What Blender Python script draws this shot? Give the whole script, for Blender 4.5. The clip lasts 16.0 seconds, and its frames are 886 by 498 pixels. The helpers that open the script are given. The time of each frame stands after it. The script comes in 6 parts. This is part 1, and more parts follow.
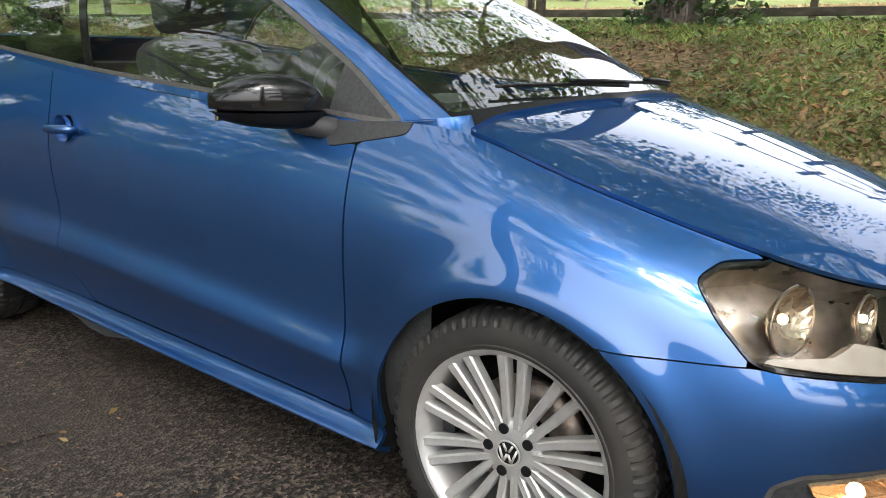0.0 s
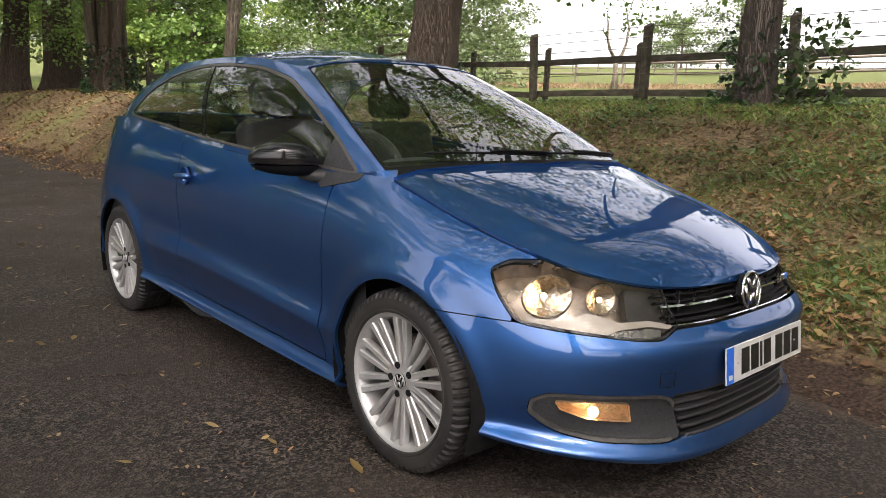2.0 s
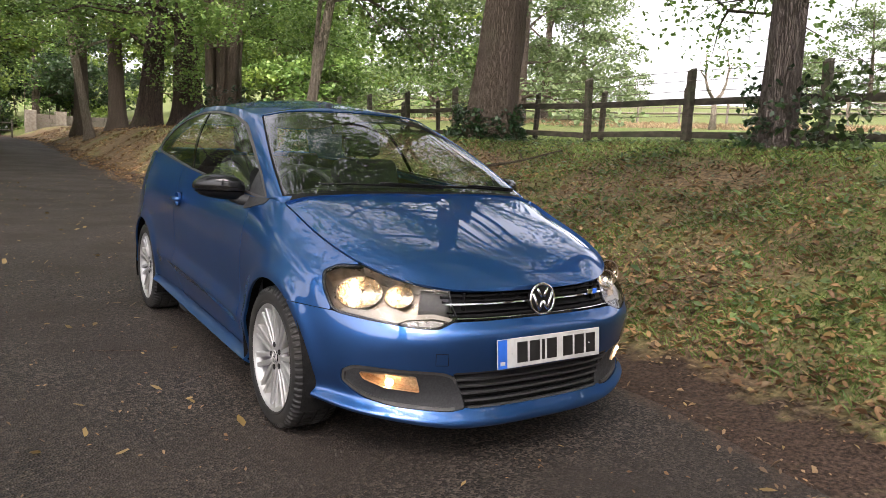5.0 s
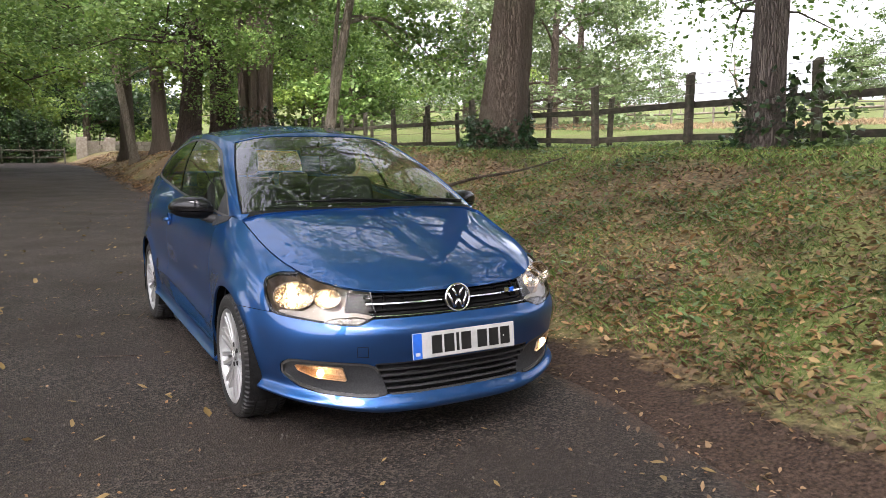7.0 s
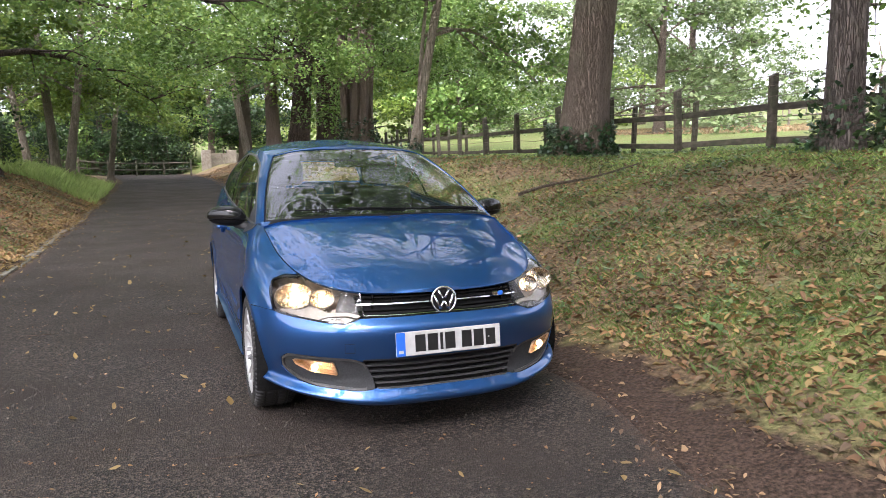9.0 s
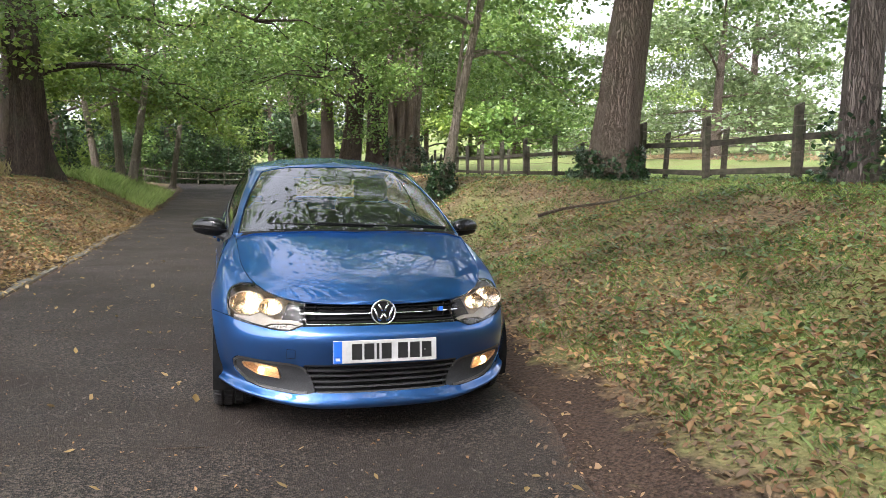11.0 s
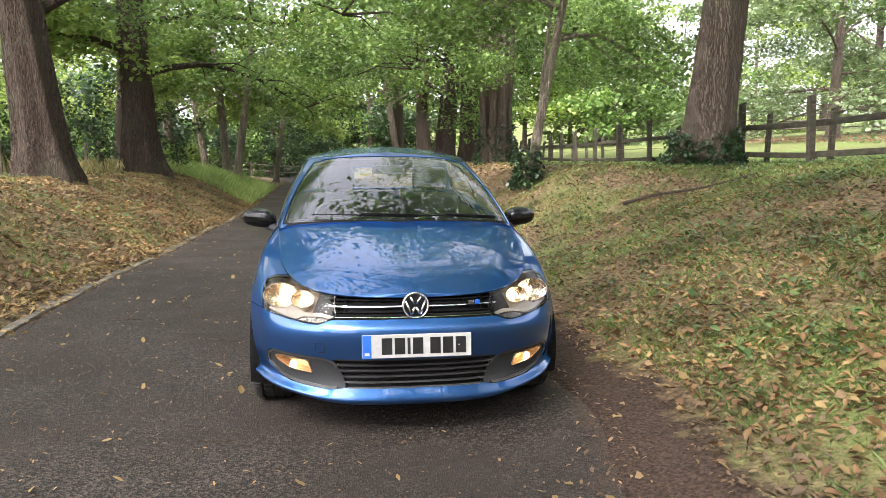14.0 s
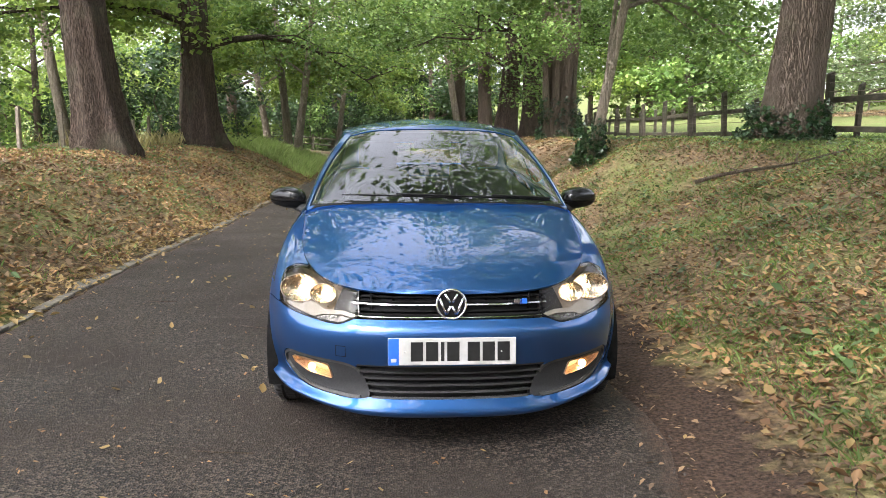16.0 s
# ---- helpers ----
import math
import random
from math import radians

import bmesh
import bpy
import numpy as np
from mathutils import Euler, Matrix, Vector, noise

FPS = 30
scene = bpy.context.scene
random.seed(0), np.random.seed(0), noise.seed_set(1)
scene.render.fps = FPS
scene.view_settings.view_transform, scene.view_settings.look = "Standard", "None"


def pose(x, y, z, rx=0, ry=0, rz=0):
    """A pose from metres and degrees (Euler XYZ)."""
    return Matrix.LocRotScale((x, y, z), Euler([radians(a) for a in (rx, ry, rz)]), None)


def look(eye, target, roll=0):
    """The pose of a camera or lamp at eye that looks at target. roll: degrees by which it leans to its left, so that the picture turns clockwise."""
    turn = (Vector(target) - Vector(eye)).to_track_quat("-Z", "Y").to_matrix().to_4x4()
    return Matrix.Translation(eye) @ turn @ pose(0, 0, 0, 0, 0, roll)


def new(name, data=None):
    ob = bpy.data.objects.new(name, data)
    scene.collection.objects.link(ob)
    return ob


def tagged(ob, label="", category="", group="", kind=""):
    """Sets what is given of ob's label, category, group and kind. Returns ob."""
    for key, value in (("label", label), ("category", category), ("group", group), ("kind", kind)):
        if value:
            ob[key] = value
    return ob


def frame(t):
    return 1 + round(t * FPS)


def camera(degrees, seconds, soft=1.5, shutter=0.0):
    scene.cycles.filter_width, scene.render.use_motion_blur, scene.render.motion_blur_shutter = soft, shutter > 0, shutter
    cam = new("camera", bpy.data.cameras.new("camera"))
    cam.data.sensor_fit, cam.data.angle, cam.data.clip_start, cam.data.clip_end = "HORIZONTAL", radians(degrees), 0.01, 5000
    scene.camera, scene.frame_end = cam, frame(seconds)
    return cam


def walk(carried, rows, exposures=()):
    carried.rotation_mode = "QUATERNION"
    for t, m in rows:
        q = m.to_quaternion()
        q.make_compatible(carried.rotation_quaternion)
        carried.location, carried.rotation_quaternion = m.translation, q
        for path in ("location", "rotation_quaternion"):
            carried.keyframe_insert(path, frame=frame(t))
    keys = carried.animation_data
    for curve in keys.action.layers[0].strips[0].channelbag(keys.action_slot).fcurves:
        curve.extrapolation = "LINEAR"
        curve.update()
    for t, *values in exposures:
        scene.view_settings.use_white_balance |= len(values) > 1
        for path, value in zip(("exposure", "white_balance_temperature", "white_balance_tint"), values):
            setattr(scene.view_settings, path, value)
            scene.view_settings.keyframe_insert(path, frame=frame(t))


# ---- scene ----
cam = camera(62.2, 16.0, soft=0.85)

PATH = [
    (0, (-1.994, 0.174, 1.11), (-0.414, 1.279, 0.579), 1.3),
    (0.5, (-2.155, -0.04, 1.126), (-0.643, 1.208, 0.73), 0.9),
    (1, (-2.207, -0.338, 1.155), (-0.736, 0.958, 0.757), 1.0),
    (1.5, (-2.275, -0.683, 1.142), (-0.859, 0.68, 0.772), 1.8),
    (2, (-2.25, -0.926, 1.16), (-0.916, 0.521, 0.801), 1.8),
    (2.5, (-2.184, -1.127, 1.159), (-0.939, 0.401, 0.818), 1.6),
    (3, (-2.179, -1.319, 1.176), (-0.984, 0.254, 0.861), 2.0),
    (3.5, (-2.155, -1.542, 1.203), (-0.991, 0.057, 0.908), 2.4),
    (4, (-2.019, -1.713, 1.205), (-0.891, -0.087, 0.916), 2.6),
    (4.5, (-1.925, -1.851, 1.198), (-0.835, -0.198, 0.916), 2.8),
    (5, (-1.892, -2.064, 1.215), (-0.799, -0.412, 0.941), 2.6),
    (5.2, (-1.866, -2.159, 1.219), (-0.767, -0.51, 0.946), 2.3),
    (7.3, (-1.622, -2.742, 1.273), (-0.676, -0.997, 1.026), -0.0),
    (7.5, (-1.602, -2.789, 1.275), (-0.69, -1.027, 1.029), -0.1),
    (8, (-1.495, -2.868, 1.271), (-0.683, -1.056, 1.032), -0.8),
    (10.3, (-0.839, -3.375, 1.3), (-0.201, -1.493, 1.076), 0.3),
    (10.5, (-0.787, -3.386, 1.297), (-0.166, -1.497, 1.079), 0.4),
    (11, (-0.743, -3.491, 1.308), (-0.182, -1.58, 1.122), 1.2),
    (11.5, (-0.704, -3.655, 1.323), (-0.212, -1.722, 1.183), 1.8),
    (12, (-0.641, -3.699, 1.346), (-0.207, -1.75, 1.228), 1.8),
    (12.5, (-0.509, -3.659, 1.341), (-0.141, -1.697, 1.219), 0.8),
    (13, (-0.401, -3.601, 1.336), (-0.071, -1.635, 1.178), -0.3),
    (13.5, (-0.357, -3.53, 1.317), (-0.044, -1.564, 1.124), -0.5),
    (14, (-0.375, -3.381, 1.293), (-0.086, -1.413, 1.078), 0.1),
    (14.5, (-0.367, -3.239, 1.301), (-0.152, -1.264, 1.071), 0.3),
    (15, (-0.281, -3.084, 1.296), (-0.159, -1.103, 1.049), -0.2),
    (15.5, (-0.217, -2.952, 1.302), (-0.13, -0.972, 1.035), -0.4),
    (16, (-0.216, -2.868, 1.297), (-0.095, -0.892, 1.013), 0.3),
]
walk(cam, [(t, look(eye, target, roll)) for t, eye, target, roll in PATH],
     exposures=[(0, 2.45, 6500, 11), (0.5, 2.15, 6600, 14), (1, 2.0, 6700, 16), (2, 1.95, 6800, 18), (3.5, 2.2, 6800, 19), (5, 2.2, 6600, 19), (7.5, 2.4, 6200, 20), (8.0, 2.5, 6100, 21), (11, 2.65, 6200, 16), (12.5, 2.95, 6300, 15), (14, 2.8, 6400, 15), (16, 2.78, 6300, 15)])

# ---- world and light ----
world = bpy.data.worlds.new("overcast_sky")
scene.world = world
world.use_nodes = True
wn, wl = world.node_tree.nodes, world.node_tree.links
wn.clear()
sky = wn.new("ShaderNodeTexSky")
sky.sky_type = "NISHITA"
sky.sun_disc = False
sky.sun_elevation = radians(52)
sky.sun_rotation = radians(220)
sky.air_density, sky.dust_density, sky.ozone_density = 1.0, 4.0, 1.0
pale = wn.new("ShaderNodeHueSaturation")
pale.inputs["Saturation"].default_value = 0.22
wback = wn.new("ShaderNodeBackground")
wback.inputs["Strength"].default_value = 0.15
wout = wn.new("ShaderNodeOutputWorld")
wl.new(sky.outputs[0], pale.inputs["Color"])
wl.new(pale.outputs[0], wback.inputs["Color"])
wl.new(wback.outputs[0], wout.inputs["Surface"])
sun_data = bpy.data.lights.new("sun", "SUN")
sun_data.energy, sun_data.angle, sun_data.color = 1.3, radians(30), (1.0, 0.96, 0.9)
sun = new("sun", sun_data)
sun.rotation_euler = Vector((0.42, 0.50, -0.76)).to_track_quat("-Z", "Y").to_euler()


# ---- materials ----
def node_mat(name):
    m = bpy.data.materials.new(name)
    m.use_nodes = True
    return m, m.node_tree.nodes, m.node_tree.links, m.node_tree.nodes["Principled BSDF"]


def ramp_mix(n, l, fac, a, b):
    mix = n.new("ShaderNodeMix")
    mix.data_type = "RGBA"
    l.new(fac, mix.inputs[0])
    for i, c in ((6, a), (7, b)):
        if isinstance(c, tuple):
            mix.inputs[i].default_value = (*c, 1)
        else:
            l.new(c, mix.inputs[i])
    return mix.outputs[2]


def noise_fac(n, l, vec, scale, detail=4, lo=0.35, hi=0.65):
    t = n.new("ShaderNodeTexNoise")
    t.inputs["Scale"].default_value, t.inputs["Detail"].default_value = scale, detail
    l.new(vec, t.inputs["Vector"])
    r = n.new("ShaderNodeMapRange")
    r.inputs[1].default_value, r.inputs[2].default_value = lo, hi
    l.new(t.outputs[0], r.inputs[0])
    return r.outputs[0]


def surface(name, a, b, scale=20, rough=0.6, metal=0.0, bump=0.0, bump_scale=80, coat=0.0, c=None, scale2=2.0, rough2=None, spec=0.5, object_tint=0.0):
    """Two colours by fine noise, a third by coarse noise, bump, and a roughness that varies a little."""
    m, n, l, p = node_mat(name)
    tc = n.new("ShaderNodeTexCoord").outputs["Object"]
    f1 = noise_fac(n, l, tc, scale)
    col = ramp_mix(n, l, f1, a, b)
    if c:
        f2 = noise_fac(n, l, tc, scale2, 5, 0.45, 0.7)
        col = ramp_mix(n, l, f2, col, c)
    if object_tint:
        info = n.new("ShaderNodeObjectInfo")
        hsv = n.new("ShaderNodeHueSaturation")
        mr = n.new("ShaderNodeMapRange")
        mr.inputs[3].default_value, mr.inputs[4].default_value = 1 - object_tint, 1 + object_tint
        l.new(info.outputs["Random"], mr.inputs[0])
        l.new(mr.outputs[0], hsv.inputs["Value"])
        l.new(col, hsv.inputs["Color"])
        col = hsv.outputs[0]
    l.new(col, p.inputs["Base Color"])
    p.inputs["Metallic"].default_value = metal
    p.inputs["Specular IOR Level"].default_value = spec
    r2 = rough2 if rough2 is not None else min(1, rough * 1.15)
    mr = n.new("ShaderNodeMapRange")
    mr.inputs[3].default_value, mr.inputs[4].default_value = rough, r2
    l.new(noise_fac(n, l, tc, scale * 0.4), mr.inputs[0])
    l.new(mr.outputs[0], p.inputs["Roughness"])
    p.inputs["Coat Weight"].default_value = coat
    p.inputs["Coat Roughness"].default_value = 0.02
    if bump:
        t = n.new("ShaderNodeTexNoise")
        t.inputs["Scale"].default_value, t.inputs["Detail"].default_value = bump_scale, 5
        l.new(tc, t.inputs["Vector"])
        bp = n.new("ShaderNodeBump")
        bp.inputs["Strength"].default_value, bp.inputs["Distance"].default_value = bump, 0.01
        l.new(t.outputs[0], bp.inputs["Height"])
        l.new(bp.outputs[0], p.inputs["Normal"])
    return m


def glow(name, colour, strength):
    m, n, l, p = node_mat(name)
    p.inputs["Base Color"].default_value = (*colour, 1)
    p.inputs["Emission Color"].default_value = (*colour, 1)
    p.inputs["Emission Strength"].default_value = strength
    return m


def glass(name, tint, rough=0.0, weight=1.0, face_on=0.08):
    """Thin sheet: clear straight through, with the gloss of its face."""
    m, n, l, p = node_mat(name)
    n.remove(p)
    tr = n.new("ShaderNodeBsdfTransparent")
    tr.inputs[0].default_value = (*tint, 1)
    gl = n.new("ShaderNodeBsdfGlossy")
    gl.inputs["Roughness"].default_value = rough
    gl.inputs["Color"].default_value = (weight, weight, weight, 1)
    lw = n.new("ShaderNodeLayerWeight")
    lw.inputs["Blend"].default_value = 0.5
    steep = n.new("ShaderNodeMath")
    steep.operation = "POWER"
    steep.inputs[1].default_value = 3.6
    l.new(lw.outputs["Facing"], steep.inputs[0])
    fr = n.new("ShaderNodeMath")
    fr.operation = "MULTIPLY_ADD"
    fr.inputs[1].default_value, fr.inputs[2].default_value = 1 - face_on, face_on
    l.new(steep.outputs[0], fr.inputs[0])
    mix = n.new("ShaderNodeMixShader")
    l.new(fr.outputs[0], mix.inputs[0])
    l.new(tr.outputs[0], mix.inputs[1])
    l.new(gl.outputs[0], mix.inputs[2])
    l.new(mix.outputs[0], n["Material Output"].inputs["Surface"])
    return m


def leaf_mat(name, a, b, shine=0.45, translucent=0.45):
    m, n, l, p = node_mat(name)
    geo = n.new("ShaderNodeNewGeometry")
    tc = n.new("ShaderNodeTexCoord").outputs["Object"]
    col = ramp_mix(n, l, geo.outputs["Random Per Island"], a, b)
    # Dark clumps mixed into the colour, painted shade for the voids between leaf sprays.
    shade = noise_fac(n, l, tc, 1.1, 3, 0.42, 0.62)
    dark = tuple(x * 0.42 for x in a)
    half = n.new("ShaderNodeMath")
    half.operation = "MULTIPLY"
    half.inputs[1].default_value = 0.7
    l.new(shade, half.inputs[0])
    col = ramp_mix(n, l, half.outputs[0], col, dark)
    l.new(col, p.inputs["Base Color"])
    p.inputs["Roughness"].default_value = shine
    tl = n.new("ShaderNodeBsdfTranslucent")
    l.new(col, tl.inputs["Color"])
    mix = n.new("ShaderNodeMixShader")
    mix.inputs[0].default_value = translucent
    l.new(p.outputs[0], mix.inputs[1])
    l.new(tl.outputs[0], mix.inputs[2])
    l.new(mix.outputs[0], n["Material Output"].inputs["Surface"])
    return m


def paint_mat():
    m, n, l, p = node_mat("blue_metallic_paint")
    tc = n.new("ShaderNodeTexCoord").outputs["Object"]
    fl = n.new("ShaderNodeTexVoronoi")
    fl.inputs["Scale"].default_value = 900
    l.new(tc, fl.inputs["Vector"])
    col = ramp_mix(n, l, noise_fac(n, l, tc, 3, 3), (0.026, 0.102, 0.295), (0.030, 0.111, 0.318))
    l.new(col, p.inputs["Base Color"])
    p.inputs["Metallic"].default_value = 0.95
    p.inputs["Roughness"].default_value = 0.46
    p.inputs["Specular Tint"].default_value = (0.25, 0.42, 0.62, 1)
    p.inputs["Coat Weight"].default_value = 1.0
    p.inputs["Coat Roughness"].default_value = 0.015
    p.inputs["Coat IOR"].default_value = 1.65
    bp = n.new("ShaderNodeBump")
    bp.inputs["Strength"].default_value, bp.inputs["Distance"].default_value = 0.08, 0.0004
    l.new(fl.outputs["Distance"], bp.inputs["Height"])
    l.new(bp.outputs[0], p.inputs["Normal"])
    return m


PAINT = paint_mat()
BLACK_GLOSS = surface("gloss_black_plastic", (0.006, 0.006, 0.007), (0.010, 0.010, 0.011), 30, 0.06, rough2=0.1, spec=0.4)
PLASTIC = surface("grey_textured_plastic", (0.020, 0.0205, 0.0215), (0.033, 0.0335, 0.035), 160, 0.5, bump=0.08, bump_scale=900, rough2=0.65, spec=0.35)
DARK_PLASTIC = surface("black_grained_plastic", (0.004, 0.004, 0.0045), (0.007, 0.007, 0.0075), 120, 0.45, spec=0.2, bump=0.08, bump_scale=700)
FIN = surface("satin_grey_plastic", (0.026, 0.026, 0.027), (0.040, 0.040, 0.041), 120, 0.38)
RUBBER = surface("tyre_rubber", (0.010, 0.010, 0.010), (0.020, 0.0195, 0.019), 25, 0.6, bump=0.06, bump_scale=300, c=(0.030, 0.027, 0.024), scale2=5, spec=0.35)
ALLOY = surface("silver_alloy", (0.40, 0.40, 0.395), (0.46, 0.46, 0.45), 30, 0.40, metal=0.6, c=(0.42, 0.40, 0.375), scale2=9, rough2=0.42)
CHROME = surface("chrome", (0.78, 0.78, 0.8), (0.85, 0.85, 0.86), 20, 0.06, metal=1.0, rough2=0.1)
BRAKE = surface("brake_steel", (0.18, 0.13, 0.10), (0.30, 0.27, 0.24), 30, 0.4, metal=0.8, bump=0.1)
UNDER = surface("black_underseal", (0.006, 0.006, 0.006), (0.012, 0.0115, 0.011), 40, 0.9, bump=0.3, spec=0.08)
CLOTH = surface("dark_seat_cloth", (0.020, 0.021, 0.023), (0.034, 0.035, 0.037), 150, 0.9, bump=0.3, bump_scale=500, c=(0.014, 0.015, 0.017))
DASH = surface("dark_dashboard_plastic", (0.022, 0.024, 0.024), (0.034, 0.036, 0.036), 100, 0.6, bump=0.1, bump_scale=500)
ROOFLINING = surface("grey_roof_lining", (0.10, 0.10, 0.10), (0.14, 0.14, 0.135), 90, 0.9)
PLATE_WHITE = surface("plate_white", (0.42, 0.42, 0.41), (0.48, 0.48, 0.47), 40, 0.3, c=(0.46, 0.455, 0.435), scale2=12)
PLATE_BLUE = surface("plate_blue", (0.02, 0.12, 0.55), (0.025, 0.14, 0.6), 40, 0.3)
PLATE_INK = surface("plate_ink", (0.008, 0.008, 0.008), (0.014, 0.014, 0.014), 40, 0.35)
SCREEN = glass("windscreen_glass", (0.88, 0.93, 0.89))
SIDE_GLASS = glass("tinted_side_glass", (0.78, 0.84, 0.80))
LENS = glass("clear_lens", (0.92, 0.92, 0.92), weight=0.4, face_on=0.04)
# Golden tint puts some of the bulbs' warm light into the reflector colour.
REFLECTOR = surface("lamp_reflector", (0.56, 0.47, 0.35), (0.70, 0.59, 0.45), 60, 0.16, metal=1.0, rough2=0.3, bump=0.5, bump_scale=60)
LAMP_WARM = glow("warm_headlamp_bulb", (1.0, 0.70, 0.40), 8)
LAMP_DIM = glow("dim_warm_bulb", (1.0, 0.68, 0.38), 5)
LAMP_FOG = glow("warm_fog_bulb", (1.0, 0.66, 0.36), 5)
HOUSING = surface("silver_lamp_housing", (0.22, 0.18, 0.14), (0.34, 0.28, 0.215), 30, 0.24, metal=0.9, rough2=0.42)
LAMP_BLACK = surface("black_lamp_panel", (0.014, 0.012, 0.010), (0.026, 0.022, 0.018), 30, 0.3, rough2=0.45, spec=0.3)
CLEAR_RIB = surface("ribbed_silver", (0.16, 0.15, 0.14), (0.24, 0.225, 0.205), 60, 0.25, metal=1.0, bump=0.4, bump_scale=90)
SWEEP = surface("satin_silver_trim", (0.30, 0.265, 0.22), (0.36, 0.32, 0.27), 20, 0.42, metal=0.3)
# Warm tint in the bowl colour adds to the fog bulb's golden light.
FOG_BOWL = surface("ribbed_fog_reflector", (0.50, 0.38, 0.25), (0.72, 0.56, 0.38), 90, 0.3, metal=0.8, bump=0.6, bump_scale=110)
RED_LENS = surface("red_lamp_lens", (0.25, 0.01, 0.01), (0.32, 0.015, 0.012), 60, 0.08, coat=1.0)
AMBER = surface("amber_lens", (0.6, 0.22, 0.03), (0.7, 0.28, 0.05), 60, 0.1, coat=1.0)
SEAM = surface("dark_seal", (0.003, 0.003, 0.003), (0.005, 0.005, 0.005), 60, 0.8, spec=0.2)
TRIM = surface("grey_satin_trim", (0.050, 0.048, 0.046), (0.075, 0.072, 0.068), 60, 0.38, metal=0.2)



def bark_mat(name, deep, mid, pale, moss):
    """Upright furrows between long plates of bark, with moss in patches."""
    m, n, l, p = node_mat(name)
    tc = n.new("ShaderNodeTexCoord").outputs["Object"]
    mp = n.new("ShaderNodeMapping")
    mp.inputs["Scale"].default_value = (1, 1, 0.075)
    l.new(tc, mp.inputs["Vector"])
    warp = n.new("ShaderNodeTexNoise")
    warp.inputs["Scale"].default_value, warp.inputs["Detail"].default_value = 26, 6
    l.new(mp.outputs[0], warp.inputs["Vector"])
    v = n.new("ShaderNodeTexVoronoi")
    v.feature = "DISTANCE_TO_EDGE"
    v.inputs["Scale"].default_value = 48
    add = n.new("ShaderNodeMixRGB")
    add.blend_type = "ADD"
    add.inputs[0].default_value = 0.10
    l.new(mp.outputs[0], add.inputs[1])
    l.new(warp.outputs["Color"], add.inputs[2])
    l.new(add.outputs[0], v.inputs["Vector"])
    crack = n.new("ShaderNodeMapRange")
    crack.inputs[1].default_value, crack.inputs[2].default_value = 0.0, 0.13
    l.new(v.outputs["Distance"], crack.inputs[0])
    plates = ramp_mix(n, l, noise_fac(n, l, mp.outputs[0], 30, 6), mid, pale)
    col = ramp_mix(n, l, crack.outputs[0], deep, plates)
    patch = noise_fac(n, l, tc, 1.3, 5, 0.52, 0.72)
    half = n.new("ShaderNodeMath")
    half.operation = "MULTIPLY"
    half.inputs[1].default_value = 0.55
    l.new(patch, half.inputs[0])
    l.new(ramp_mix(n, l, half.outputs[0], col, moss), p.inputs["Base Color"])
    p.inputs["Roughness"].default_value = 0.92
    p.inputs["Specular IOR Level"].default_value = 0.2
    sm = n.new("ShaderNodeMath")
    sm.operation = "MULTIPLY_ADD"
    sm.inputs[1].default_value = 0.45
    l.new(warp.outputs[0], sm.inputs[0])
    l.new(crack.outputs[0], sm.inputs[2])
    bp = n.new("ShaderNodeBump")
    bp.inputs["Strength"].default_value, bp.inputs["Distance"].default_value = 1.0, 0.035
    l.new(sm.outputs[0], bp.inputs["Height"])
    l.new(bp.outputs[0], p.inputs["Normal"])
    return m


BARK = bark_mat("grey_brown_bark", (0.088, 0.068, 0.053), (0.122, 0.094, 0.073), (0.152, 0.119, 0.093), (0.111, 0.116, 0.072))
BARK_PALE = bark_mat("pale_bark", (0.135, 0.11, 0.086), (0.216, 0.180, 0.138), (0.336, 0.288, 0.228), (0.132, 0.138, 0.084))
BARK_DARK = bark_mat("dark_furrowed_bark", (0.020, 0.015, 0.012), (0.066, 0.047, 0.036), (0.112, 0.083, 0.065), (0.080, 0.085, 0.055))
BARK_SMOOTH = bark_mat("smooth_grey_bark", (0.122, 0.098, 0.086), (0.142, 0.116, 0.103), (0.165, 0.136, 0.121), (0.12, 0.11, 0.09))
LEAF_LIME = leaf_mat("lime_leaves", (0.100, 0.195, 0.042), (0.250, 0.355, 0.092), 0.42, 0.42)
# Haze is painted into this leaf colour: paler and greyer for the meadow trees.
LEAF_HAZE = leaf_mat("hazed_field_leaves", (0.13, 0.19, 0.075), (0.22, 0.28, 0.12))
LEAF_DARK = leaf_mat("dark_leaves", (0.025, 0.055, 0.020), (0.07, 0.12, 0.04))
# Lit copy of the lime leaves: sunshine is put into the yellower, lighter green.
LEAF_SUNLIT = leaf_mat("sunlit_leaves", (0.168, 0.263, 0.047), (0.336, 0.420, 0.105), 0.45, 0.55)
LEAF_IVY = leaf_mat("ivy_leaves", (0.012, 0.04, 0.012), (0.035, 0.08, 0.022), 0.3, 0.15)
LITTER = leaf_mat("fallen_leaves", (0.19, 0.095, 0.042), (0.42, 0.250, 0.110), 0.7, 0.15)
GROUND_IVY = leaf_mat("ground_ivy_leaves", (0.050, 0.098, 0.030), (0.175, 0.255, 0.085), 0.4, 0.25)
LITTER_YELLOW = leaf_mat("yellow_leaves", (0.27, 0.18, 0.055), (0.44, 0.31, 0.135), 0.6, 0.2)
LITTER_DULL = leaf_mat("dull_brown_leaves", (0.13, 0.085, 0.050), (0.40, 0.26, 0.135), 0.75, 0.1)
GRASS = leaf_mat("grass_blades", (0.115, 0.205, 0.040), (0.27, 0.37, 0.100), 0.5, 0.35)
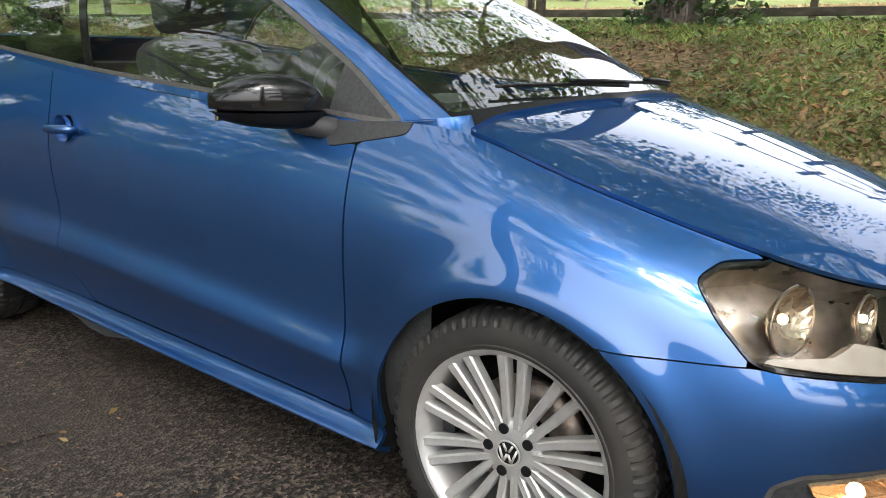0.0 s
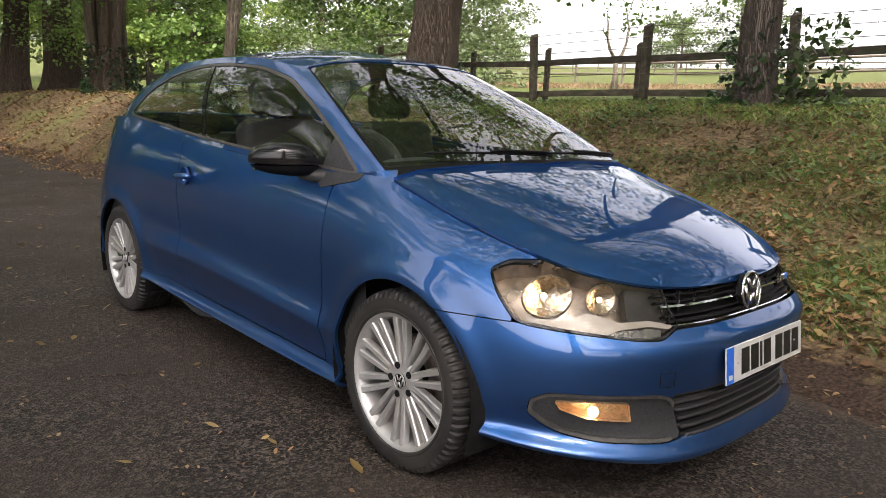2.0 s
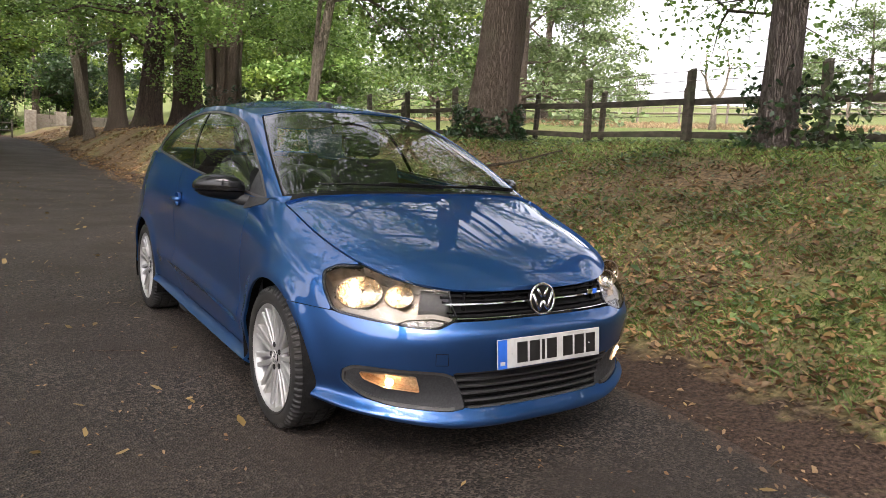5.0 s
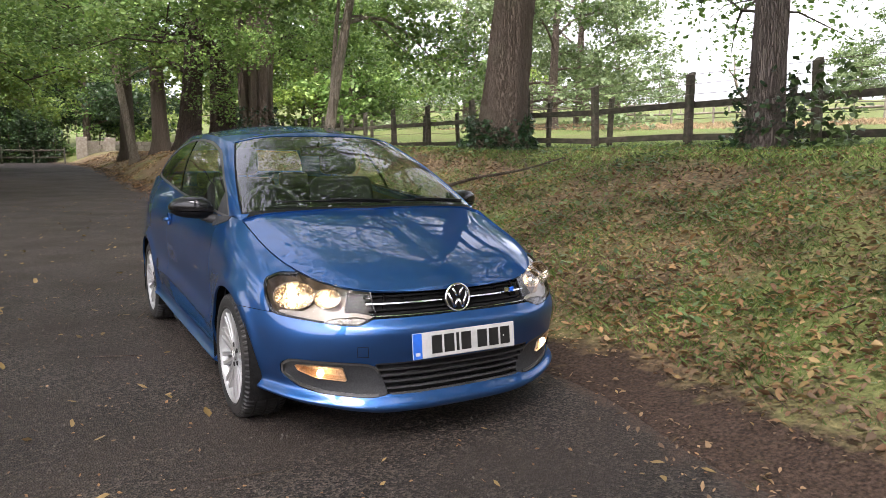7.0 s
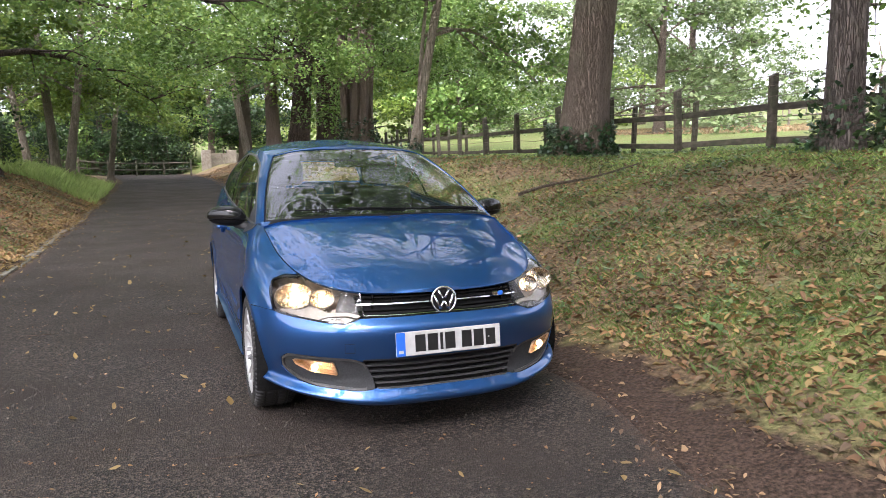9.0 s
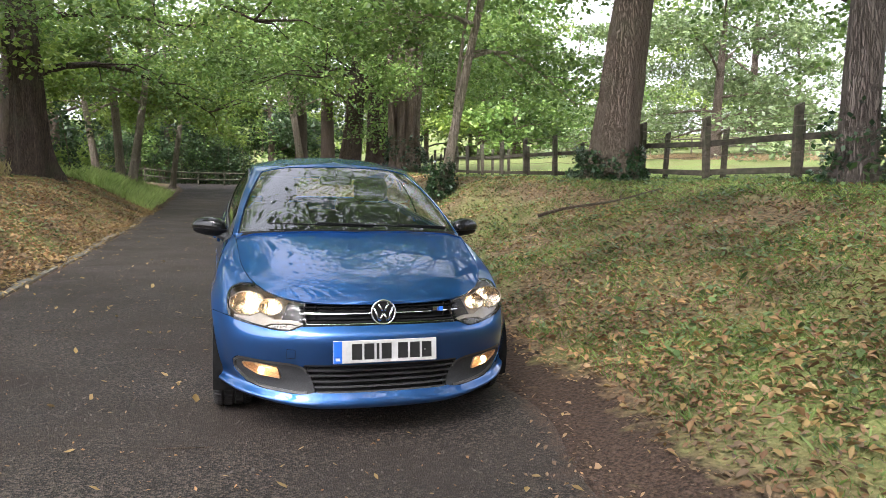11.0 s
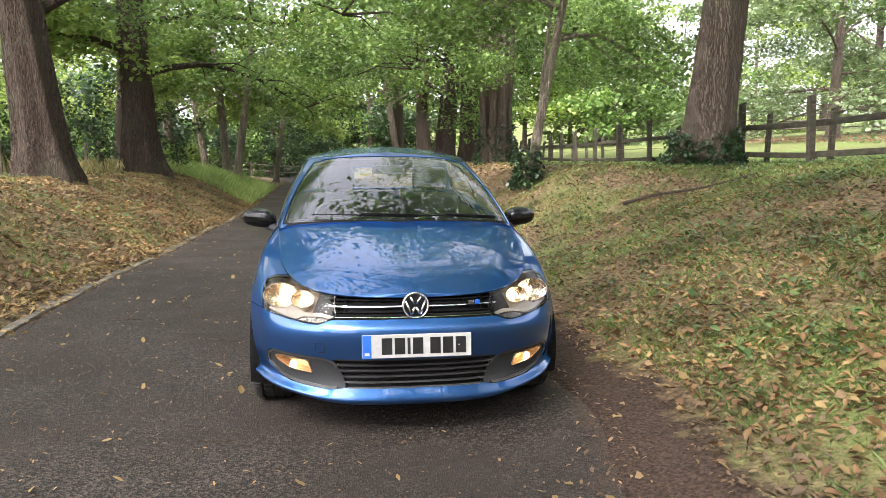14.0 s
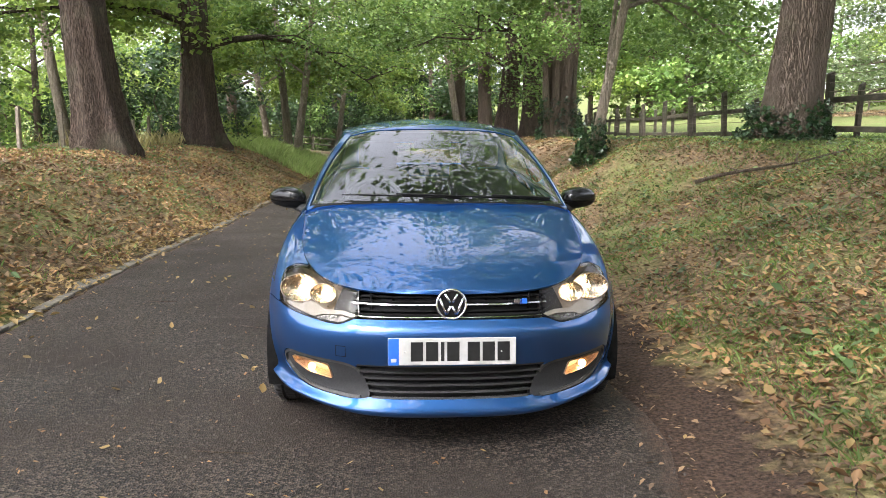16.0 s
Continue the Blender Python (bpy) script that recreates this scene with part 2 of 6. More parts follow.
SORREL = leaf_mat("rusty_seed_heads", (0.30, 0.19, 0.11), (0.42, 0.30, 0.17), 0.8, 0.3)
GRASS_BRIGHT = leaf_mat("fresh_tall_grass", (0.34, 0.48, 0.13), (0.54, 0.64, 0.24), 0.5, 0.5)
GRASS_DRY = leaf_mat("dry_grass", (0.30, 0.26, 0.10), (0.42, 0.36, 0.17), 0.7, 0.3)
FENCE_WOOD = surface("dark_weathered_timber", (0.045, 0.036, 0.027), (0.095, 0.078, 0.058), 14, 0.85, bump=0.6, bump_scale=40, c=(0.05, 0.06, 0.03), scale2=3, object_tint=0.25)
WIRE = surface("rusty_wire", (0.10, 0.08, 0.06), (0.16, 0.13, 0.10), 40, 0.6, metal=0.6)
STONE = surface("kerb_stone", (0.11, 0.094, 0.076), (0.20, 0.175, 0.145), 25, 0.85, bump=0.5, bump_scale=60, c=(0.07, 0.065, 0.05), scale2=4, object_tint=0.2)
GRIT = surface("stone_chippings", (0.030, 0.026, 0.022), (0.085, 0.074, 0.064), 60, 0.85, spec=0.2)
GATE_WOOD = surface("grey_gate_timber", (0.12, 0.10, 0.08), (0.2, 0.17, 0.13), 14, 0.85, bump=0.4)
RENDER_WALL = surface("pale_stone_wall", (0.16, 0.135, 0.10), (0.24, 0.21, 0.165), 8, 0.9, bump=0.4, bump_scale=20)


def asphalt_mat():
    m, n, l, p = node_mat("worn_asphalt")
    tc = n.new("ShaderNodeTexCoord").outputs["Object"]
    v = n.new("ShaderNodeTexVoronoi")
    v.inputs["Scale"].default_value = 105
    l.new(tc, v.inputs["Vector"])
    chip = n.new("ShaderNodeMapRange")
    chip.inputs[1].default_value, chip.inputs[2].default_value = 0.40, 1.05
    sep = n.new("ShaderNodeSeparateColor")
    l.new(v.outputs["Color"], sep.inputs[0])
    l.new(sep.outputs[0], chip.inputs[0])
    base = ramp_mix(n, l, chip.outputs[0], (0.008, 0.0065, 0.0055), (0.120, 0.094, 0.075))
    dust = noise_fac(n, l, tc, 1.1, 6, 0.42, 0.72)
    base = ramp_mix(n, l, dust, base, (0.036, 0.027, 0.021))
    damp = noise_fac(n, l, tc, 0.45, 4, 0.5, 0.75)
    hf = n.new("ShaderNodeMath")
    hf.operation = "MULTIPLY"
    hf.inputs[1].default_value = 0.5
    l.new(damp, hf.inputs[0])
    base = ramp_mix(n, l, hf.outputs[0], base, (0.014, 0.0115, 0.010))
    at = n.new("ShaderNodeAttribute")
    at.attribute_name = "dirt"
    rag = n.new("ShaderNodeTexNoise")
    rag.inputs["Scale"].default_value, rag.inputs["Detail"].default_value = 6, 10
    l.new(tc, rag.inputs["Vector"])
    both = n.new("ShaderNodeMath")
    both.operation = "ADD"
    l.new(at.outputs["Fac"], both.inputs[0])
    l.new(rag.outputs[0], both.inputs[1])
    cut = n.new("ShaderNodeMapRange")
    cut.inputs[1].default_value, cut.inputs[2].default_value = 0.86, 1.06
    l.new(both.outputs[0], cut.inputs[0])
    mud = ramp_mix(n, l, noise_fac(n, l, tc, 55, 8), (0.022, 0.0145, 0.0105), (0.078, 0.050, 0.036))
    base = ramp_mix(n, l, cut.outputs[0], base, mud)
    l.new(base, p.inputs["Base Color"])
    rr = n.new("ShaderNodeMapRange")
    rr.inputs[3].default_value, rr.inputs[4].default_value = 0.7, 0.9
    p.inputs["Specular IOR Level"].default_value = 0.3
    l.new(dust, rr.inputs[0])
    l.new(rr.outputs[0], p.inputs["Roughness"])
    bp = n.new("ShaderNodeBump")
    bp.inputs["Strength"].default_value, bp.inputs["Distance"].default_value = 0.9, 0.006
    l.new(v.outputs["Distance"], bp.inputs["Height"])
    nt = n.new("ShaderNodeTexNoise")
    nt.inputs["Scale"].default_value, nt.inputs["Detail"].default_value = 30, 6
    l.new(tc, nt.inputs["Vector"])
    bp2 = n.new("ShaderNodeBump")
    bp2.inputs["Strength"].default_value, bp2.inputs["Distance"].default_value = 0.5, 0.012
    l.new(nt.outputs[0], bp2.inputs["Height"])
    l.new(bp.outputs[0], bp2.inputs["Normal"])
    l.new(bp2.outputs[0], p.inputs["Normal"])
    return m


def soil_mat(name, earth, earth2, green, greenest, lo, hi):
    """Earth with patches of short grass over it."""
    m, n, l, p = node_mat(name)
    tc = n.new("ShaderNodeTexCoord").outputs["Object"]
    e = ramp_mix(n, l, noise_fac(n, l, tc, 22, 8), earth, earth2)
    g = ramp_mix(n, l, noise_fac(n, l, tc, 40, 6), green, greenest)
    patch = noise_fac(n, l, tc, 0.7, 8, lo, hi)
    cover = ramp_mix(n, l, patch, e, g)
    at = n.new("ShaderNodeAttribute")
    at.attribute_name = "bare"
    ragged = n.new("ShaderNodeMath")
    ragged.operation = "ADD"
    rn = n.new("ShaderNodeTexNoise")
    rn.inputs["Scale"].default_value, rn.inputs["Detail"].default_value = 5, 8
    l.new(tc, rn.inputs["Vector"])
    l.new(at.outputs["Fac"], ragged.inputs[0])
    l.new(rn.outputs[0], ragged.inputs[1])
    edge = n.new("ShaderNodeMapRange")
    edge.inputs[1].default_value, edge.inputs[2].default_value = 0.88, 1.08
    l.new(ragged.outputs[0], edge.inputs[0])
    mud = ramp_mix(n, l, noise_fac(n, l, tc, 55, 8), (0.022, 0.0145, 0.0105), (0.078, 0.050, 0.036))
    l.new(ramp_mix(n, l, edge.outputs[0], cover, mud), p.inputs["Base Color"])
    p.inputs["Roughness"].default_value = 0.95
    p.inputs["Specular IOR Level"].default_value = 0.2
    nt = n.new("ShaderNodeTexNoise")
    nt.inputs["Scale"].default_value, nt.inputs["Detail"].default_value = 25, 8
    l.new(tc, nt.inputs["Vector"])
    bp = n.new("ShaderNodeBump")
    bp.inputs["Strength"].default_value, bp.inputs["Distance"].default_value = 1.0, 0.03
    l.new(nt.outputs[0], bp.inputs["Height"])
    l.new(bp.outputs[0], p.inputs["Normal"])
    return m


ASPHALT = asphalt_mat()
BANK_SOIL = soil_mat("leafy_bank_earth", (0.075, 0.054, 0.035), (0.230, 0.160, 0.090), (0.115, 0.145, 0.042), (0.205, 0.225, 0.080), 0.48, 0.70)
MEADOW = soil_mat("meadow_grass", (0.075, 0.082, 0.026), (0.110, 0.110, 0.040), (0.070, 0.100, 0.022), (0.105, 0.135, 0.036), 0.4, 0.6)


# ---- mesh helpers ----
def mesh_ob(name, verts, faces, material, parent=None, label="", smooth=True):
    me = bpy.data.meshes.new(name)
    me.from_pydata([tuple(map(float, v)) for v in verts], [], [tuple(map(int, f)) for f in faces])
    me.materials.append(material)
    if smooth:
        me.shade_smooth()
    me.update()
    ob = new(name, me)
    ob.parent = parent
    if label:
        ob["label"] = label
    return ob


def part(name, bm, material, parent=None, label="", smooth=False):
    bmesh.ops.recalc_face_normals(bm, faces=bm.faces)
    me = bpy.data.meshes.new(name)
    bm.to_mesh(me)
    bm.free()
    me.materials.append(material)
    if smooth:
        me.shade_smooth()
    ob = new(name, me)
    ob.parent = parent
    if label:
        ob["label"] = label
    return ob


def empty(name, m, label, category, group="", kind=""):
    ob = new(name)
    ob.matrix_basis = m
    ob.empty_display_size = 0.1
    return tagged(ob, label, category, group, kind)


def box_bm(x0, y0, z0, x1, y1, z1, bevel=0.0, segs=2, bm=None):
    own = bm or bmesh.new()
    r = bmesh.ops.create_cube(own, size=1, matrix=Matrix.LocRotScale(((x0 + x1) / 2, (y0 + y1) / 2, (z0 + z1) / 2), None, (abs(x1 - x0), abs(y1 - y0), abs(z1 - z0))))
    if bevel:
        es = list({e for v in r["verts"] for e in v.link_edges})
        bmesh.ops.bevel(own, geom=es, offset=bevel, segments=segs, affect="EDGES", profile=0.5)
    return own


def tube(points, radii, sides=8, caps=True, ridges=0, ridge_depth=0.0):
    """Verts and faces of a tube along points; ridges: lobes round its section."""
    pts = [Vector(p) for p in points]
    verts, faces = [], []
    side = Vector((1, 0, 0))
    for i, p in enumerate(pts):
        d = (pts[min(i + 1, len(pts) - 1)] - pts[max(i - 1, 0)]).normalized()
        side = (side - d * side.dot(d))
        if side.length < 1e-4:
            side = d.orthogonal()
        side.normalize()
        up = d.cross(side)
        for k in range(sides):
            a = 2 * math.pi * k / sides
            r = radii[i] * (1 + ridge_depth * math.sin(ridges * a + i * 0.13) + 0.5 * ridge_depth * math.sin((ridges * 2 + 1) * a + i * 0.2 + 1))
            verts.append(p + side * (math.cos(a) * r) + up * (math.sin(a) * r))
    n = len(pts)
    for i in range(n - 1):
        for k in range(sides):
            a, b = i * sides + k, i * sides + (k + 1) % sides
            faces.append((a, b, b + sides, a + sides))
    if caps:
        faces.append(tuple(range(sides - 1, -1, -1)))
        faces.append(tuple((n - 1) * sides + k for k in range(sides)))
    return verts, faces


def merge(chunks):
    verts, faces = [], []
    for v, f in chunks:
        o = len(verts)
        verts.extend(v)
        faces.extend(tuple(i + o for i in q) for q in f)
    return verts, faces


def hermite(xs, ys, x):
    """Smooth curve through (xs, ys), evaluated at the array x; no overshoot."""
    xs, ys, x = np.asarray(xs, float), np.asarray(ys, float), np.asarray(x, float)
    h = np.diff(xs)
    d = np.diff(ys, axis=0) / (h if ys.ndim == 1 else h[:, None])
    m = np.zeros_like(ys)
    m[0], m[-1] = d[0], d[-1]
    a, b = d[:-1], d[1:]
    with np.errstate(divide="ignore", invalid="ignore"):
        w = 2 * a * b / (a + b)
    m[1:-1] = np.where(a * b > 0, w, 0)
    i = np.clip(np.searchsorted(xs, x, side="right") - 1, 0, len(xs) - 2)
    t = np.clip((x - xs[i]) / h[i], 0, 1)
    hh = h[i]
    if ys.ndim > 1:
        t, hh = t[..., None], hh[..., None]
    return ((2 * t**3 - 3 * t**2 + 1) * ys[i] + (t**3 - 2 * t**2 + t) * hh * m[i] + (-2 * t**3 + 3 * t**2) * ys[i + 1] + (t**3 - t**2) * hh * m[i + 1])


def smooth_step(a, b, x):
    t = np.clip((x - a) / (b - a), 0, 1)
    return t * t * (3 - 2 * t)


rng = np.random.default_rng(7)


def wave(x, y, seed=0.0):
    """A cheap smooth unevenness, about -1 to 1."""
    return (np.sin(1.7 * x + 0.9 * y + seed) + np.sin(-1.1 * x + 2.1 * y + 2 * seed) + np.sin(3.3 * x - 1.3 * y + 3 * seed) * 0.6 + np.sin(4.1 * y + 2.7 * x + seed) * 0.5) / 3.1


# ---- ground ----
def road_mid(y):
    """Where the lane runs: straight past the car, then it bends away to the left."""
    return -0.008 * np.maximum(y - 34, 0) ** 2


def road_rise(y):
    return 0.55 * smooth_step(12, 50, y) * 1.3


def right_edge(y):
    return road_mid(y) + 1.05 + 0.75 * smooth_step(1.5, 9, y) + 0.10 * np.sin(1.3 * y) + 0.06 * np.sin(3.1 * y + 1)


def left_edge(y):
    return road_mid(y) - 3.0 + 0.04 * np.sin(0.9 * y)


def ground_z(x, y):
    x, y = np.asarray(x, float), np.asarray(y, float)
    base = road_rise(y)
    r = x - right_edge(y)
    right = hermite((-0.35, 0, 0.4, 1.3, 2.6, 4.0, 5.2, 7.0, 12, 60, 140, 600), (-0.02, 0.03, 0.12, 0.42, 0.86, 1.27, 1.38, 1.36, 1.72, 5.0, 10.5, 22.0), r * (1 + 0.9 * smooth_step(5, 10, y) * smooth_step(0.1, 0.8, r) * (1 - smooth_step(2.2, 4.6, r))))
    right = np.where(r < 8, right * (1 - 0.45 * smooth_step(22, 40, y) * (1 - smooth_step(5, 8, r))), right)
    l = left_edge(y) - x
    left = hermite((-0.1, 0.05, 0.3, 1.0, 1.9, 2.8, 4.5, 12), (-0.03, 0.0, 0.08, 0.42, 0.85, 1.08, 1.12, 1.0), l)
    left = left * (1 - 0.8 * smooth_step(25, 36, y)) * (1 - 0.5 * smooth_step(0, -9, y))
    z = np.where(r > -0.35, right, np.where(l > -0.1, left, -0.03))
    rough = np.where((r > 0.1) | (l > 0.1), 0.035, 0.0) * wave(x * 1.3, y * 1.3, 0.4)
    return base + z + rough


def build_ground():
    xs = np.unique(np.concatenate([-np.geomspace(9, 600, 26), np.linspace(-9, 9, 145), np.geomspace(9, 600, 26)]))
    ys = np.unique(np.concatenate([-np.geomspace(6, 600, 22), np.linspace(-6, 24, 181), np.geomspace(24, 600, 50)]))
    X, Y = np.meshgrid(xs, ys)
    Z = ground_z(X, Y)
    nx, ny = len(xs), len(ys)
    verts = np.stack([X, Y, Z], -1).reshape(-1, 3)
    i = (np.arange(ny - 1)[:, None] * nx + np.arange(nx - 1)[None]).ravel()
    faces = np.stack([i, i + 1, i + nx + 1, i + nx], 1)
    g = mesh_ob("ground", verts, faces, BANK_SOIL)
    g.data.materials.append(MEADOW)
    cx = X[:-1, :-1].ravel()
    cy = Y[:-1, :-1].ravel()
    far = (cx > 7.6) | (cx < -13) | (cy > 46) | (cy < -20)
    g.data.polygons.foreach_set("material_index", far.astype(np.int32))
    r, l = X - right_edge(Y), left_edge(Y) - X
    bare = np.where(r > -0.6, 0.75 * (1 - smooth_step(0.0, 0.75, r)), np.where(l > -0.4, 0.55 * (1 - smooth_step(0.05, 0.4, l)), 0.7))
    at = g.data.attributes.new("bare", "FLOAT", "POINT")
    at.data.foreach_set("value", bare.ravel().astype(np.float32))
    tagged(g, "leafy grass banks beside the lane and pale meadow beyond", "ground", kind="structure")


def build_road():
    ys = np.concatenate([np.linspace(-14, 20, 137), np.linspace(20.5, 60, 80)])
    ts = np.concatenate([np.linspace(0, 0.15, 8), np.linspace(0.2, 0.8, 13), np.linspace(0.85, 1, 8)])
    verts = []
    for y in ys:
        a, b = float(left_edge(y)), float(right_edge(y))
        for t in ts:
            x = a + (b - a) * t
            crown = 0.03 * (1 - (2 * t - 1) ** 2)
            ragged = 0.05 * math.sin(7 * y + 3 * math.sin(2.3 * y)) if t in (0, 1) else 0
            verts.append((x + ragged, y, float(road_rise(y)) + 0.004 + crown * 0.1 - (0.03 if t in (0.0, 1.0) else 0.0)))
    n = len(ts)
    faces = [(i * n + k, i * n + k + 1, (i + 1) * n + k + 1, (i + 1) * n + k) for i in range(len(ys) - 1) for k in range(n - 1)]
    road = mesh_ob("road", verts, faces, ASPHALT)
    v = np.array(verts)
    dirt = np.maximum(0.75 * (1 - smooth_step(0.0, 0.55, right_edge(v[:, 1]) - v[:, 0])), 0.62 * (1 - smooth_step(0.0, 0.30, v[:, 0] - left_edge(v[:, 1]))))
    at = road.data.attributes.new("dirt", "FLOAT", "POINT")
    at.data.foreach_set("value", dirt.astype(np.float32))
    tagged(road, "narrow dark asphalt lane strewn with leaves", "road", kind="structure")


build_ground()
build_road()


# ---- the car: its surfaces ----
# x across (mirrored), y back from the nose, z up. HUBS: wheel centres along y.
HUB_F, HUB_R, HUB_Z, TYRE_R = 0.829, 3.297, 0.302, 0.302
OUTLINE = np.array([(0, 0.0), (0.26, 0.012), (0.42, 0.055), (0.56, 0.135), (0.68, 0.245), (0.755, 0.37), (0.80, 0.50), (0.826, 0.66), (0.834, 0.83), (0.834, 1.1),
                    (0.834, 1.6), (0.838, 2.2), (0.840, 2.8), (0.842, 3.2), (0.838, 3.45), (0.815, 3.65), (0.75, 3.82), (0.60, 3.91), (0.30, 3.955), (0, 3.965)])
OUT_U = np.concatenate([[0], np.cumsum(np.hypot(*np.diff(OUTLINE, axis=0).T))])
U_END = OUT_U[-1]

# sections of the lower body: (height, inset) from the lower lip to the shoulder
SECTIONS = [
    (0, [(0.150, 0.075), (0.178, 0.030), (0.222, 0.034), (0.30, 0.056), (0.40, 0.036), (0.505, 0.014), (0.555, 0.030), (0.60, 0.072), (0.672, 0.104)]),
    (2, [(0.152, 0.075), (0.182, 0.024), (0.226, 0.036), (0.30, 0.054), (0.40, 0.034), (0.505, 0.012), (0.555, 0.028), (0.605, 0.072), (0.676, 0.110)]),
    (3, [(0.168, 0.09), (0.205, 0.014), (0.245, 0.036), (0.31, 0.042), (0.40, 0.024), (0.495, 0.006), (0.555, 0.022), (0.62, 0.066), (0.694, 0.122)]),
    (4, [(0.182, 0.085), (0.222, 0.006), (0.258, 0.032), (0.315, 0.030), (0.40, 0.014), (0.490, 0.003), (0.56, 0.018), (0.64, 0.064), (0.722, 0.138)]),
    (5, [(0.192, 0.08), (0.235, 0.000), (0.27, 0.028), (0.325, 0.018), (0.405, 0.002), (0.49, 0.0), (0.575, 0.014), (0.67, 0.058), (0.752, 0.145)]),
    (6, [(0.20, 0.07), (0.245, 0.000), (0.28, 0.022), (0.345, 0.014), (0.42, 0.003), (0.51, 0.0), (0.60, 0.010), (0.70, 0.046), (0.784, 0.150)]),
    (8, [(0.20, 0.05), (0.24, 0.000), (0.28, 0.012), (0.38, 0.010), (0.48, 0.004), (0.60, 0.0), (0.72, 0.012), (0.812, 0.052), (0.868, 0.146)]),
    (9, [(0.17, 0.05), (0.20, 0.000), (0.24, 0.030), (0.372, 0.010), (0.46, 0.012), (0.62, 0.006), (0.76, 0.018), (0.880, 0.062), (0.950, 0.126)]),
    (9.45, [(0.17, 0.05), (0.205, 0.000), (0.245, 0.042), (0.386, 0.022), (0.47, 0.026), (0.62, 0.020), (0.76, 0.026), (0.865, 0.052), (0.935, 0.084)]),
    (11.5, [(0.20, 0.05), (0.245, 0.000), (0.285, 0.042), (0.450, 0.022), (0.54, 0.026), (0.66, 0.020), (0.79, 0.023), (0.90, 0.046), (1.005, 0.082)]),
    (13, [(0.23, 0.05), (0.27, 0.000), (0.31, 0.006), (0.46, 0.002), (0.56, 0.002), (0.68, 0.004), (0.82, 0.014), (0.95, 0.045), (1.082, 0.105)]),
    (16, [(0.25, 0.06), (0.29, 0.010), (0.33, 0.010), (0.46, 0.0), (0.56, 0.004), (0.68, 0.02), (0.82, 0.048), (0.95, 0.08), (1.09, 0.12)]),
    (19, [(0.27, 0.08), (0.30, 0.020), (0.34, 0.010), (0.46, 0.0), (0.56, 0.01), (0.68, 0.045), (0.82, 0.08), (0.95, 0.11), (1.09, 0.15)]),
]
SEC_U = np.interp([s for s, _ in SECTIONS], range(len(OUTLINE)), OUT_U)
SEC = np.array([p for _, p in SECTIONS])


def spline(xs, ys, x):
    """Natural cubic spline through (xs, ys) along the first axis, evaluated at the array x."""
    xs, ys, x = np.asarray(xs, float), np.asarray(ys, float), np.asarray(x, float)
    n = len(xs)
    h = np.diff(xs)
    a = np.eye(n)
    b = np.zeros((n,) + ys.shape[1:])
    col = h.reshape((-1,) + (1,) * (ys.ndim - 1))
    d = np.diff(ys, axis=0) / col
    for i in range(1, n - 1):
        a[i, i - 1 : i + 2] = h[i - 1], 2 * (h[i - 1] + h[i]), h[i]
    b[1:-1] = 6 * np.diff(d, axis=0)
    m = np.linalg.solve(a, b.reshape(n, -1)).reshape(b.shape)
    i = np.clip(np.searchsorted(xs, x, side="right") - 1, 0, n - 2)
    shape = x.shape + (1,) * (ys.ndim - 1)
    t1, t0, hh = (x - xs[i]).reshape(shape), (xs[i + 1] - x).reshape(shape), h[i].reshape(shape)
    return (m[i] * t0**3 + m[i + 1] * t1**3) / (6 * hh) + (ys[i] / hh - m[i] * hh / 6) * t0 + (ys[i + 1] / hh - m[i + 1] * hh / 6) * t1


def soften(table, sigma, odd=()):
    """Gaussian blur down the first axis, carried on past both ends as a mirror image (odd columns change sign)."""
    k = np.arange(-3 * sigma, 3 * sigma + 1)
    w = np.exp(-0.5 * (k / sigma) ** 2)
    w /= w.sum()
    pad = 3 * sigma
    flat = table.reshape(len(table), -1)
    head, tail = flat[pad:0:-1].copy(), flat[-2 : -pad - 2 : -1].copy()
    for c in odd:
        head[:, c] *= -1
        tail[:, c] *= -1
    ext = np.concatenate([head, flat, tail])
    out = np.stack([np.convolve(ext[:, c], w, "valid") for c in range(ext.shape[1])], 1)
    return out.reshape(table.shape)


# dense, smoothed tables of the plan outline and of the sections
TAB_U = np.linspace(0, U_END, 2401)
TAB_OUT = soften(spline(OUT_U, OUTLINE, TAB_U), 26, odd=(0,))
TAB_SEC = soften(hermite(SEC_U, SEC.reshape(len(SECTIONS), -1), TAB_U), 44)
TAB_V = np.linspace(0, 1, 401)
TAB_SEC = spline(np.linspace(0, 1, 9), TAB_SEC.reshape(-1, 9, 2).transpose(1, 0, 2), TAB_V).transpose(1, 0, 2)


def outline(u):
    p = np.stack([np.interp(u, TAB_U, TAB_OUT[:, c]) for c in (0, 1)], -1)
    e = 6e-3
    a, b = np.clip(u - e, 0, U_END), np.clip(u + e, 0, U_END)
    t = np.stack([np.interp(b, TAB_U, TAB_OUT[:, c]) - np.interp(a, TAB_U, TAB_OUT[:, c]) for c in (0, 1)], -1)
    t /= np.linalg.norm(t, axis=-1, keepdims=True)
    t = np.where((u < 0.003)[..., None], np.array([1.0, 0]), t)
    t = np.where((u > U_END - 0.003)[..., None], np.array([-1.0, 0]), t)
    return p, np.stack([t[..., 1], -t[..., 0]], -1)


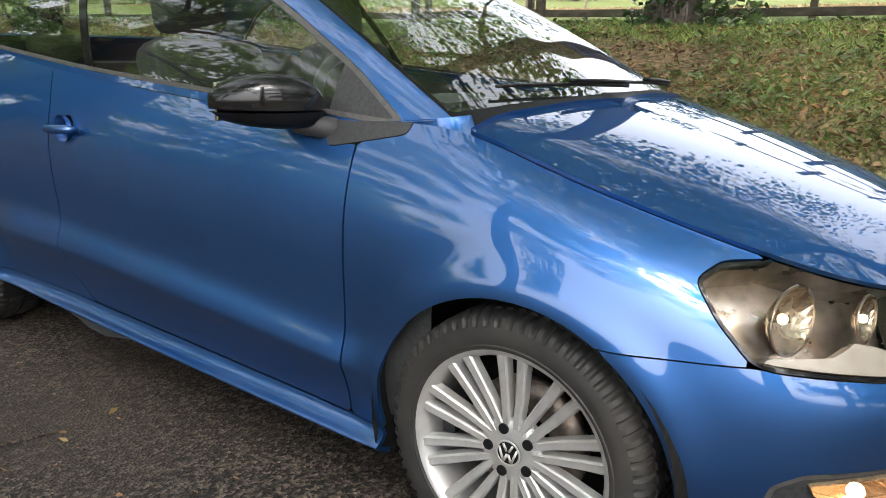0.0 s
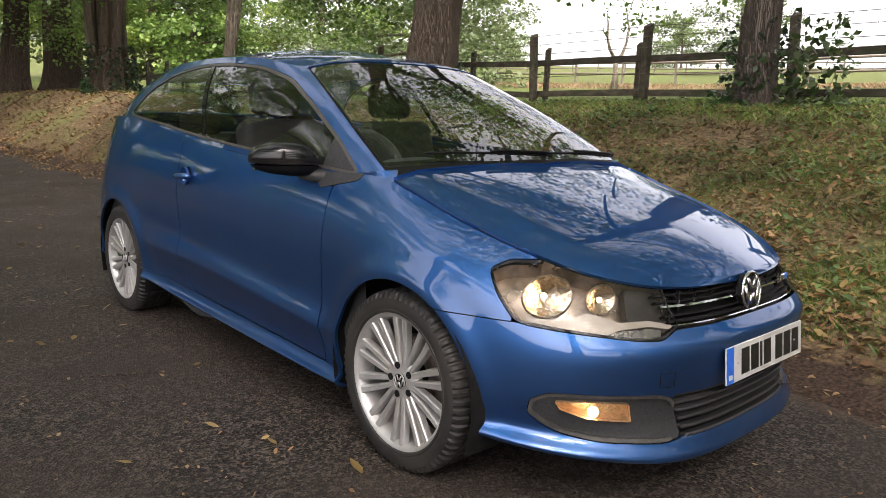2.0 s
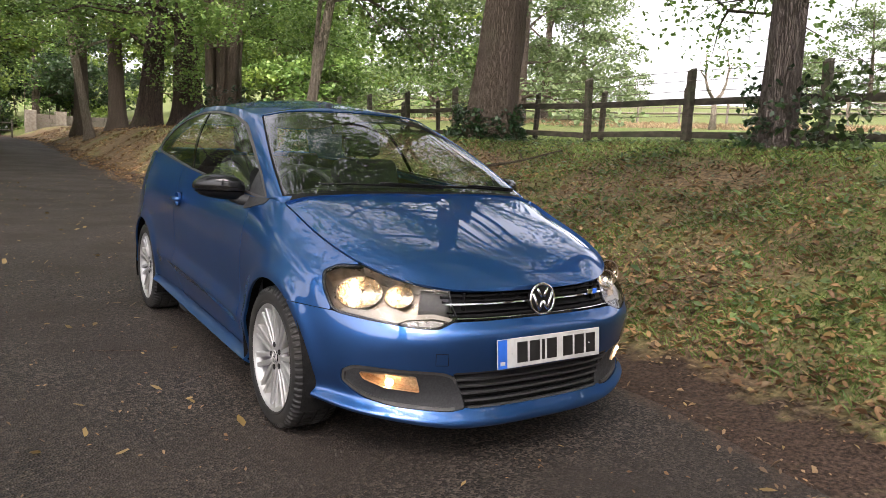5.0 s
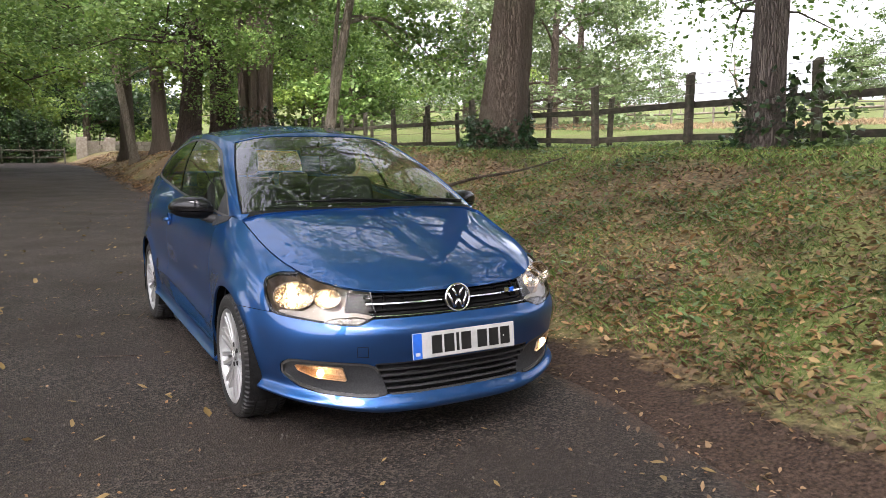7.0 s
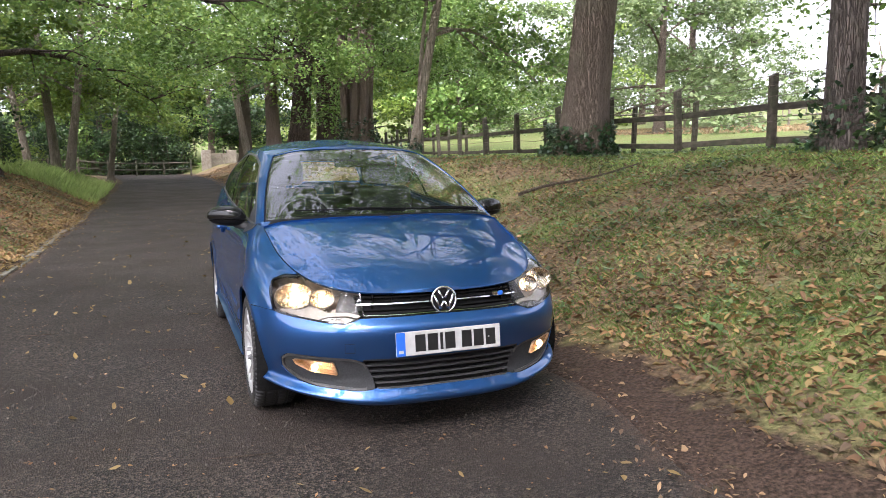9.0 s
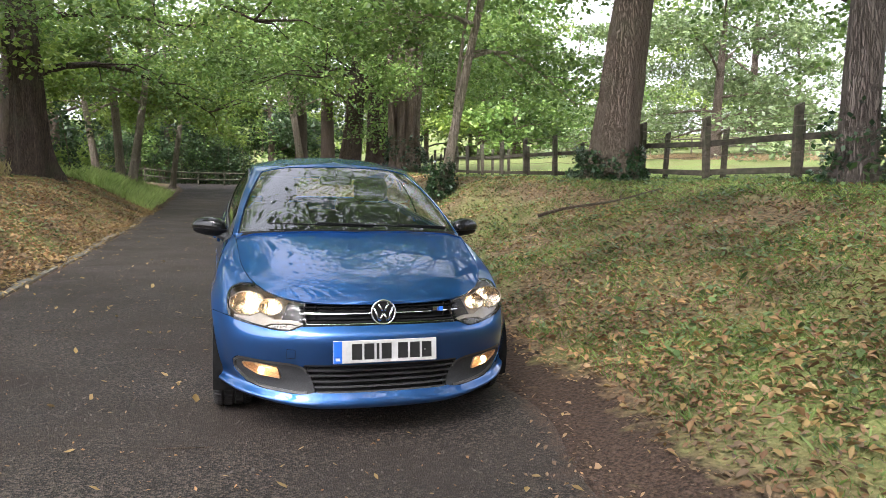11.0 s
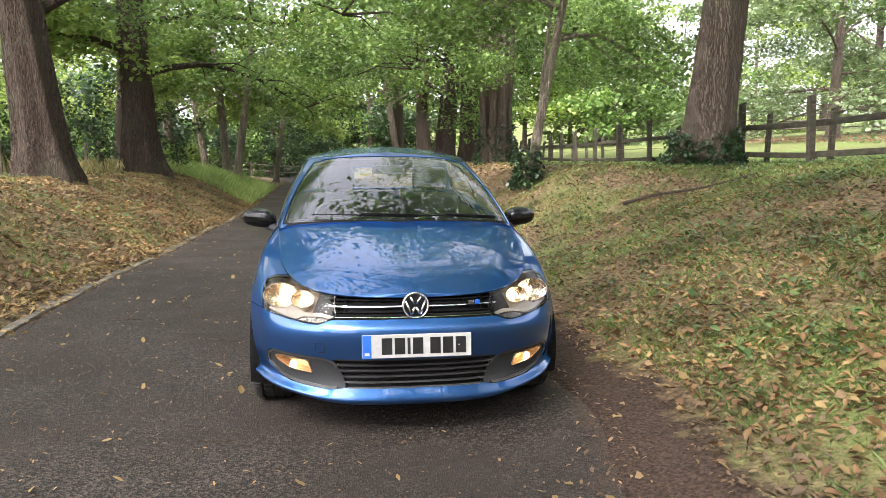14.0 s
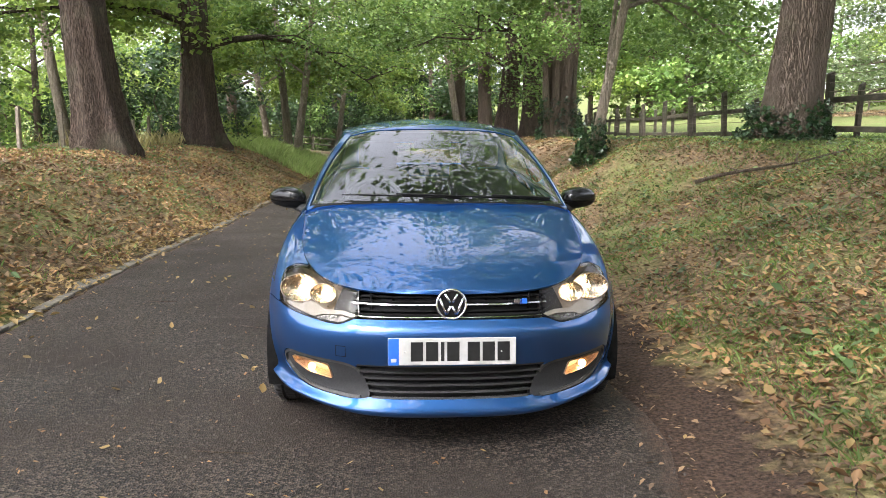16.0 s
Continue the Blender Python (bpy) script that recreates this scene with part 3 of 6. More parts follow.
def lower(u, v):
    """The painted shell below hood and windows; u round the plan from nose to tail, v from lip to shoulder."""
    shape = u.shape
    u, v = u.ravel(), v.ravel()
    fu, fv = np.clip(u / U_END, 0, 1) * 2400, np.clip(v, 0, 1) * 400
    i, j = np.minimum(fu.astype(int), 2399), np.minimum(fv.astype(int), 399)
    a, b = (fu - i)[:, None], (fv - j)[:, None]
    q = (TAB_SEC[i, j] * (1 - a) + TAB_SEC[i + 1, j] * a) * (1 - b) + (TAB_SEC[i, j + 1] * (1 - a) + TAB_SEC[i + 1, j + 1] * a) * b
    p, n = outline(u)
    z, d = q[:, 0], q[:, 1]
    # sharp crease low on the doors
    s = v - 0.375
    along = smooth_step(1.16, 1.34, p[:, 1]) * (1 - smooth_step(2.75, 3.0, p[:, 1]))
    d = d - 0.024 * along * np.where(s > 0, np.exp(-np.maximum(s, 0) / 0.085), np.exp(np.minimum(s, 0) / 0.065))
    # rounded lip round the wheel arches
    for hub in (HUB_F, HUB_R):
        r = np.hypot(p[:, 1] - hub, z - HUB_Z)
        d = d - 0.014 * np.exp(-(((r - 0.35) / 0.05) ** 2)) * smooth_step(0.20, 0.30, z)
    xy = p - n * d[:, None]
    out = np.column_stack([np.maximum(xy[:, 0], 0), xy[:, 1], z])
    return out.reshape(*shape, 3)


# the shoulder edge of the lower shell, which hood and pillars take up
def shoulder(u):
    return lower(u, np.ones_like(u))


U_COWL = float(OUT_U[8] + 0.216)


def hood_raw(a, b):
    e = shoulder(b * U_COWL)
    ym = hermite((0, 0.18, 0.45, 0.7, 1.0), (0.105, 0.115, 0.24, 0.56, 0.985), b)
    zm = hermite((0.1, 0.14, 0.3, 0.5, 0.75, 1.0), (0.690, 0.716, 0.785, 0.845, 0.915, 0.978), ym)
    x = e[..., 0] * (1 - a)
    y = e[..., 1] + (ym - e[..., 1]) * a
    z = e[..., 2] + (zm - e[..., 2]) * (1 - (1 - a) ** 2.2)
    return x, y, z


def hood_terms(x, y):
    return np.stack([x ** (2 * i) * y**j for i in range(4) for j in range(6 - i)], -1)


_a, _b = np.meshgrid(np.linspace(0, 1, 40), np.linspace(0.05, 1, 120))
_x, _y, _z = (q.ravel() for q in hood_raw(_a, _b))
HOOD_FIT = np.linalg.lstsq(hood_terms(_x, _y), _z, rcond=None)[0]
TAB_B = np.linspace(0, 1, 600)
_e = shoulder(TAB_B * U_COWL)
TAB_EDGE = soften((_e[:, 2] - hood_terms(_e[:, 0], _e[:, 1]) @ HOOD_FIT)[:, None], 6)[:, 0]


def hood_surface(a, b):
    """a from the edge (0) to the middle line (1); b from nose (0) to windscreen (1). One smooth sheet that meets the edge, with a pressed line along each side."""
    x, y, _ = hood_raw(a, b)
    e = shoulder(b * U_COWL)
    z = hood_terms(x, y) @ HOOD_FIT + np.interp(b, TAB_B, TAB_EDGE) * (1 - smooth_step(0, 0.55, a))
    xc = 0.435 + 0.17 * np.clip((y - 0.12) / 0.9, 0, 1)
    xe = np.maximum(e[..., 0], 0.05)
    drop, full = (0.013 * np.logaddexp(0, (q - xc) / 0.013) for q in (x, xe))
    z = z + 0.17 * (full * x / xe - drop) * smooth_step(0.13, 0.36, y)
    return np.stack([x, y, z], -1)


BASE_RING = np.array([(0, 0.985, 0.978), (0.35, 1.0, 0.974), (0.60, 1.03, 0.964), (0.70, 1.056, 0.957), (0.722, 1.17, 0.944), (0.746, 1.33, 0.936), (0.752, 1.6, 0.950), (0.758, 2.1, 0.985), (0.757, 2.6, 1.018), (0.742, 3.1, 1.072), (0.715, 3.45, 1.09), (0.60, 3.76, 1.09), (0.3, 3.81, 1.09), (0, 3.815, 1.09)])
ROOF_RING = np.array([(0, 1.77, 1.388), (0.30, 1.785, 1.380), (0.45, 1.81, 1.360), (0.520, 1.85, 1.338), (0.552, 1.925, 1.348), (0.562, 2.05, 1.370), (0.566, 2.25, 1.388), (0.566, 2.5, 1.396), (0.56, 2.85, 1.390), (0.545, 3.15, 1.370), (0.51, 3.38, 1.345), (0.42, 3.47, 1.33), (0.2, 3.51, 1.335), (0, 3.52, 1.338)])
BASE_RING[5:11, 2] -= 0.010
RING_W = np.concatenate([[0], np.cumsum(np.linalg.norm(np.diff((BASE_RING + ROOF_RING) / 2, axis=0), axis=1))])
W_END, W_SCREEN, W_PILLAR = RING_W[-1], RING_W[3], RING_W[4]


TAB_W = np.linspace(0, W_END, 1401)
TAB_BASE = soften(hermite(RING_W, BASE_RING, TAB_W), 18, odd=(0,))
TAB_ROOF = soften(hermite(RING_W, ROOF_RING, TAB_W), 18, odd=(0,))


def ring_at(table, w):
    return np.stack([np.interp(w, TAB_W, table[:, c]) for c in range(3)], -1)


def upper(w, h):
    """Windscreen, pillars, side glass and rear glass; w round from the screen's middle to the tail's, h from base to roof edge."""
    a, b = ring_at(TAB_BASE, w), ring_at(TAB_ROOF, w)
    p = a + (b - a) * h[..., None]
    side = np.exp(-(((w - RING_W[7]) / 1.0) ** 2))
    bulge = np.sin(np.pi * h) * (0.030 - 0.014 * (1 - smooth_step(0.3, W_PILLAR + 0.2, w)))
    c = np.stack([0 * w, 2.3 + 0 * w, 0.6 + 0 * w], -1)
    out = p - c
    out[..., 1] *= 0.35 * (1 - side)
    out /= np.linalg.norm(out, axis=-1, keepdims=True)
    p = p + out * bulge[..., None]
    p[..., 0] = np.where((w <= 0) | (w >= W_END), 0, np.maximum(p[..., 0], 0))
    return p


def roof_surface(a, b):
    w = b * W_END
    e = ring_at(TAB_ROOF, w)
    ym = hermite((0, 0.3, 0.45, 0.62, 0.8, 1.0), (1.77, 1.95, 2.35, 2.85, 3.3, 3.52), b)
    zm = hermite((1.77, 1.95, 2.3, 2.7, 3.2, 3.52), (1.388, 1.424, 1.458, 1.458, 1.408, 1.338), ym)
    x = e[..., 0] * (1 - a)
    y = e[..., 1] + (ym - e[..., 1]) * a
    z = e[..., 2] + (zm - e[..., 2]) * (1 - (1 - a) ** 2.2)
    return np.stack([x, y, z], -1)


# ---- cutting panels out of a surface ----
def poly_sdf(px, py, poly):
    """Signed distance to a polygon, negative inside."""
    best = np.full(px.shape, 1e9)
    inside = np.zeros(px.shape, bool)
    n = len(poly)
    for k in range(n):
        (ax, ay), (bx, by) = poly[k], poly[(k + 1) % n]
        dx, dy = bx - ax, by - ay
        t = np.clip(((px - ax) * dx + (py - ay) * dy) / (dx * dx + dy * dy), 0, 1)
        best = np.minimum(best, np.hypot(px - ax - t * dx, py - ay - t * dy))
        cross = (ay > py) != (by > py)
        with np.errstate(divide="ignore", invalid="ignore"):
            inside ^= cross & (px < (bx - ax) * (py - ay) / (by - ay) + ax)
    return np.where(inside, -best, best)


def round_poly(poly, steps=6, cut=0.3):
    """The polygon with its corners rounded."""
    out = []
    n = len(poly)
    for k in range(n):
        p0, p1, p2 = (np.array(poly[(k + j) % n], float) for j in (-1, 0, 1))
        a, b = p1 + (p0 - p1) * cut, p1 + (p2 - p1) * cut
        for t in np.linspace(0, 1, steps):
            out.append(tuple((1 - t) ** 2 * a + 2 * t * (1 - t) * p1 + t * t * b))
    return out


def cut_panel(fun, U, V, test, flange=0.012, inset=None, push=0.0):
    """The part of the surface where test(U, V, P) < 0, with clean edges: vertices by the border are slid onto it. flange: depth of the edge turned in."""
    near = test(U[::4, ::4], V[::4, ::4], fun(U[::4, ::4], V[::4, ::4])) < 0.04
    if not near.any():
        return [], []
    rows, cols = np.where(near.any(1))[0] * 4, np.where(near.any(0))[0] * 4
    crop = (slice(max(rows[0] - 6, 0), rows[-1] + 7), slice(max(cols[0] - 6, 0), cols[-1] + 7))
    U, V = U[crop], V[crop]
    P = fun(U, V)
    F = test(U, V, P)
    if (F >= 0).all():
        return [], []
    ny, nx = U.shape
    best = np.full(U.shape, 9.0)
    nU, nV = U.copy(), V.copy()
    for ax in (0, 1):
        sl0 = (slice(0, ny - 1), slice(None)) if ax == 0 else (slice(None), slice(0, nx - 1))
        sl1 = (slice(1, ny), slice(None)) if ax == 0 else (slice(None), slice(1, nx))
        f0, f1 = F[sl0], F[sl1]
        cross = f0 * f1 < 0
        t = np.where(cross, f0 / np.where(cross, f0 - f1, 1), 0)
        for first in (True, False):
            sl, so = (sl0, sl1) if first else (sl1, sl0)
            tt = t if first else 1 - t
            pick = cross & (tt <= 0.5 if first else tt < 0.5) & (tt < best[sl])
            bu, bv, bb = nU[sl], nV[sl], best[sl]
            bu[pick] = (U[sl] + (U[so] - U[sl]) * tt)[pick]
            bv[pick] = (V[sl] + (V[so] - V[sl]) * tt)[pick]
            bb[pick] = tt[pick]
    moved = best < 9
    P = fun(nU, nV)
    S = np.where(moved | (np.abs(F) < 1e-9), 0, np.sign(F)).astype(int).ravel()
    P = P.reshape(-1, 3)
    idx = np.arange(ny * nx).reshape(ny, nx)
    quads = np.stack([idx[:-1, :-1], idx[:-1, 1:], idx[1:, 1:], idx[1:, :-1]], -1).reshape(-1, 4)
    cu, cv = (nU[:-1, :-1] + nU[1:, 1:]) / 2, (nV[:-1, :-1] + nV[1:, 1:]) / 2
    cf = test(cu, cv, fun(cu, cv)).ravel()
    s = S[quads]
    faces = []
    keep = (s.max(1) <= 0) & ((s.min(1) < 0) | (cf < 0))
    faces += [tuple(q) for q in quads[keep]]
    for q, sg in zip(quads[(s.max(1) > 0) & (s.min(1) < 0)], s[(s.max(1) > 0) & (s.min(1) < 0)]):
        for k in (0, 1):
            if sg[k] == 0 and sg[(k + 2) % 4] == 0:
                for tri in ((q[k], q[(k + 1) % 4], q[(k + 2) % 4]), (q[k], q[(k + 2) % 4], q[(k + 3) % 4])):
                    m = [S[i] for i in tri]
                    if max(m) <= 0 and min(m) < 0:
                        faces.append(tri)
                break
        else:
            for k in range(4):
                tri = (q[k], q[(k + 1) % 4], q[(k + 2) % 4])
                m = [S[i] for i in tri]
                if max(m) <= 0 and min(m) < 0:
                    faces.append(tri)
                    break
    if not faces:
        return [], []
    tri = np.array([f if len(f) == 4 else (*f, f[2]) for f in faces])
    used, inv = np.unique(tri, return_inverse=True)
    tri = inv.reshape(tri.shape)
    verts = P[used]
    c = np.cross(verts[tri[:, 2]] - verts[tri[:, 0]], verts[tri[:, 3]] - verts[tri[:, 1]])
    open_ = np.linalg.norm(c, axis=1) > 1e-9
    tri, c = tri[open_], c[open_]
    nrm = np.zeros_like(verts)
    for k in range(4):
        np.add.at(nrm, tri[:, k], c)
    nrm /= np.maximum(np.linalg.norm(nrm, axis=1, keepdims=True), 1e-12)
    fs = [list(q) if q[2] != q[3] else list(q[:3]) for q in tri.tolist()]
    verts = verts - nrm * push
    verts = [tuple(v) for v in verts]
    if flange:
        count = {}
        for g in fs:
            for i in range(len(g)):
                e = (g[i], g[(i + 1) % len(g)])
                count[tuple(sorted(e))] = None if tuple(sorted(e)) in count else e
        rim = [e for e in count.values() if e is not None and not (abs(verts[e[0]][0]) < 1e-6 and abs(verts[e[1]][0]) < 1e-6)]
        low = {}
        for e in rim:
            for i in e:
                if i not in low:
                    low[i] = len(verts)
                    verts.append(tuple(np.array(verts[i]) - nrm[i] * flange))
        fs += [[e[1], e[0], low[e[0]], low[e[1]]] for e in rim]
    return verts, fs


def flip(vf, axis=0):
    v, f = vf
    return [(-p[0], p[1], p[2]) for p in v], [list(reversed(q)) for q in f]


def both(vf):
    """A half panel and its mirror image, welded along the middle by place."""
    v, f = merge([vf, flip(vf)])
    seen, remap, verts = {}, [], []
    for p in v:
        key = (round(p[0], 5), round(p[1], 5), round(p[2], 5)) if abs(p[0]) < 1e-5 else None
        if key is not None and key in seen:
            remap.append(seen[key])
        else:
            remap.append(len(verts))
            if key is not None:
                seen[key] = len(verts)
            verts.append(p)
    return verts, [q for q in ([remap[i] for i in q] for q in f) if len(set(q)) == len(q)]


def panel(name, vf, material, parent, label=""):
    """One body panel; the edge turned in keeps a crisp line."""
    ob = mesh_ob(name, *vf, material, parent, label)
    ob.data.set_sharp_from_angle(angle=radians(38))
    return ob


GAP = 0.0028
NU, NV = 460, 97
gu, gv = np.meshgrid(np.linspace(0, U_END, NU), np.linspace(0, 1, NV))

LAMP_POLY = round_poly([(0.402, 0.586), (0.425, 0.640), (0.452, 0.80), (0.86, 0.80), (0.875, 0.748), (0.985, 0.746), (1.030, 0.722), (0.985, 0.660), (0.915, 0.588), (0.70, 0.570), (0.56, 0.556), (0.485, 0.554)], cut=0.22)
FOG_POLY = round_poly([(0.872, 0.326), (0.862, 0.374), (0.80, 0.403), (0.415, 0.388), (0.348, 0.246), (0.43, 0.236), (0.65, 0.252), (0.77, 0.272), (0.825, 0.292)], cut=0.25)
DLO_POLY = round_poly([(1.150, 0.930), (1.340, 1.060), (1.575, 1.182), (1.82, 1.290), (2.08, 1.345), (2.40, 1.368), (2.70, 1.366), (3.0, 1.330), (3.20, 1.255), (3.385, 1.120), (3.33, 1.096), (2.9, 1.062), (2.40, 1.014), (1.877, 0.979), (1.5, 0.955)], cut=0.25)


def seam_rear(z):
    """The door's rear edge: upright above, swept forward into the sill."""
    return np.interp(z, (0.2, 0.26, 0.30, 0.36, 0.45, 0.6, 0.9, 1.1), (2.12, 2.28, 2.40, 2.46, 2.495, 2.505, 2.53, 2.58))


def sill_top(y):
    return 0.238 + 0.036 * (y - 1.17)


def s_arch(p, r=0.338):
    y, z = p[..., 1], p[..., 2]
    f = np.minimum(np.hypot(y - HUB_F, z - HUB_Z) - r, np.hypot(y - HUB_R, z - HUB_Z) - r)
    for hub in (HUB_F, HUB_R):
        well = np.maximum(np.abs(y - hub) - r * 0.985, z - HUB_Z)
        f = np.minimum(f, np.where(z < HUB_Z, well, 9))
    return -f          # negative outside the arches


def s_lamp(u, p):
    return poly_sdf(u, p[..., 2], LAMP_POLY)


def s_fog(u, p):
    return poly_sdf(u, p[..., 2], FOG_POLY)


def s_low_grille(u, p):
    z = p[..., 2]
    half = 0.345 + (z - 0.246) * (0.072 / 0.138)
    return np.maximum.reduce([u - half, z - 0.387, 0.244 - z])


def s_grille(u, p):
    return np.maximum(u - (0.430 + 0.58 * (p[..., 2] - 0.585)), 0.582 - p[..., 2])


def s_bumper_line(p):
    return p[..., 2] - np.interp(p[..., 1], (0, 0.1, 0.4, 0.6), (0.582, 0.575, 0.588, 0.586))


def t_bumper(u, v, p):
    return np.maximum.reduce([s_bumper_line(p), p[..., 1] - 0.8, s_arch(p), -s_lamp(u, p) + GAP, -s_fog(u, p) + 0.001, -s_low_grille(u, p), -s_grille(u, p)])


SAIL_POLY = round_poly([(1.150, 0.955), (1.152, 0.920), (1.283, 0.893), (1.350, 0.880), (1.385, 0.93), (1.40, 1.2), (1.20, 1.2)], cut=0.16)


def s_sail(p):
    return poly_sdf(p[..., 1], p[..., 2], SAIL_POLY)


def t_fender(u, v, p):
    fwd = np.where(p[..., 1] < 0.83, -s_bumper_line(p) + GAP, p[..., 1] - 5)
    return np.maximum.reduce([fwd, p[..., 1] - 1.272 + GAP, s_arch(p), -s_lamp(u, p) + GAP, 0.47 - u, -s_grille(u, p), -s_sail(p) + 0.001, np.where(p[..., 1] > 0.83, sill_top(p[..., 1]) + GAP - p[..., 2], -1)])


def t_sill(u, v, p):
    return np.maximum.reduce([p[..., 2] - sill_top(p[..., 1]), 1.0 - p[..., 1], p[..., 1] - 3.1, s_arch(p)])


def t_door(u, v, p):
    return np.maximum.reduce([1.272 + GAP - p[..., 1], p[..., 1] - seam_rear(p[..., 2]) + GAP, sill_top(p[..., 1]) + 2 * GAP - p[..., 2], -s_sail(p) + 0.001, 0.038 - 0.038 * np.hypot((p[..., 1] - 2.420) / 0.038, (p[..., 2] - 0.838) / 0.040)])


def s_tail(p):
    return poly_sdf(p[..., 1], p[..., 2], [(3.66, 0.83), (3.63, 0.99), (4.2, 1.0), (4.2, 0.78)])


def t_quarter(u, v, p):
    sill = np.where(p[..., 1] < 3.0, sill_top(p[..., 1]) + GAP - p[..., 2], -1)
    return np.maximum.reduce([seam_rear(p[..., 2]) + GAP - p[..., 1], sill, s_arch(p), np.where(p[..., 1] > 3.3, 0.56 + GAP - p[..., 2], -1), -s_tail(p) + GAP])


def t_rear_bumper(u, v, p):
    return np.maximum.reduce([p[..., 2] - 0.56, 3.3 - p[..., 1], s_arch(p)])


car = empty("hatchback_car", pose(0, 0, 0.006), "blue metallic three-door hatchback with headlamps lit, parked on the lane", "car")


def half(test, fun=lower, U=gu, V=gv, flange=0.012, push=0.0):
    return cut_panel(fun, U, V, test, flange, push=push)


panel("front_bumper", both(half(t_bumper)), PAINT, car)
for name, test in (("fender", t_fender), ("sill", t_sill), ("door", t_door), ("quarter_panel", t_quarter)):
    vf = half(test)
    for k in (1, -1):
        ob = panel(name, vf if k == 1 else flip(vf), PAINT, car)
        if name == "door":
            DOORS = [ob] if k == 1 else DOORS + [ob]
vf = half(lambda u, v, p: np.maximum(s_sail(p), np.abs(p[..., 1] - 1.27) - 0.2), push=-0.002)
for k in (1, -1):
    panel("mirror_base_panel", vf if k == 1 else flip(vf), PLASTIC, car, "grey plastic mirror base triangle")
panel("rear_bumper", both(half(t_rear_bumper)), PAINT, car)
vf = half(lambda u, v, p: s_tail(p))
for k in (1, -1):
    panel("tail_lamp", vf if k == 1 else flip(vf), RED_LENS, car, "red tail lamp lens")

ha, hb = np.meshgrid(np.concatenate([[0], np.linspace(0.002, 1, 80)]), np.linspace(0, 1, 150))
panel("hood", both(cut_panel(hood_surface, ha, hb, lambda a, b, p: np.maximum.reduce([0.0035 - a, b - 0.985, 0.010 - b]), 0.010)), PAINT, car)
ra, rb = np.meshgrid(np.linspace(0, 1, 50), np.linspace(0, 1, 160))
panel("roof", both(cut_panel(roof_surface, ra, rb, lambda a, b, p: -1.0 - a, 0)), PAINT, car)

# painted foot of each windscreen pillar, between the fender's shoulder and the glass
foot_y = np.linspace(1.0, 1.30, 17)
foot_u = np.interp(foot_y, shoulder(np.linspace(1.0, 2.2, 400))[:, 1], np.linspace(1.0, 2.2, 400))
ring_y = ring_at(TAB_BASE, np.linspace(W_SCREEN * 0.93, RING_W[6], 300))
lo = shoulder(foot_u) + np.array([-0.004, 0, -0.003])
hi = np.stack([np.interp(np.maximum(foot_y, ring_y[0, 1]), ring_y[:, 1], ring_y[:, c]) for c in range(3)], -1) + np.array([0, 0, 0.004])
foot = [tuple(lo[i] * (1 - t) + hi[i] * t + np.array([0, 0, 0.010 * t * (1 - t)])) for i in range(17) for t in np.linspace(0, 1, 6)]
vf = (foot, [(i * 6 + j, (i + 1) * 6 + j, (i + 1) * 6 + j + 1, i * 6 + j + 1) for i in range(16) for j in range(5)])
for k in (1, -1):
    panel("pillar_foot", vf if k == 1 else flip(vf), PAINT, car)

# greenhouse
gw, gh = np.meshgrid(np.linspace(0, W_END, 420), np.linspace(0, 1, 70))


def s_screen(w, h):
    return np.maximum.reduce([w - W_SCREEN + 0.012 * 0, h - 0.985, -1 - h])


def s_side(w, p):
    return np.where((w > W_SCREEN) & (w < RING_W[11] - 0.1), poly_sdf(p[..., 1], p[..., 2], DLO_POLY), 0.5)


def s_rear(w, h):
    return np.maximum.reduce([RING_W[11] + 0.03 - w, 0.10 - h, h - 0.86])


panel("pillar_frame", both(cut_panel(upper, gw, gh, lambda w, h, p: np.maximum.reduce([-s_screen(w, h), -s_side(w, p), -s_rear(w, h)]), 0.014)), PAINT, car)
screen = panel("windscreen", both(cut_panel(upper, gw, gh, lambda w, h, p: np.maximum.reduce([s_screen(w, h) + 0.012, 0.03 - h]), 0.004, push=0.003)), SCREEN, car, "clear windscreen reflecting the trees")
panel("windscreen_border", both(cut_panel(upper, gw, gh, lambda w, h, p: np.maximum(s_screen(w, h), -np.maximum.reduce([s_screen(w, h) + 0.022, 0.075 - h, h - 0.955])), 0.0, push=0.008)), SEAM, car, "black printed windscreen border")
vf = cut_panel(upper, gw, gh, lambda w, h, p: s_rear(w, h) + 0.002, 0.004, push=0.004)
panel("rear_window", both(vf), SIDE_GLASS, car)


def b_pillar(z):
    return 2.34 + (z - 1.0) * 0.62


def mirror_sail(p):
    """The black triangle at the front of the side window."""
    return p[..., 1] - (1.385 - 0.10 * (p[..., 2] - 0.94))


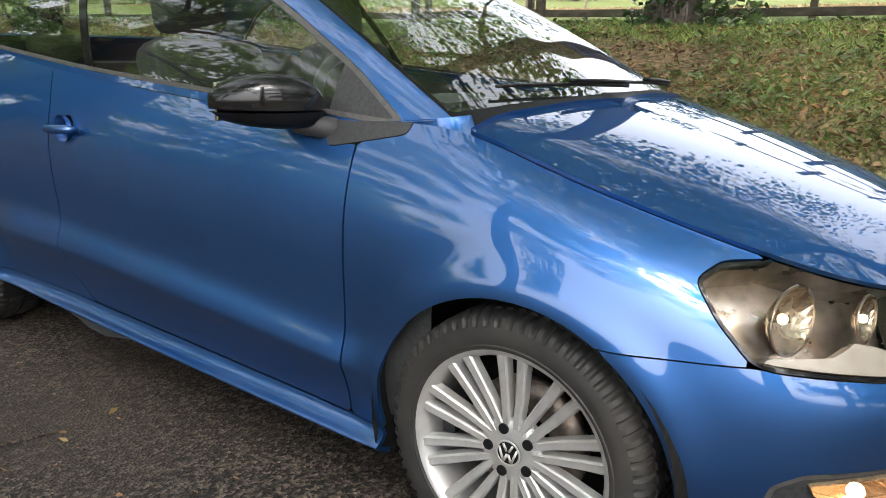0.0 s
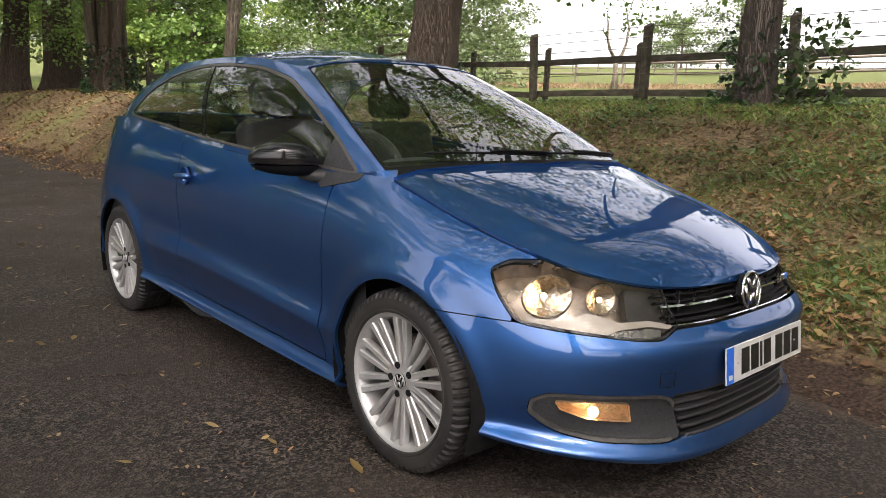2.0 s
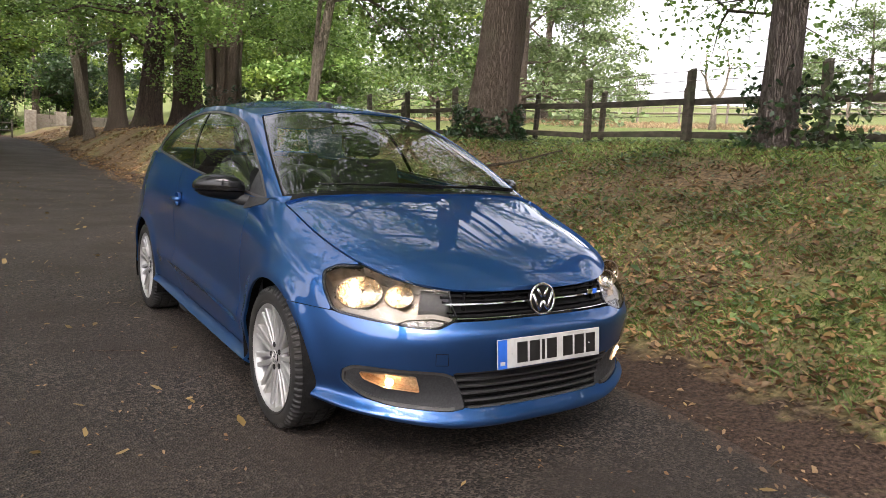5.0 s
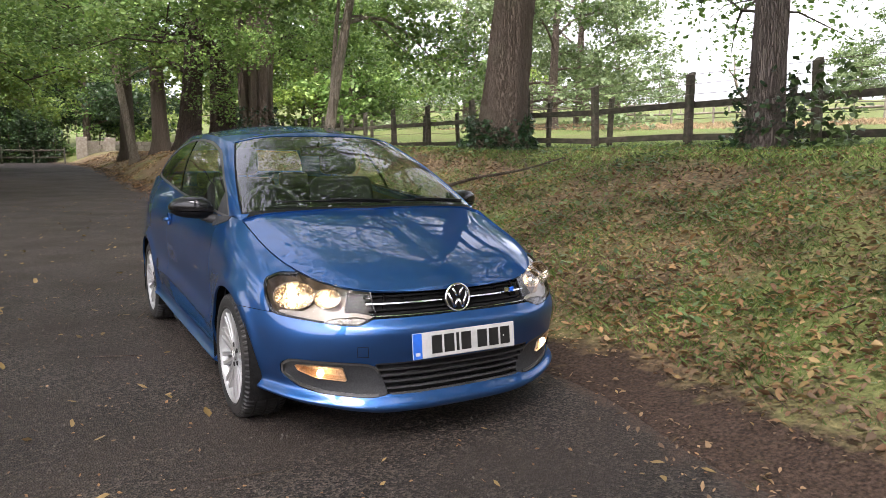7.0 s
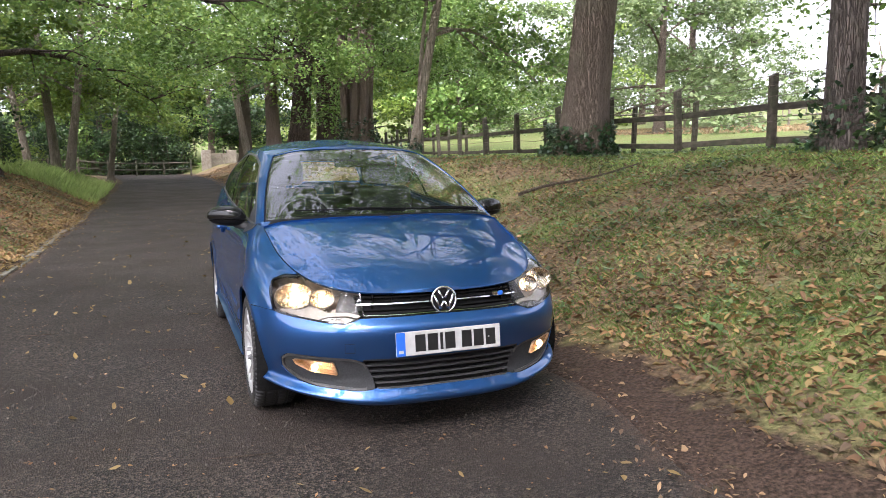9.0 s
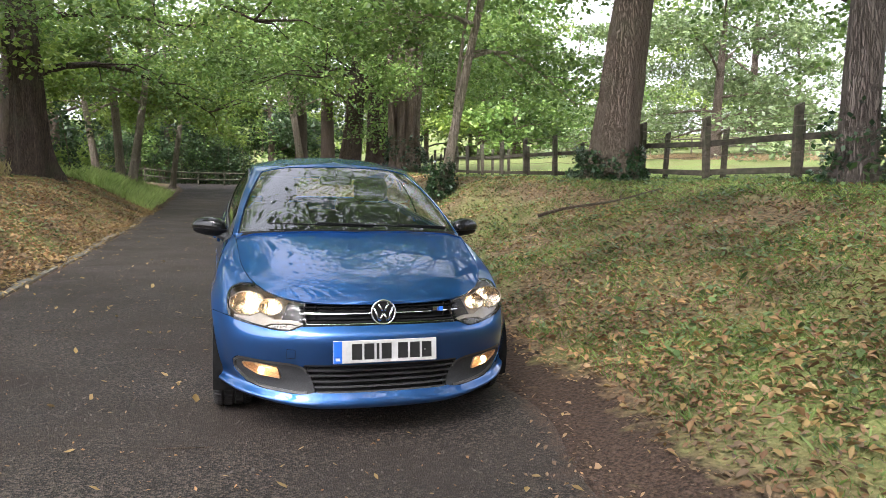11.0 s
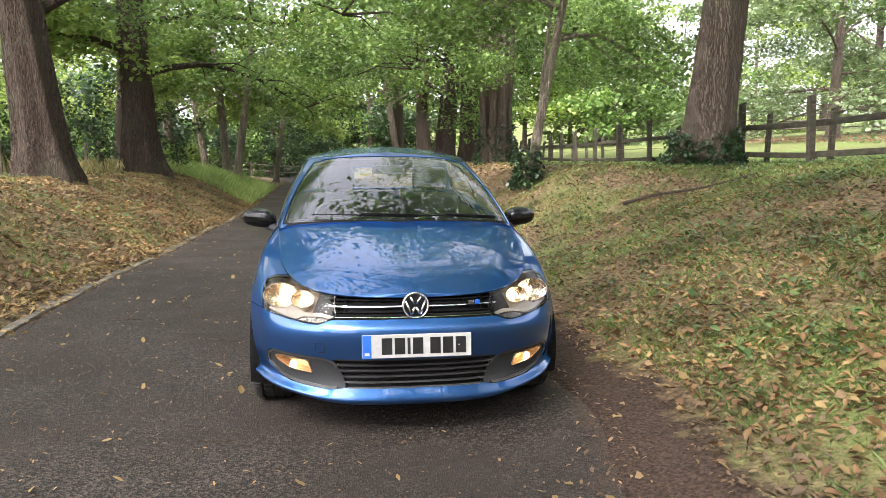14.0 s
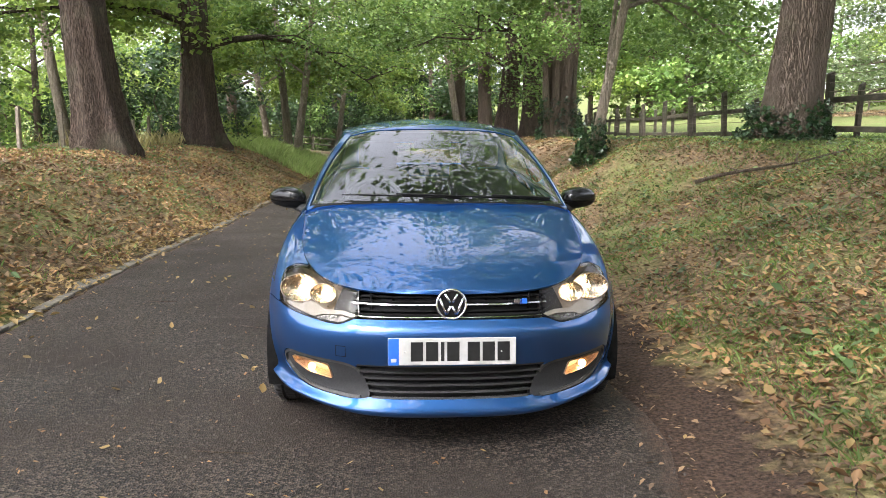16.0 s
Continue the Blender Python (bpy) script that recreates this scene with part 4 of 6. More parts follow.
for k in (1, -1):
    for name, test, material, label in (
        ("door_window", lambda w, h, p: np.maximum.reduce([s_side(w, p) + 0.012, p[..., 1] - b_pillar(p[..., 2]) + 0.012, -mirror_sail(p)]), SIDE_GLASS, "dark tinted door window"),
        ("quarter_window", lambda w, h, p: np.maximum.reduce([s_side(w, p) + 0.012, b_pillar(p[..., 2]) + 0.030 - p[..., 1]]), SIDE_GLASS, "dark tinted fixed quarter window"),
        ("pillar_trim", lambda w, h, p: np.maximum.reduce([s_side(w, p) + 0.010, np.abs(p[..., 1] - b_pillar(p[..., 2]) - 0.009) - 0.019]), BLACK_GLOSS, "black pillar trim"),
        ("mirror_sail_panel", lambda w, h, p: np.maximum.reduce([s_side(w, p) + 0.004, mirror_sail(p)]), PLASTIC, "grey plastic triangle"),
        ("window_trim", lambda w, h, p: np.maximum.reduce([s_side(w, p) + 0.001, -s_side(w, p) - 0.013]), TRIM, "satin grey window trim"),
    ):
        vf = cut_panel(upper, gw, gh, test, 0.004, push=0.001 if name == "window_trim" else 0.005 if "window" in name else 0.002)
        panel(name, vf if k == 1 else flip(vf), material, car, label)


# ---- the car: grille, lamps, plate ----
def strip(test, material, name, push=0.0, flange=0.02, label="", parent=None, fun=lower, U=None, V=None):
    vf = cut_panel(fun, gu if U is None else U, gv if V is None else V, test, flange, push=push)
    return panel(name, both(vf), material, parent or car, label)


fine_u, fine_v = np.meshgrid(np.linspace(0, 1.2, 240), np.linspace(0, 1, 260))
grille = strip(lambda u, v, p: s_grille(u, p) + 0.001, DARK_PLASTIC, "grille", 0.035, 0.0, "black radiator grille with horizontal fins", U=fine_u, V=fine_v)
for z, t, material, push, name in ((0.599, 0.0035, SEAM, 0.008, "fin"), (0.613, 0.0025, SEAM, 0.012, "fin"), (0.634, 0.0028, CHROME, 0.002, "chrome_strip"), (0.648, 0.0025, SEAM, 0.012, "fin"), (0.665, 0.0032, SEAM, 0.010, "fin"), (0.587, 0.0014, CHROME, 0.0015, "chrome_strip")):
    strip(lambda u, v, p: np.maximum.reduce([np.abs(p[..., 2] - z) - t, s_grille(u, p) + 0.004]), material, name, push, 0.025, "thin chrome strip" if material is CHROME else "", grille, U=fine_u, V=fine_v)
for x in (-0.33, -0.24, -0.15, 0.15, 0.24, 0.33):
    part("bar", box_bm(x - 0.004, 0.135, 0.592, x + 0.004, 0.155, 0.672, 0.001, 1), BLACK_GLOSS, grille)

intake = strip(lambda u, v, p: s_low_grille(u, p) + 0.0005, DARK_PLASTIC, "lower_grille", 0.045, 0.0, "dark grey lower air intake grille", U=fine_u, V=fine_v)
for z in (0.2485, 0.272, 0.299, 0.326, 0.353, 0.382):
    strip(lambda u, v, p: np.maximum.reduce([np.abs(p[..., 2] - z) - 0.0042, s_low_grille(u, p) + 0.0008]), FIN, "fin", 0.004, 0.035, "", intake, U=fine_u, V=fine_v)

FOGLAMP_POLY = round_poly([(0.545, 0.303), (0.562, 0.364), (0.70, 0.374), (0.79, 0.370), (0.775, 0.345), (0.69, 0.317)], cut=0.10)


def s_foglamp(u, p):
    return poly_sdf(u, p[..., 2], FOGLAMP_POLY)


SWEEP_POLY = [(0.925, 0.588), (0.88, 0.606), (0.76, 0.610), (0.705, 0.630), (0.66, 0.622), (0.60, 0.606), (0.50, 0.608), (0.40, 0.592), (0.43, 0.584), (0.50, 0.594), (0.60, 0.588), (0.65, 0.572), (0.74, 0.574), (0.88, 0.586)]
INDICATOR_POLY = [(0.635, 0.582), (0.60, 0.586), (0.50, 0.591), (0.455, 0.585), (0.48, 0.555), (0.62, 0.560)]
DIVIDER_POLY = [(0.565, 0.612), (0.50, 0.612), (0.41, 0.598), (0.40, 0.66), (0.50, 0.72), (0.56, 0.72)]
for k in (1, -1):
    f = (lambda vf: vf) if k == 1 else flip
    fog = panel("fog_lamp_surround", f(cut_panel(lower, fine_u, fine_v, lambda u, v, p: np.maximum.reduce([s_fog(u, p) + 0.001, -s_foglamp(u, p)]), 0.035, push=0.014)), PLASTIC, car, "grey plastic fog lamp surround")
    panel("bezel", f(cut_panel(lower, fine_u, fine_v, lambda u, v, p: np.maximum.reduce([s_fog(u, p) + 0.002, -s_fog(u, p) - 0.013, 0.40 - u]), 0.02, push=0.004)), TRIM, fog, "lighter grey raised rim")
    panel("lens", f(cut_panel(lower, fine_u, fine_v, lambda u, v, p: s_foglamp(u, p) + 0.0015, 0.004, push=0.016)), LENS, fog, "clear fog lamp glass")
    panel("bowl", f(cut_panel(lower, fine_u, fine_v, lambda u, v, p: s_foglamp(u, p) + 0.001, -0.05, push=0.055)), FOG_BOWL, fog, "chrome reflector")
    bm = bmesh.new()
    bmesh.ops.create_uvsphere(bm, u_segments=14, v_segments=10, radius=0.016, matrix=Matrix.Translation((k * 0.590, 0.225, 0.338)))
    part("bulb", bm, LAMP_FOG, fog, "lit warm bulb", smooth=True)

    head = panel("headlamp", f(cut_panel(lower, fine_u, fine_v, lambda u, v, p: np.maximum.reduce([s_lamp(u, p), -s_lamp(u, p) - 0.006]), 0.012, push=0.001)), BLACK_GLOSS, car, "headlamp with black bezel, lit warm white")
    panel("lens", f(cut_panel(lower, fine_u, fine_v, lambda u, v, p: s_lamp(u, p) + 0.0008, 0.0, push=0.0)), LENS, head, "clear headlamp cover")
    panel("housing", f(cut_panel(lower, fine_u, fine_v, lambda u, v, p: s_lamp(u, p) + 0.002, -0.076, push=0.080)), HOUSING, head)
    panel("chrome_trim", f(cut_panel(lower, fine_u, fine_v, lambda u, v, p: np.maximum(s_lamp(u, p) + 0.010, poly_sdf(u, p[..., 2], SWEEP_POLY)), 0.030, push=0.020)), SWEEP, head, "silver sweep below the reflectors")
    panel("indicator", f(cut_panel(lower, fine_u, fine_v, lambda u, v, p: np.maximum(s_lamp(u, p) + 0.008, poly_sdf(u, p[..., 2], INDICATOR_POLY)), 0.02, push=0.026)), CLEAR_RIB, head, "clear ribbed indicator lens")
    panel("divider", f(cut_panel(lower, fine_u, fine_v, lambda u, v, p: np.maximum(s_lamp(u, p) + 0.008, poly_sdf(u, p[..., 2], DIVIDER_POLY)), 0.03, push=0.034)), LAMP_BLACK, head, "dark panel beside the inner reflector")
    for cx, cy, cz, r, foc, axis in ((0.652, 0.362, 0.656, 0.060, 0.022, (0.22, -1, 0.16)), (0.540, 0.260, 0.650, 0.042, 0.018, (0.16, -1, 0.16))):
        vs, fs = [], []
        rows, cols = 6, 18
        wide = 1.5 if cx > 0.6 else 1.4
        for i in range(rows):
            rr = 0.006 + (r - 0.006) * i / (rows - 1)
            for j in range(cols):
                a = 2 * math.pi * (j + 0.5 * (i % 2)) / cols
                vs.append(Vector((wide * rr * math.cos(a), rr * math.sin(a), rr * rr / (4 * foc))))
        fs = [(i * cols + j, i * cols + (j + 1) % cols, (i + 1) * cols + (j + 1) % cols, (i + 1) * cols + j) for i in range(rows - 1) for j in range(cols)]
        fs.append(tuple(range(cols - 1, -1, -1)))
        q = Vector((axis[0] * k, axis[1], axis[2])).normalized().to_track_quat("Z", "Y").to_matrix()
        o = Vector((cx * k, cy, cz)) - q @ Vector((0, 0, r * r / (4 * foc)))
        bowl = mesh_ob("reflector", [o + q @ v for v in vs], fs, REFLECTOR, head, "faceted reflector bowl tinted warm as if lamplit", smooth=False)
        ring = [o + q @ Vector((wide * r * math.cos(a), r * math.sin(a), r * r / (4 * foc))) for a in np.linspace(0, 2 * math.pi, 41)]
        mesh_ob("ring", *tube(ring, [0.0026] * 41, 8, False), HOUSING, head, "smoked silver ring round the reflector")
        bm = bmesh.new()
        bmesh.ops.create_uvsphere(bm, u_segments=14, v_segments=10, radius=0.009 if cx > 0.6 else 0.008, matrix=Matrix.Translation(o + q @ Vector((0, 0, foc))))
        part("bulb", bm, LAMP_WARM if cx > 0.6 else LAMP_DIM, head, "lit warm bulb", smooth=True)

loop = [(0.445, 0.424), (0.491, 0.424), (0.491, 0.467), (0.445, 0.467), (0.445, 0.424)]
pts = []
for (ua, za), (ub, zb) in zip(loop, loop[1:]):
    for t in (0, 0.5):
        pp, nn = outline(np.array([ua + (ub - ua) * t]))
        q = pp[0] - nn[0] * 0.0035
        pts.append((-q[0], q[1], za + (zb - za) * t))
pts.append(pts[0])
mesh_ob("towing_eye_cover", *tube(pts, [0.0011] * len(pts), 5, False), SEAM, car, "square cover seam")

# number plate with blank bars for its characters
plate = part("number_plate", box_bm(-0.26, 0.0, 0, 0.26, 0.006, 0.111, 0.002, 1), PLATE_WHITE, car, "white front number plate with a blue band")
plate.matrix_basis = pose(0, 0.0, 0.404, -6)
part("blue_band", box_bm(-0.2585, -0.0010, 0.0015, -0.216, 0.001, 0.1095), PLATE_BLUE, plate, "blue band")
x = -0.168
for i in range(7):
    w = 0.014 if i == 2 else 0.050
    part("character_bar", box_bm(x, -0.0012, 0.0165, x + w, 0.001, 0.0945), PLATE_INK, plate, "plain dark bar")
    x += w + (0.033 if i == 3 else 0.011)
part("country_mark", box_bm(-0.248, -0.0016, 0.014, -0.226, -0.0004, 0.028), PLATE_WHITE, plate, "small white bar on the band")
for x in (-0.19, 0.2):
    bm = bmesh.new()
    bmesh.ops.create_cone(bm, cap_ends=True, segments=12, radius1=0.004, radius2=0.003, depth=0.003, matrix=Matrix.Translation((x, -0.001, 0.055)) @ pose(0, 0, 0, 90))
    part("screw", bm, PLATE_WHITE, plate)

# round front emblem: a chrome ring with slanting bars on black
badge = empty("emblem", Matrix.Identity(4), "", "")
for key in list(badge.keys()):
    del badge[key]
badge.parent = car


def emblem_parts(parent, r, depth, m, ring_mat, back_mat):
    bm = bmesh.new()
    bmesh.ops.create_cone(bm, cap_ends=True, segments=40, radius1=r * 0.96, radius2=r * 0.9, depth=depth, matrix=m)
    part("disc", bm, back_mat, parent, "dark disc")
    pts = [m @ Vector((r * math.cos(a), r * math.sin(a), depth * 0.5)) for a in np.linspace(0, 2 * math.pi, 41)]
    mesh_ob("ring", *tube(pts, [r * 0.085] * 41, 8, False), ring_mat, parent, "chrome ring")
    for sx in (-1, 1):
        for x0, x1, y0, y1 in ((0.42, 0.10, 0.72, 0.14), (0.78, 0.36, 0.40, -0.72), (0.30, 0.06, -0.70, -0.10)):
            a, b = m @ Vector((sx * x0 * r, y0 * r, depth * 0.55)), m @ Vector((sx * x1 * r, y1 * r, depth * 0.55))
            mesh_ob("bar", *tube([a, b], [r * 0.105] * 2, 6), ring_mat, parent)


emblem_parts(badge, 0.060, 0.022, Matrix.Translation((0, 0.085, 0.637)) @ pose(0, 0, 0, 90 - 8), CHROME, DARK_PLASTIC)
tag = part("model_badge", box_bm(0.262, 0.093, 0.634, 0.290, 0.10, 0.656, 0.003, 1), CHROME, car, "small chrome and blue badge bar")
part("badge_bar", box_bm(0.294, 0.095, 0.634, 0.318, 0.102, 0.656, 0.003, 1), PLATE_BLUE, tag, "blue bar")

# ---- mirrors, handles, wipers ----
for k in (1, -1):
    def loft(z_lo, z_hi, grow=0.0):
        """The swept wedge of the mirror between two levels; sections across the car."""
        rows = []
        for x, y0, y1, z0, z1 in ((0.752, 1.395, 1.490, 0.945, 0.985), (0.764, 1.368, 1.512, 0.926, 1.010), (0.80, 1.356, 1.532, 0.914, 1.032), (0.85, 1.372, 1.540, 0.917, 1.040), (0.90, 1.400, 1.542, 0.924, 1.036), (0.938, 1.432, 1.540, 0.935, 1.022), (0.960, 1.462, 1.534, 0.952, 1.002), (0.968, 1.485, 1.520, 0.965, 0.988)):
            row = []
            for j in range(32):
                a = 2 * math.pi * j / 32
                cy, cz = (abs(q) ** (2 / 2.9) * (1 if q >= 0 else -1) for q in (math.cos(a), math.sin(a)))
                z = (z0 + z1) / 2 + (z1 - z0) / 2 * cz
                row.append((x, (y0 + y1) / 2 + ((y1 - y0) / 2 + grow) * cy, min(max(z, z_lo), z_hi)))
            rows.append(row)
        vs = [p for row in rows for p in row]
        fs = [(i * 32 + j, i * 32 + (j + 1) % 32, (i + 1) * 32 + (j + 1) % 32, (i + 1) * 32 + j) for i in range(len(rows) - 1) for j in range(32)]
        return vs, fs + [tuple(range(31, -1, -1)), tuple((len(rows) - 1) * 32 + j for j in range(32))]

    mirror_vf = loft(0.962, 2)
    m = mesh_ob("door_mirror", *(mirror_vf if k == 1 else flip(mirror_vf)), BLACK_GLOSS, car, "gloss black door mirror")
    m.data.set_sharp_from_angle(angle=radians(50))
    vf = loft(0, 0.957, -0.003)
    o = mesh_ob("lower_shell", *(vf if k == 1 else flip(vf)), DARK_PLASTIC, m, "black lower shell")
    o.data.set_sharp_from_angle(angle=radians(50))
    vf = tube([(0.715, 1.345, 0.908), (0.755, 1.375, 0.918), (0.81, 1.425, 0.928)], [0.030, 0.027, 0.022], 12)
    mesh_ob("arm", *(vf if k == 1 else flip(vf)), PLASTIC, m, "grey mirror arm")
    bm = box_bm(0.785, 1.536, 0.932, 0.935, 1.546, 1.018, 0.003, 1)
    vs = [tuple(v.co) for v in bm.verts]
    bm.verts.index_update()
    fs = [[v.index for v in fc.verts] for fc in bm.faces]
    bm.free()
    mesh_ob("glass", *((vs, fs) if k == 1 else flip((vs, fs))), CHROME, m, "mirror glass", smooth=False)
    door = DOORS[0] if k == 1 else DOORS[1]
    vs = [(0.826 - 0.030 * math.cos(q) ** 0.7, 2.420 + 0.040 * math.sin(q) * math.cos(a), 0.838 + 0.042 * math.sin(q) * math.sin(a)) for q in np.linspace(0.02, math.pi / 2, 9) for a in np.linspace(0, 2 * math.pi, 32, endpoint=False)]
    vf = (vs, [(i * 32 + j, (i + 1) * 32 + j, (i + 1) * 32 + (j + 1) % 32, i * 32 + (j + 1) % 32) for i in range(8) for j in range(32)])
    cup = mesh_ob("handle_recess", *(vf if k == 1 else flip(vf)), PAINT, door, "hollow painted recess cup")
    vf = tube([(0.832, 2.338, 0.842), (0.842, 2.36, 0.841), (0.845, 2.42, 0.838), (0.842, 2.47, 0.836), (0.830, 2.495, 0.835)], [0.011, 0.014, 0.0145, 0.014, 0.010], 12)
    mesh_ob("handle", *(vf if k == 1 else flip(vf)), PAINT, door, "body-coloured door handle")

for x0, x1, h0 in ((0.12, -0.52, 0.05), (0.60, 0.02, 0.05)):
    n = 12
    xs = np.linspace(x0, x1, n)
    ws = np.interp(np.abs(xs), BASE_RING[:4, 0], RING_W[:4])
    pts = upper(ws, np.linspace(0.035, 0.085 if x0 < 0.3 else 0.06, n))
    pts[:, 0] = np.sign(xs) * pts[:, 0]
    pts[:, 1] -= 0.012
    pts[:, 2] += 0.014
    w = mesh_ob("wiper", *tube(pts, np.interp(np.linspace(0, 1, n), (0, 0.3, 1), (0.007, 0.006, 0.004)), 6), DARK_PLASTIC, car, "black windscreen wiper")
    q = pts.copy()
    q[:, 2] += 0.010
    q[:, 1] -= 0.006
    mesh_ob("arm", *tube(q[: n // 2 + 1], [0.0055] * (n // 2 + 1), 6), DARK_PLASTIC, w)
# cowl below the screen
cu, cb = np.meshgrid(np.linspace(0, 1, 40), np.linspace(0, 1, 6))


def cowl(a, b):
    w = a * W_SCREEN * 0.985
    p = upper(w, 0.05 * np.ones_like(w))
    q = upper(w, np.zeros_like(w))
    q = q + np.array([0, -0.035, -0.02])
    return q + (p - q) * b[..., None] + np.array([0, 0, -0.006])


panel("cowl_panel", both(cut_panel(cowl, cu, cb, lambda a, b, p: -1 - a, 0)), DARK_PLASTIC, car, "black scuttle panel below the windscreen")

# ---- wheels ----
def build_wheel(m):
    wheel = new("wheel")
    wheel.parent = car
    wheel.matrix_basis = m
    # axis along +x, outer face towards +x
    prof = [(-0.100, 0.226), (-0.106, 0.240), (-0.108, 0.265), (-0.102, 0.286), (-0.090, 0.2980), (-0.062, 0.3018), (-0.060, 0.294), (-0.050, 0.294), (-0.048, 0.302), (-0.012, 0.302), (-0.010, 0.294), (0.002, 0.294), (0.004, 0.302),
            (0.046, 0.302), (0.048, 0.294), (0.058, 0.294), (0.060, 0.3018), (0.082, 0.2996), (0.0955, 0.2935), (0.1015, 0.2855), (0.1045, 0.276), (0.1078, 0.262), (0.1082, 0.248), (0.1062, 0.240), (0.1082, 0.2375), (0.1065, 0.231), (0.099, 0.226)]
    n = 340
    vs, fs = [], []
    for j in range(n):
        a = 2 * math.pi * j / n
        for i, (x, r) in enumerate(prof):
            if j % 5 < 2 and (17 <= i <= 19 or 3 <= i <= 4):
                r -= 0.0075
                x -= 0.003 if i > 10 else -0.003
            if (j + 2) % 5 < 2 and i in (8, 9, 12, 13):
                r -= 0.005
            vs.append((x, r * math.cos(a), r * math.sin(a)))
    c = len(prof)
    for j in range(n):
        for i in range(c - 1):
            a, b = j * c + i, ((j + 1) % n) * c + i
            fs.append((a, b, b + 1, a + 1))
    t = mesh_ob("tyre", vs, fs, RUBBER, wheel, "black low-profile tyre")
    t.data.set_sharp_from_angle(angle=radians(35))

    def lathe(prof, n=72):
        vs = [(x, r * math.cos(2 * math.pi * j / n), r * math.sin(2 * math.pi * j / n)) for j in range(n) for x, r in prof]
        c = len(prof)
        return vs, [(j * c + i, ((j + 1) % n) * c + i, ((j + 1) % n) * c + i + 1, j * c + i + 1) for j in range(n) for i in range(c - 1)]

    rim = mesh_ob("rim", *lathe([(-0.09, 0.215), (-0.05, 0.205), (0.06, 0.200), (0.085, 0.206), (0.094, 0.212), (0.100, 0.219), (0.1015, 0.2235), (0.098, 0.226), (0.092, 0.222)]), ALLOY, wheel, "silver alloy rim with ten pairs of spokes")
    rim.data.set_sharp_from_angle(angle=radians(40))
    rim.matrix_basis = Matrix.Diagonal((1, 1.022, 1.022, 1))
    for s in range(10):
        ang = s * 2 * math.pi / 10
        for o in (-1, 1):
            rows = []
            for r, off, wdt, x in ((0.045, 0.0105, 0.0085, 0.079), (0.075, 0.0130, 0.0095, 0.081), (0.12, 0.0170, 0.0105, 0.083), (0.17, 0.0205, 0.0115, 0.088), (0.211, 0.0235, 0.0130, 0.093)):
                rows.append([(x - 0.024, off * o - wdt * 1.05, r), (x - 0.004, off * o - wdt * 0.95, r), (x, off * o - wdt * 0.62, r), (x - 0.001, off * o, r), (x, off * o + wdt * 0.62, r), (x - 0.004, off * o + wdt * 0.95, r), (x - 0.024, off * o + wdt * 1.05, r)])
            vs = [(p[0], math.cos(ang) * p[1] - math.sin(ang) * p[2], math.sin(ang) * p[1] + math.cos(ang) * p[2]) for row in rows for p in row]
            fs = [(i * 7 + k, i * 7 + k + 1, (i + 1) * 7 + k + 1, (i + 1) * 7 + k) for i in range(4) for k in range(6)]
            sp = mesh_ob("spoke", vs, fs, ALLOY, rim)
            sp.data.set_sharp_from_angle(angle=radians(30))
    mesh_ob("hub", *lathe([(0.050, 0.075), (0.070, 0.072), (0.078, 0.062), (0.0795, 0.045), (0.080, 0.030), (0.075, 0.001)], 40), ALLOY, rim)
    for b in range(5):
        a = 2 * math.pi * (b + 0.5) / 5
        bm = bmesh.new()
        bmesh.ops.create_cone(bm, cap_ends=True, segments=18, radius1=0.0125, radius2=0.0115, depth=0.006, matrix=Matrix.Translation((0.0795, 0.051 * math.cos(a), 0.051 * math.sin(a))) @ pose(0, 0, 0, 0, 90))
        part("bolt", bm, DARK_PLASTIC, wheel, "dark wheel bolt")
    cap = new("centre_cap")
    cap.parent = wheel
    emblem_parts(cap, 0.027, 0.012, Matrix.Translation((0.080, 0, 0)) @ Euler((0, radians(90), 0)).to_matrix().to_4x4() @ pose(0, 0, 0, 0, 0, 90), ALLOY, DARK_PLASTIC)
    mesh_ob("brake_disc", *lathe([(0.006, 0.06), (0.014, 0.062), (0.014, 0.140), (-0.008, 0.140), (-0.008, 0.06)], 48), BRAKE, wheel, "brown-grey brake disc")
    mesh_ob("drum", *lathe([(-0.09, 0.20), (-0.06, 0.19), (-0.02, 0.10), (-0.02, 0.001)], 40), UNDER, wheel)
    return wheel


# centres of the tyres
for k in (1, -1):
    for y in (HUB_F, HUB_R):
        build_wheel(Matrix.Translation((k * 0.722, y, HUB_Z - 0.002)) @ (Matrix.Identity(4) if k == 1 else Matrix.Rotation(math.pi, 4, "Z")))

# ---- under and inside ----
for k in (1, -1):
    for y in (HUB_F, HUB_R):
        vs, fs = [], []
        n = 28
        for j in range(n + 1):
            a = math.pi * (-0.12 + 1.24 * j / n)
            for x in (0.52, 0.80, 0.826):
                r = 0.362 if x < 0.82 else 0.353
                vs.append((k * x, y + r * math.cos(a), HUB_Z + r * math.sin(a)))
        fs = [(j * 3 + i, j * 3 + i + 1, (j + 1) * 3 + i + 1, (j + 1) * 3 + i) for j in range(n) for i in range(2)]
        c = len(vs)
        vs.append((k * 0.52, y, HUB_Z))
        fs += [(j * 3, (j + 1) * 3, c) for j in range(n)]
        mesh_ob("arch_liner", vs, fs, UNDER, car, "black wheel arch liner")
bm = box_bm(-0.50, 0.32, 0.17, 0.50, 3.85, 0.28)
box_bm(-0.73, 1.21, 0.18, 0.73, 2.90, 0.24, bm=bm)
part("underbody", bm, UNDER, car, "black underbody")
bm = box_bm(-0.46, 0.32, 0.25, 0.46, 0.95, 0.54)
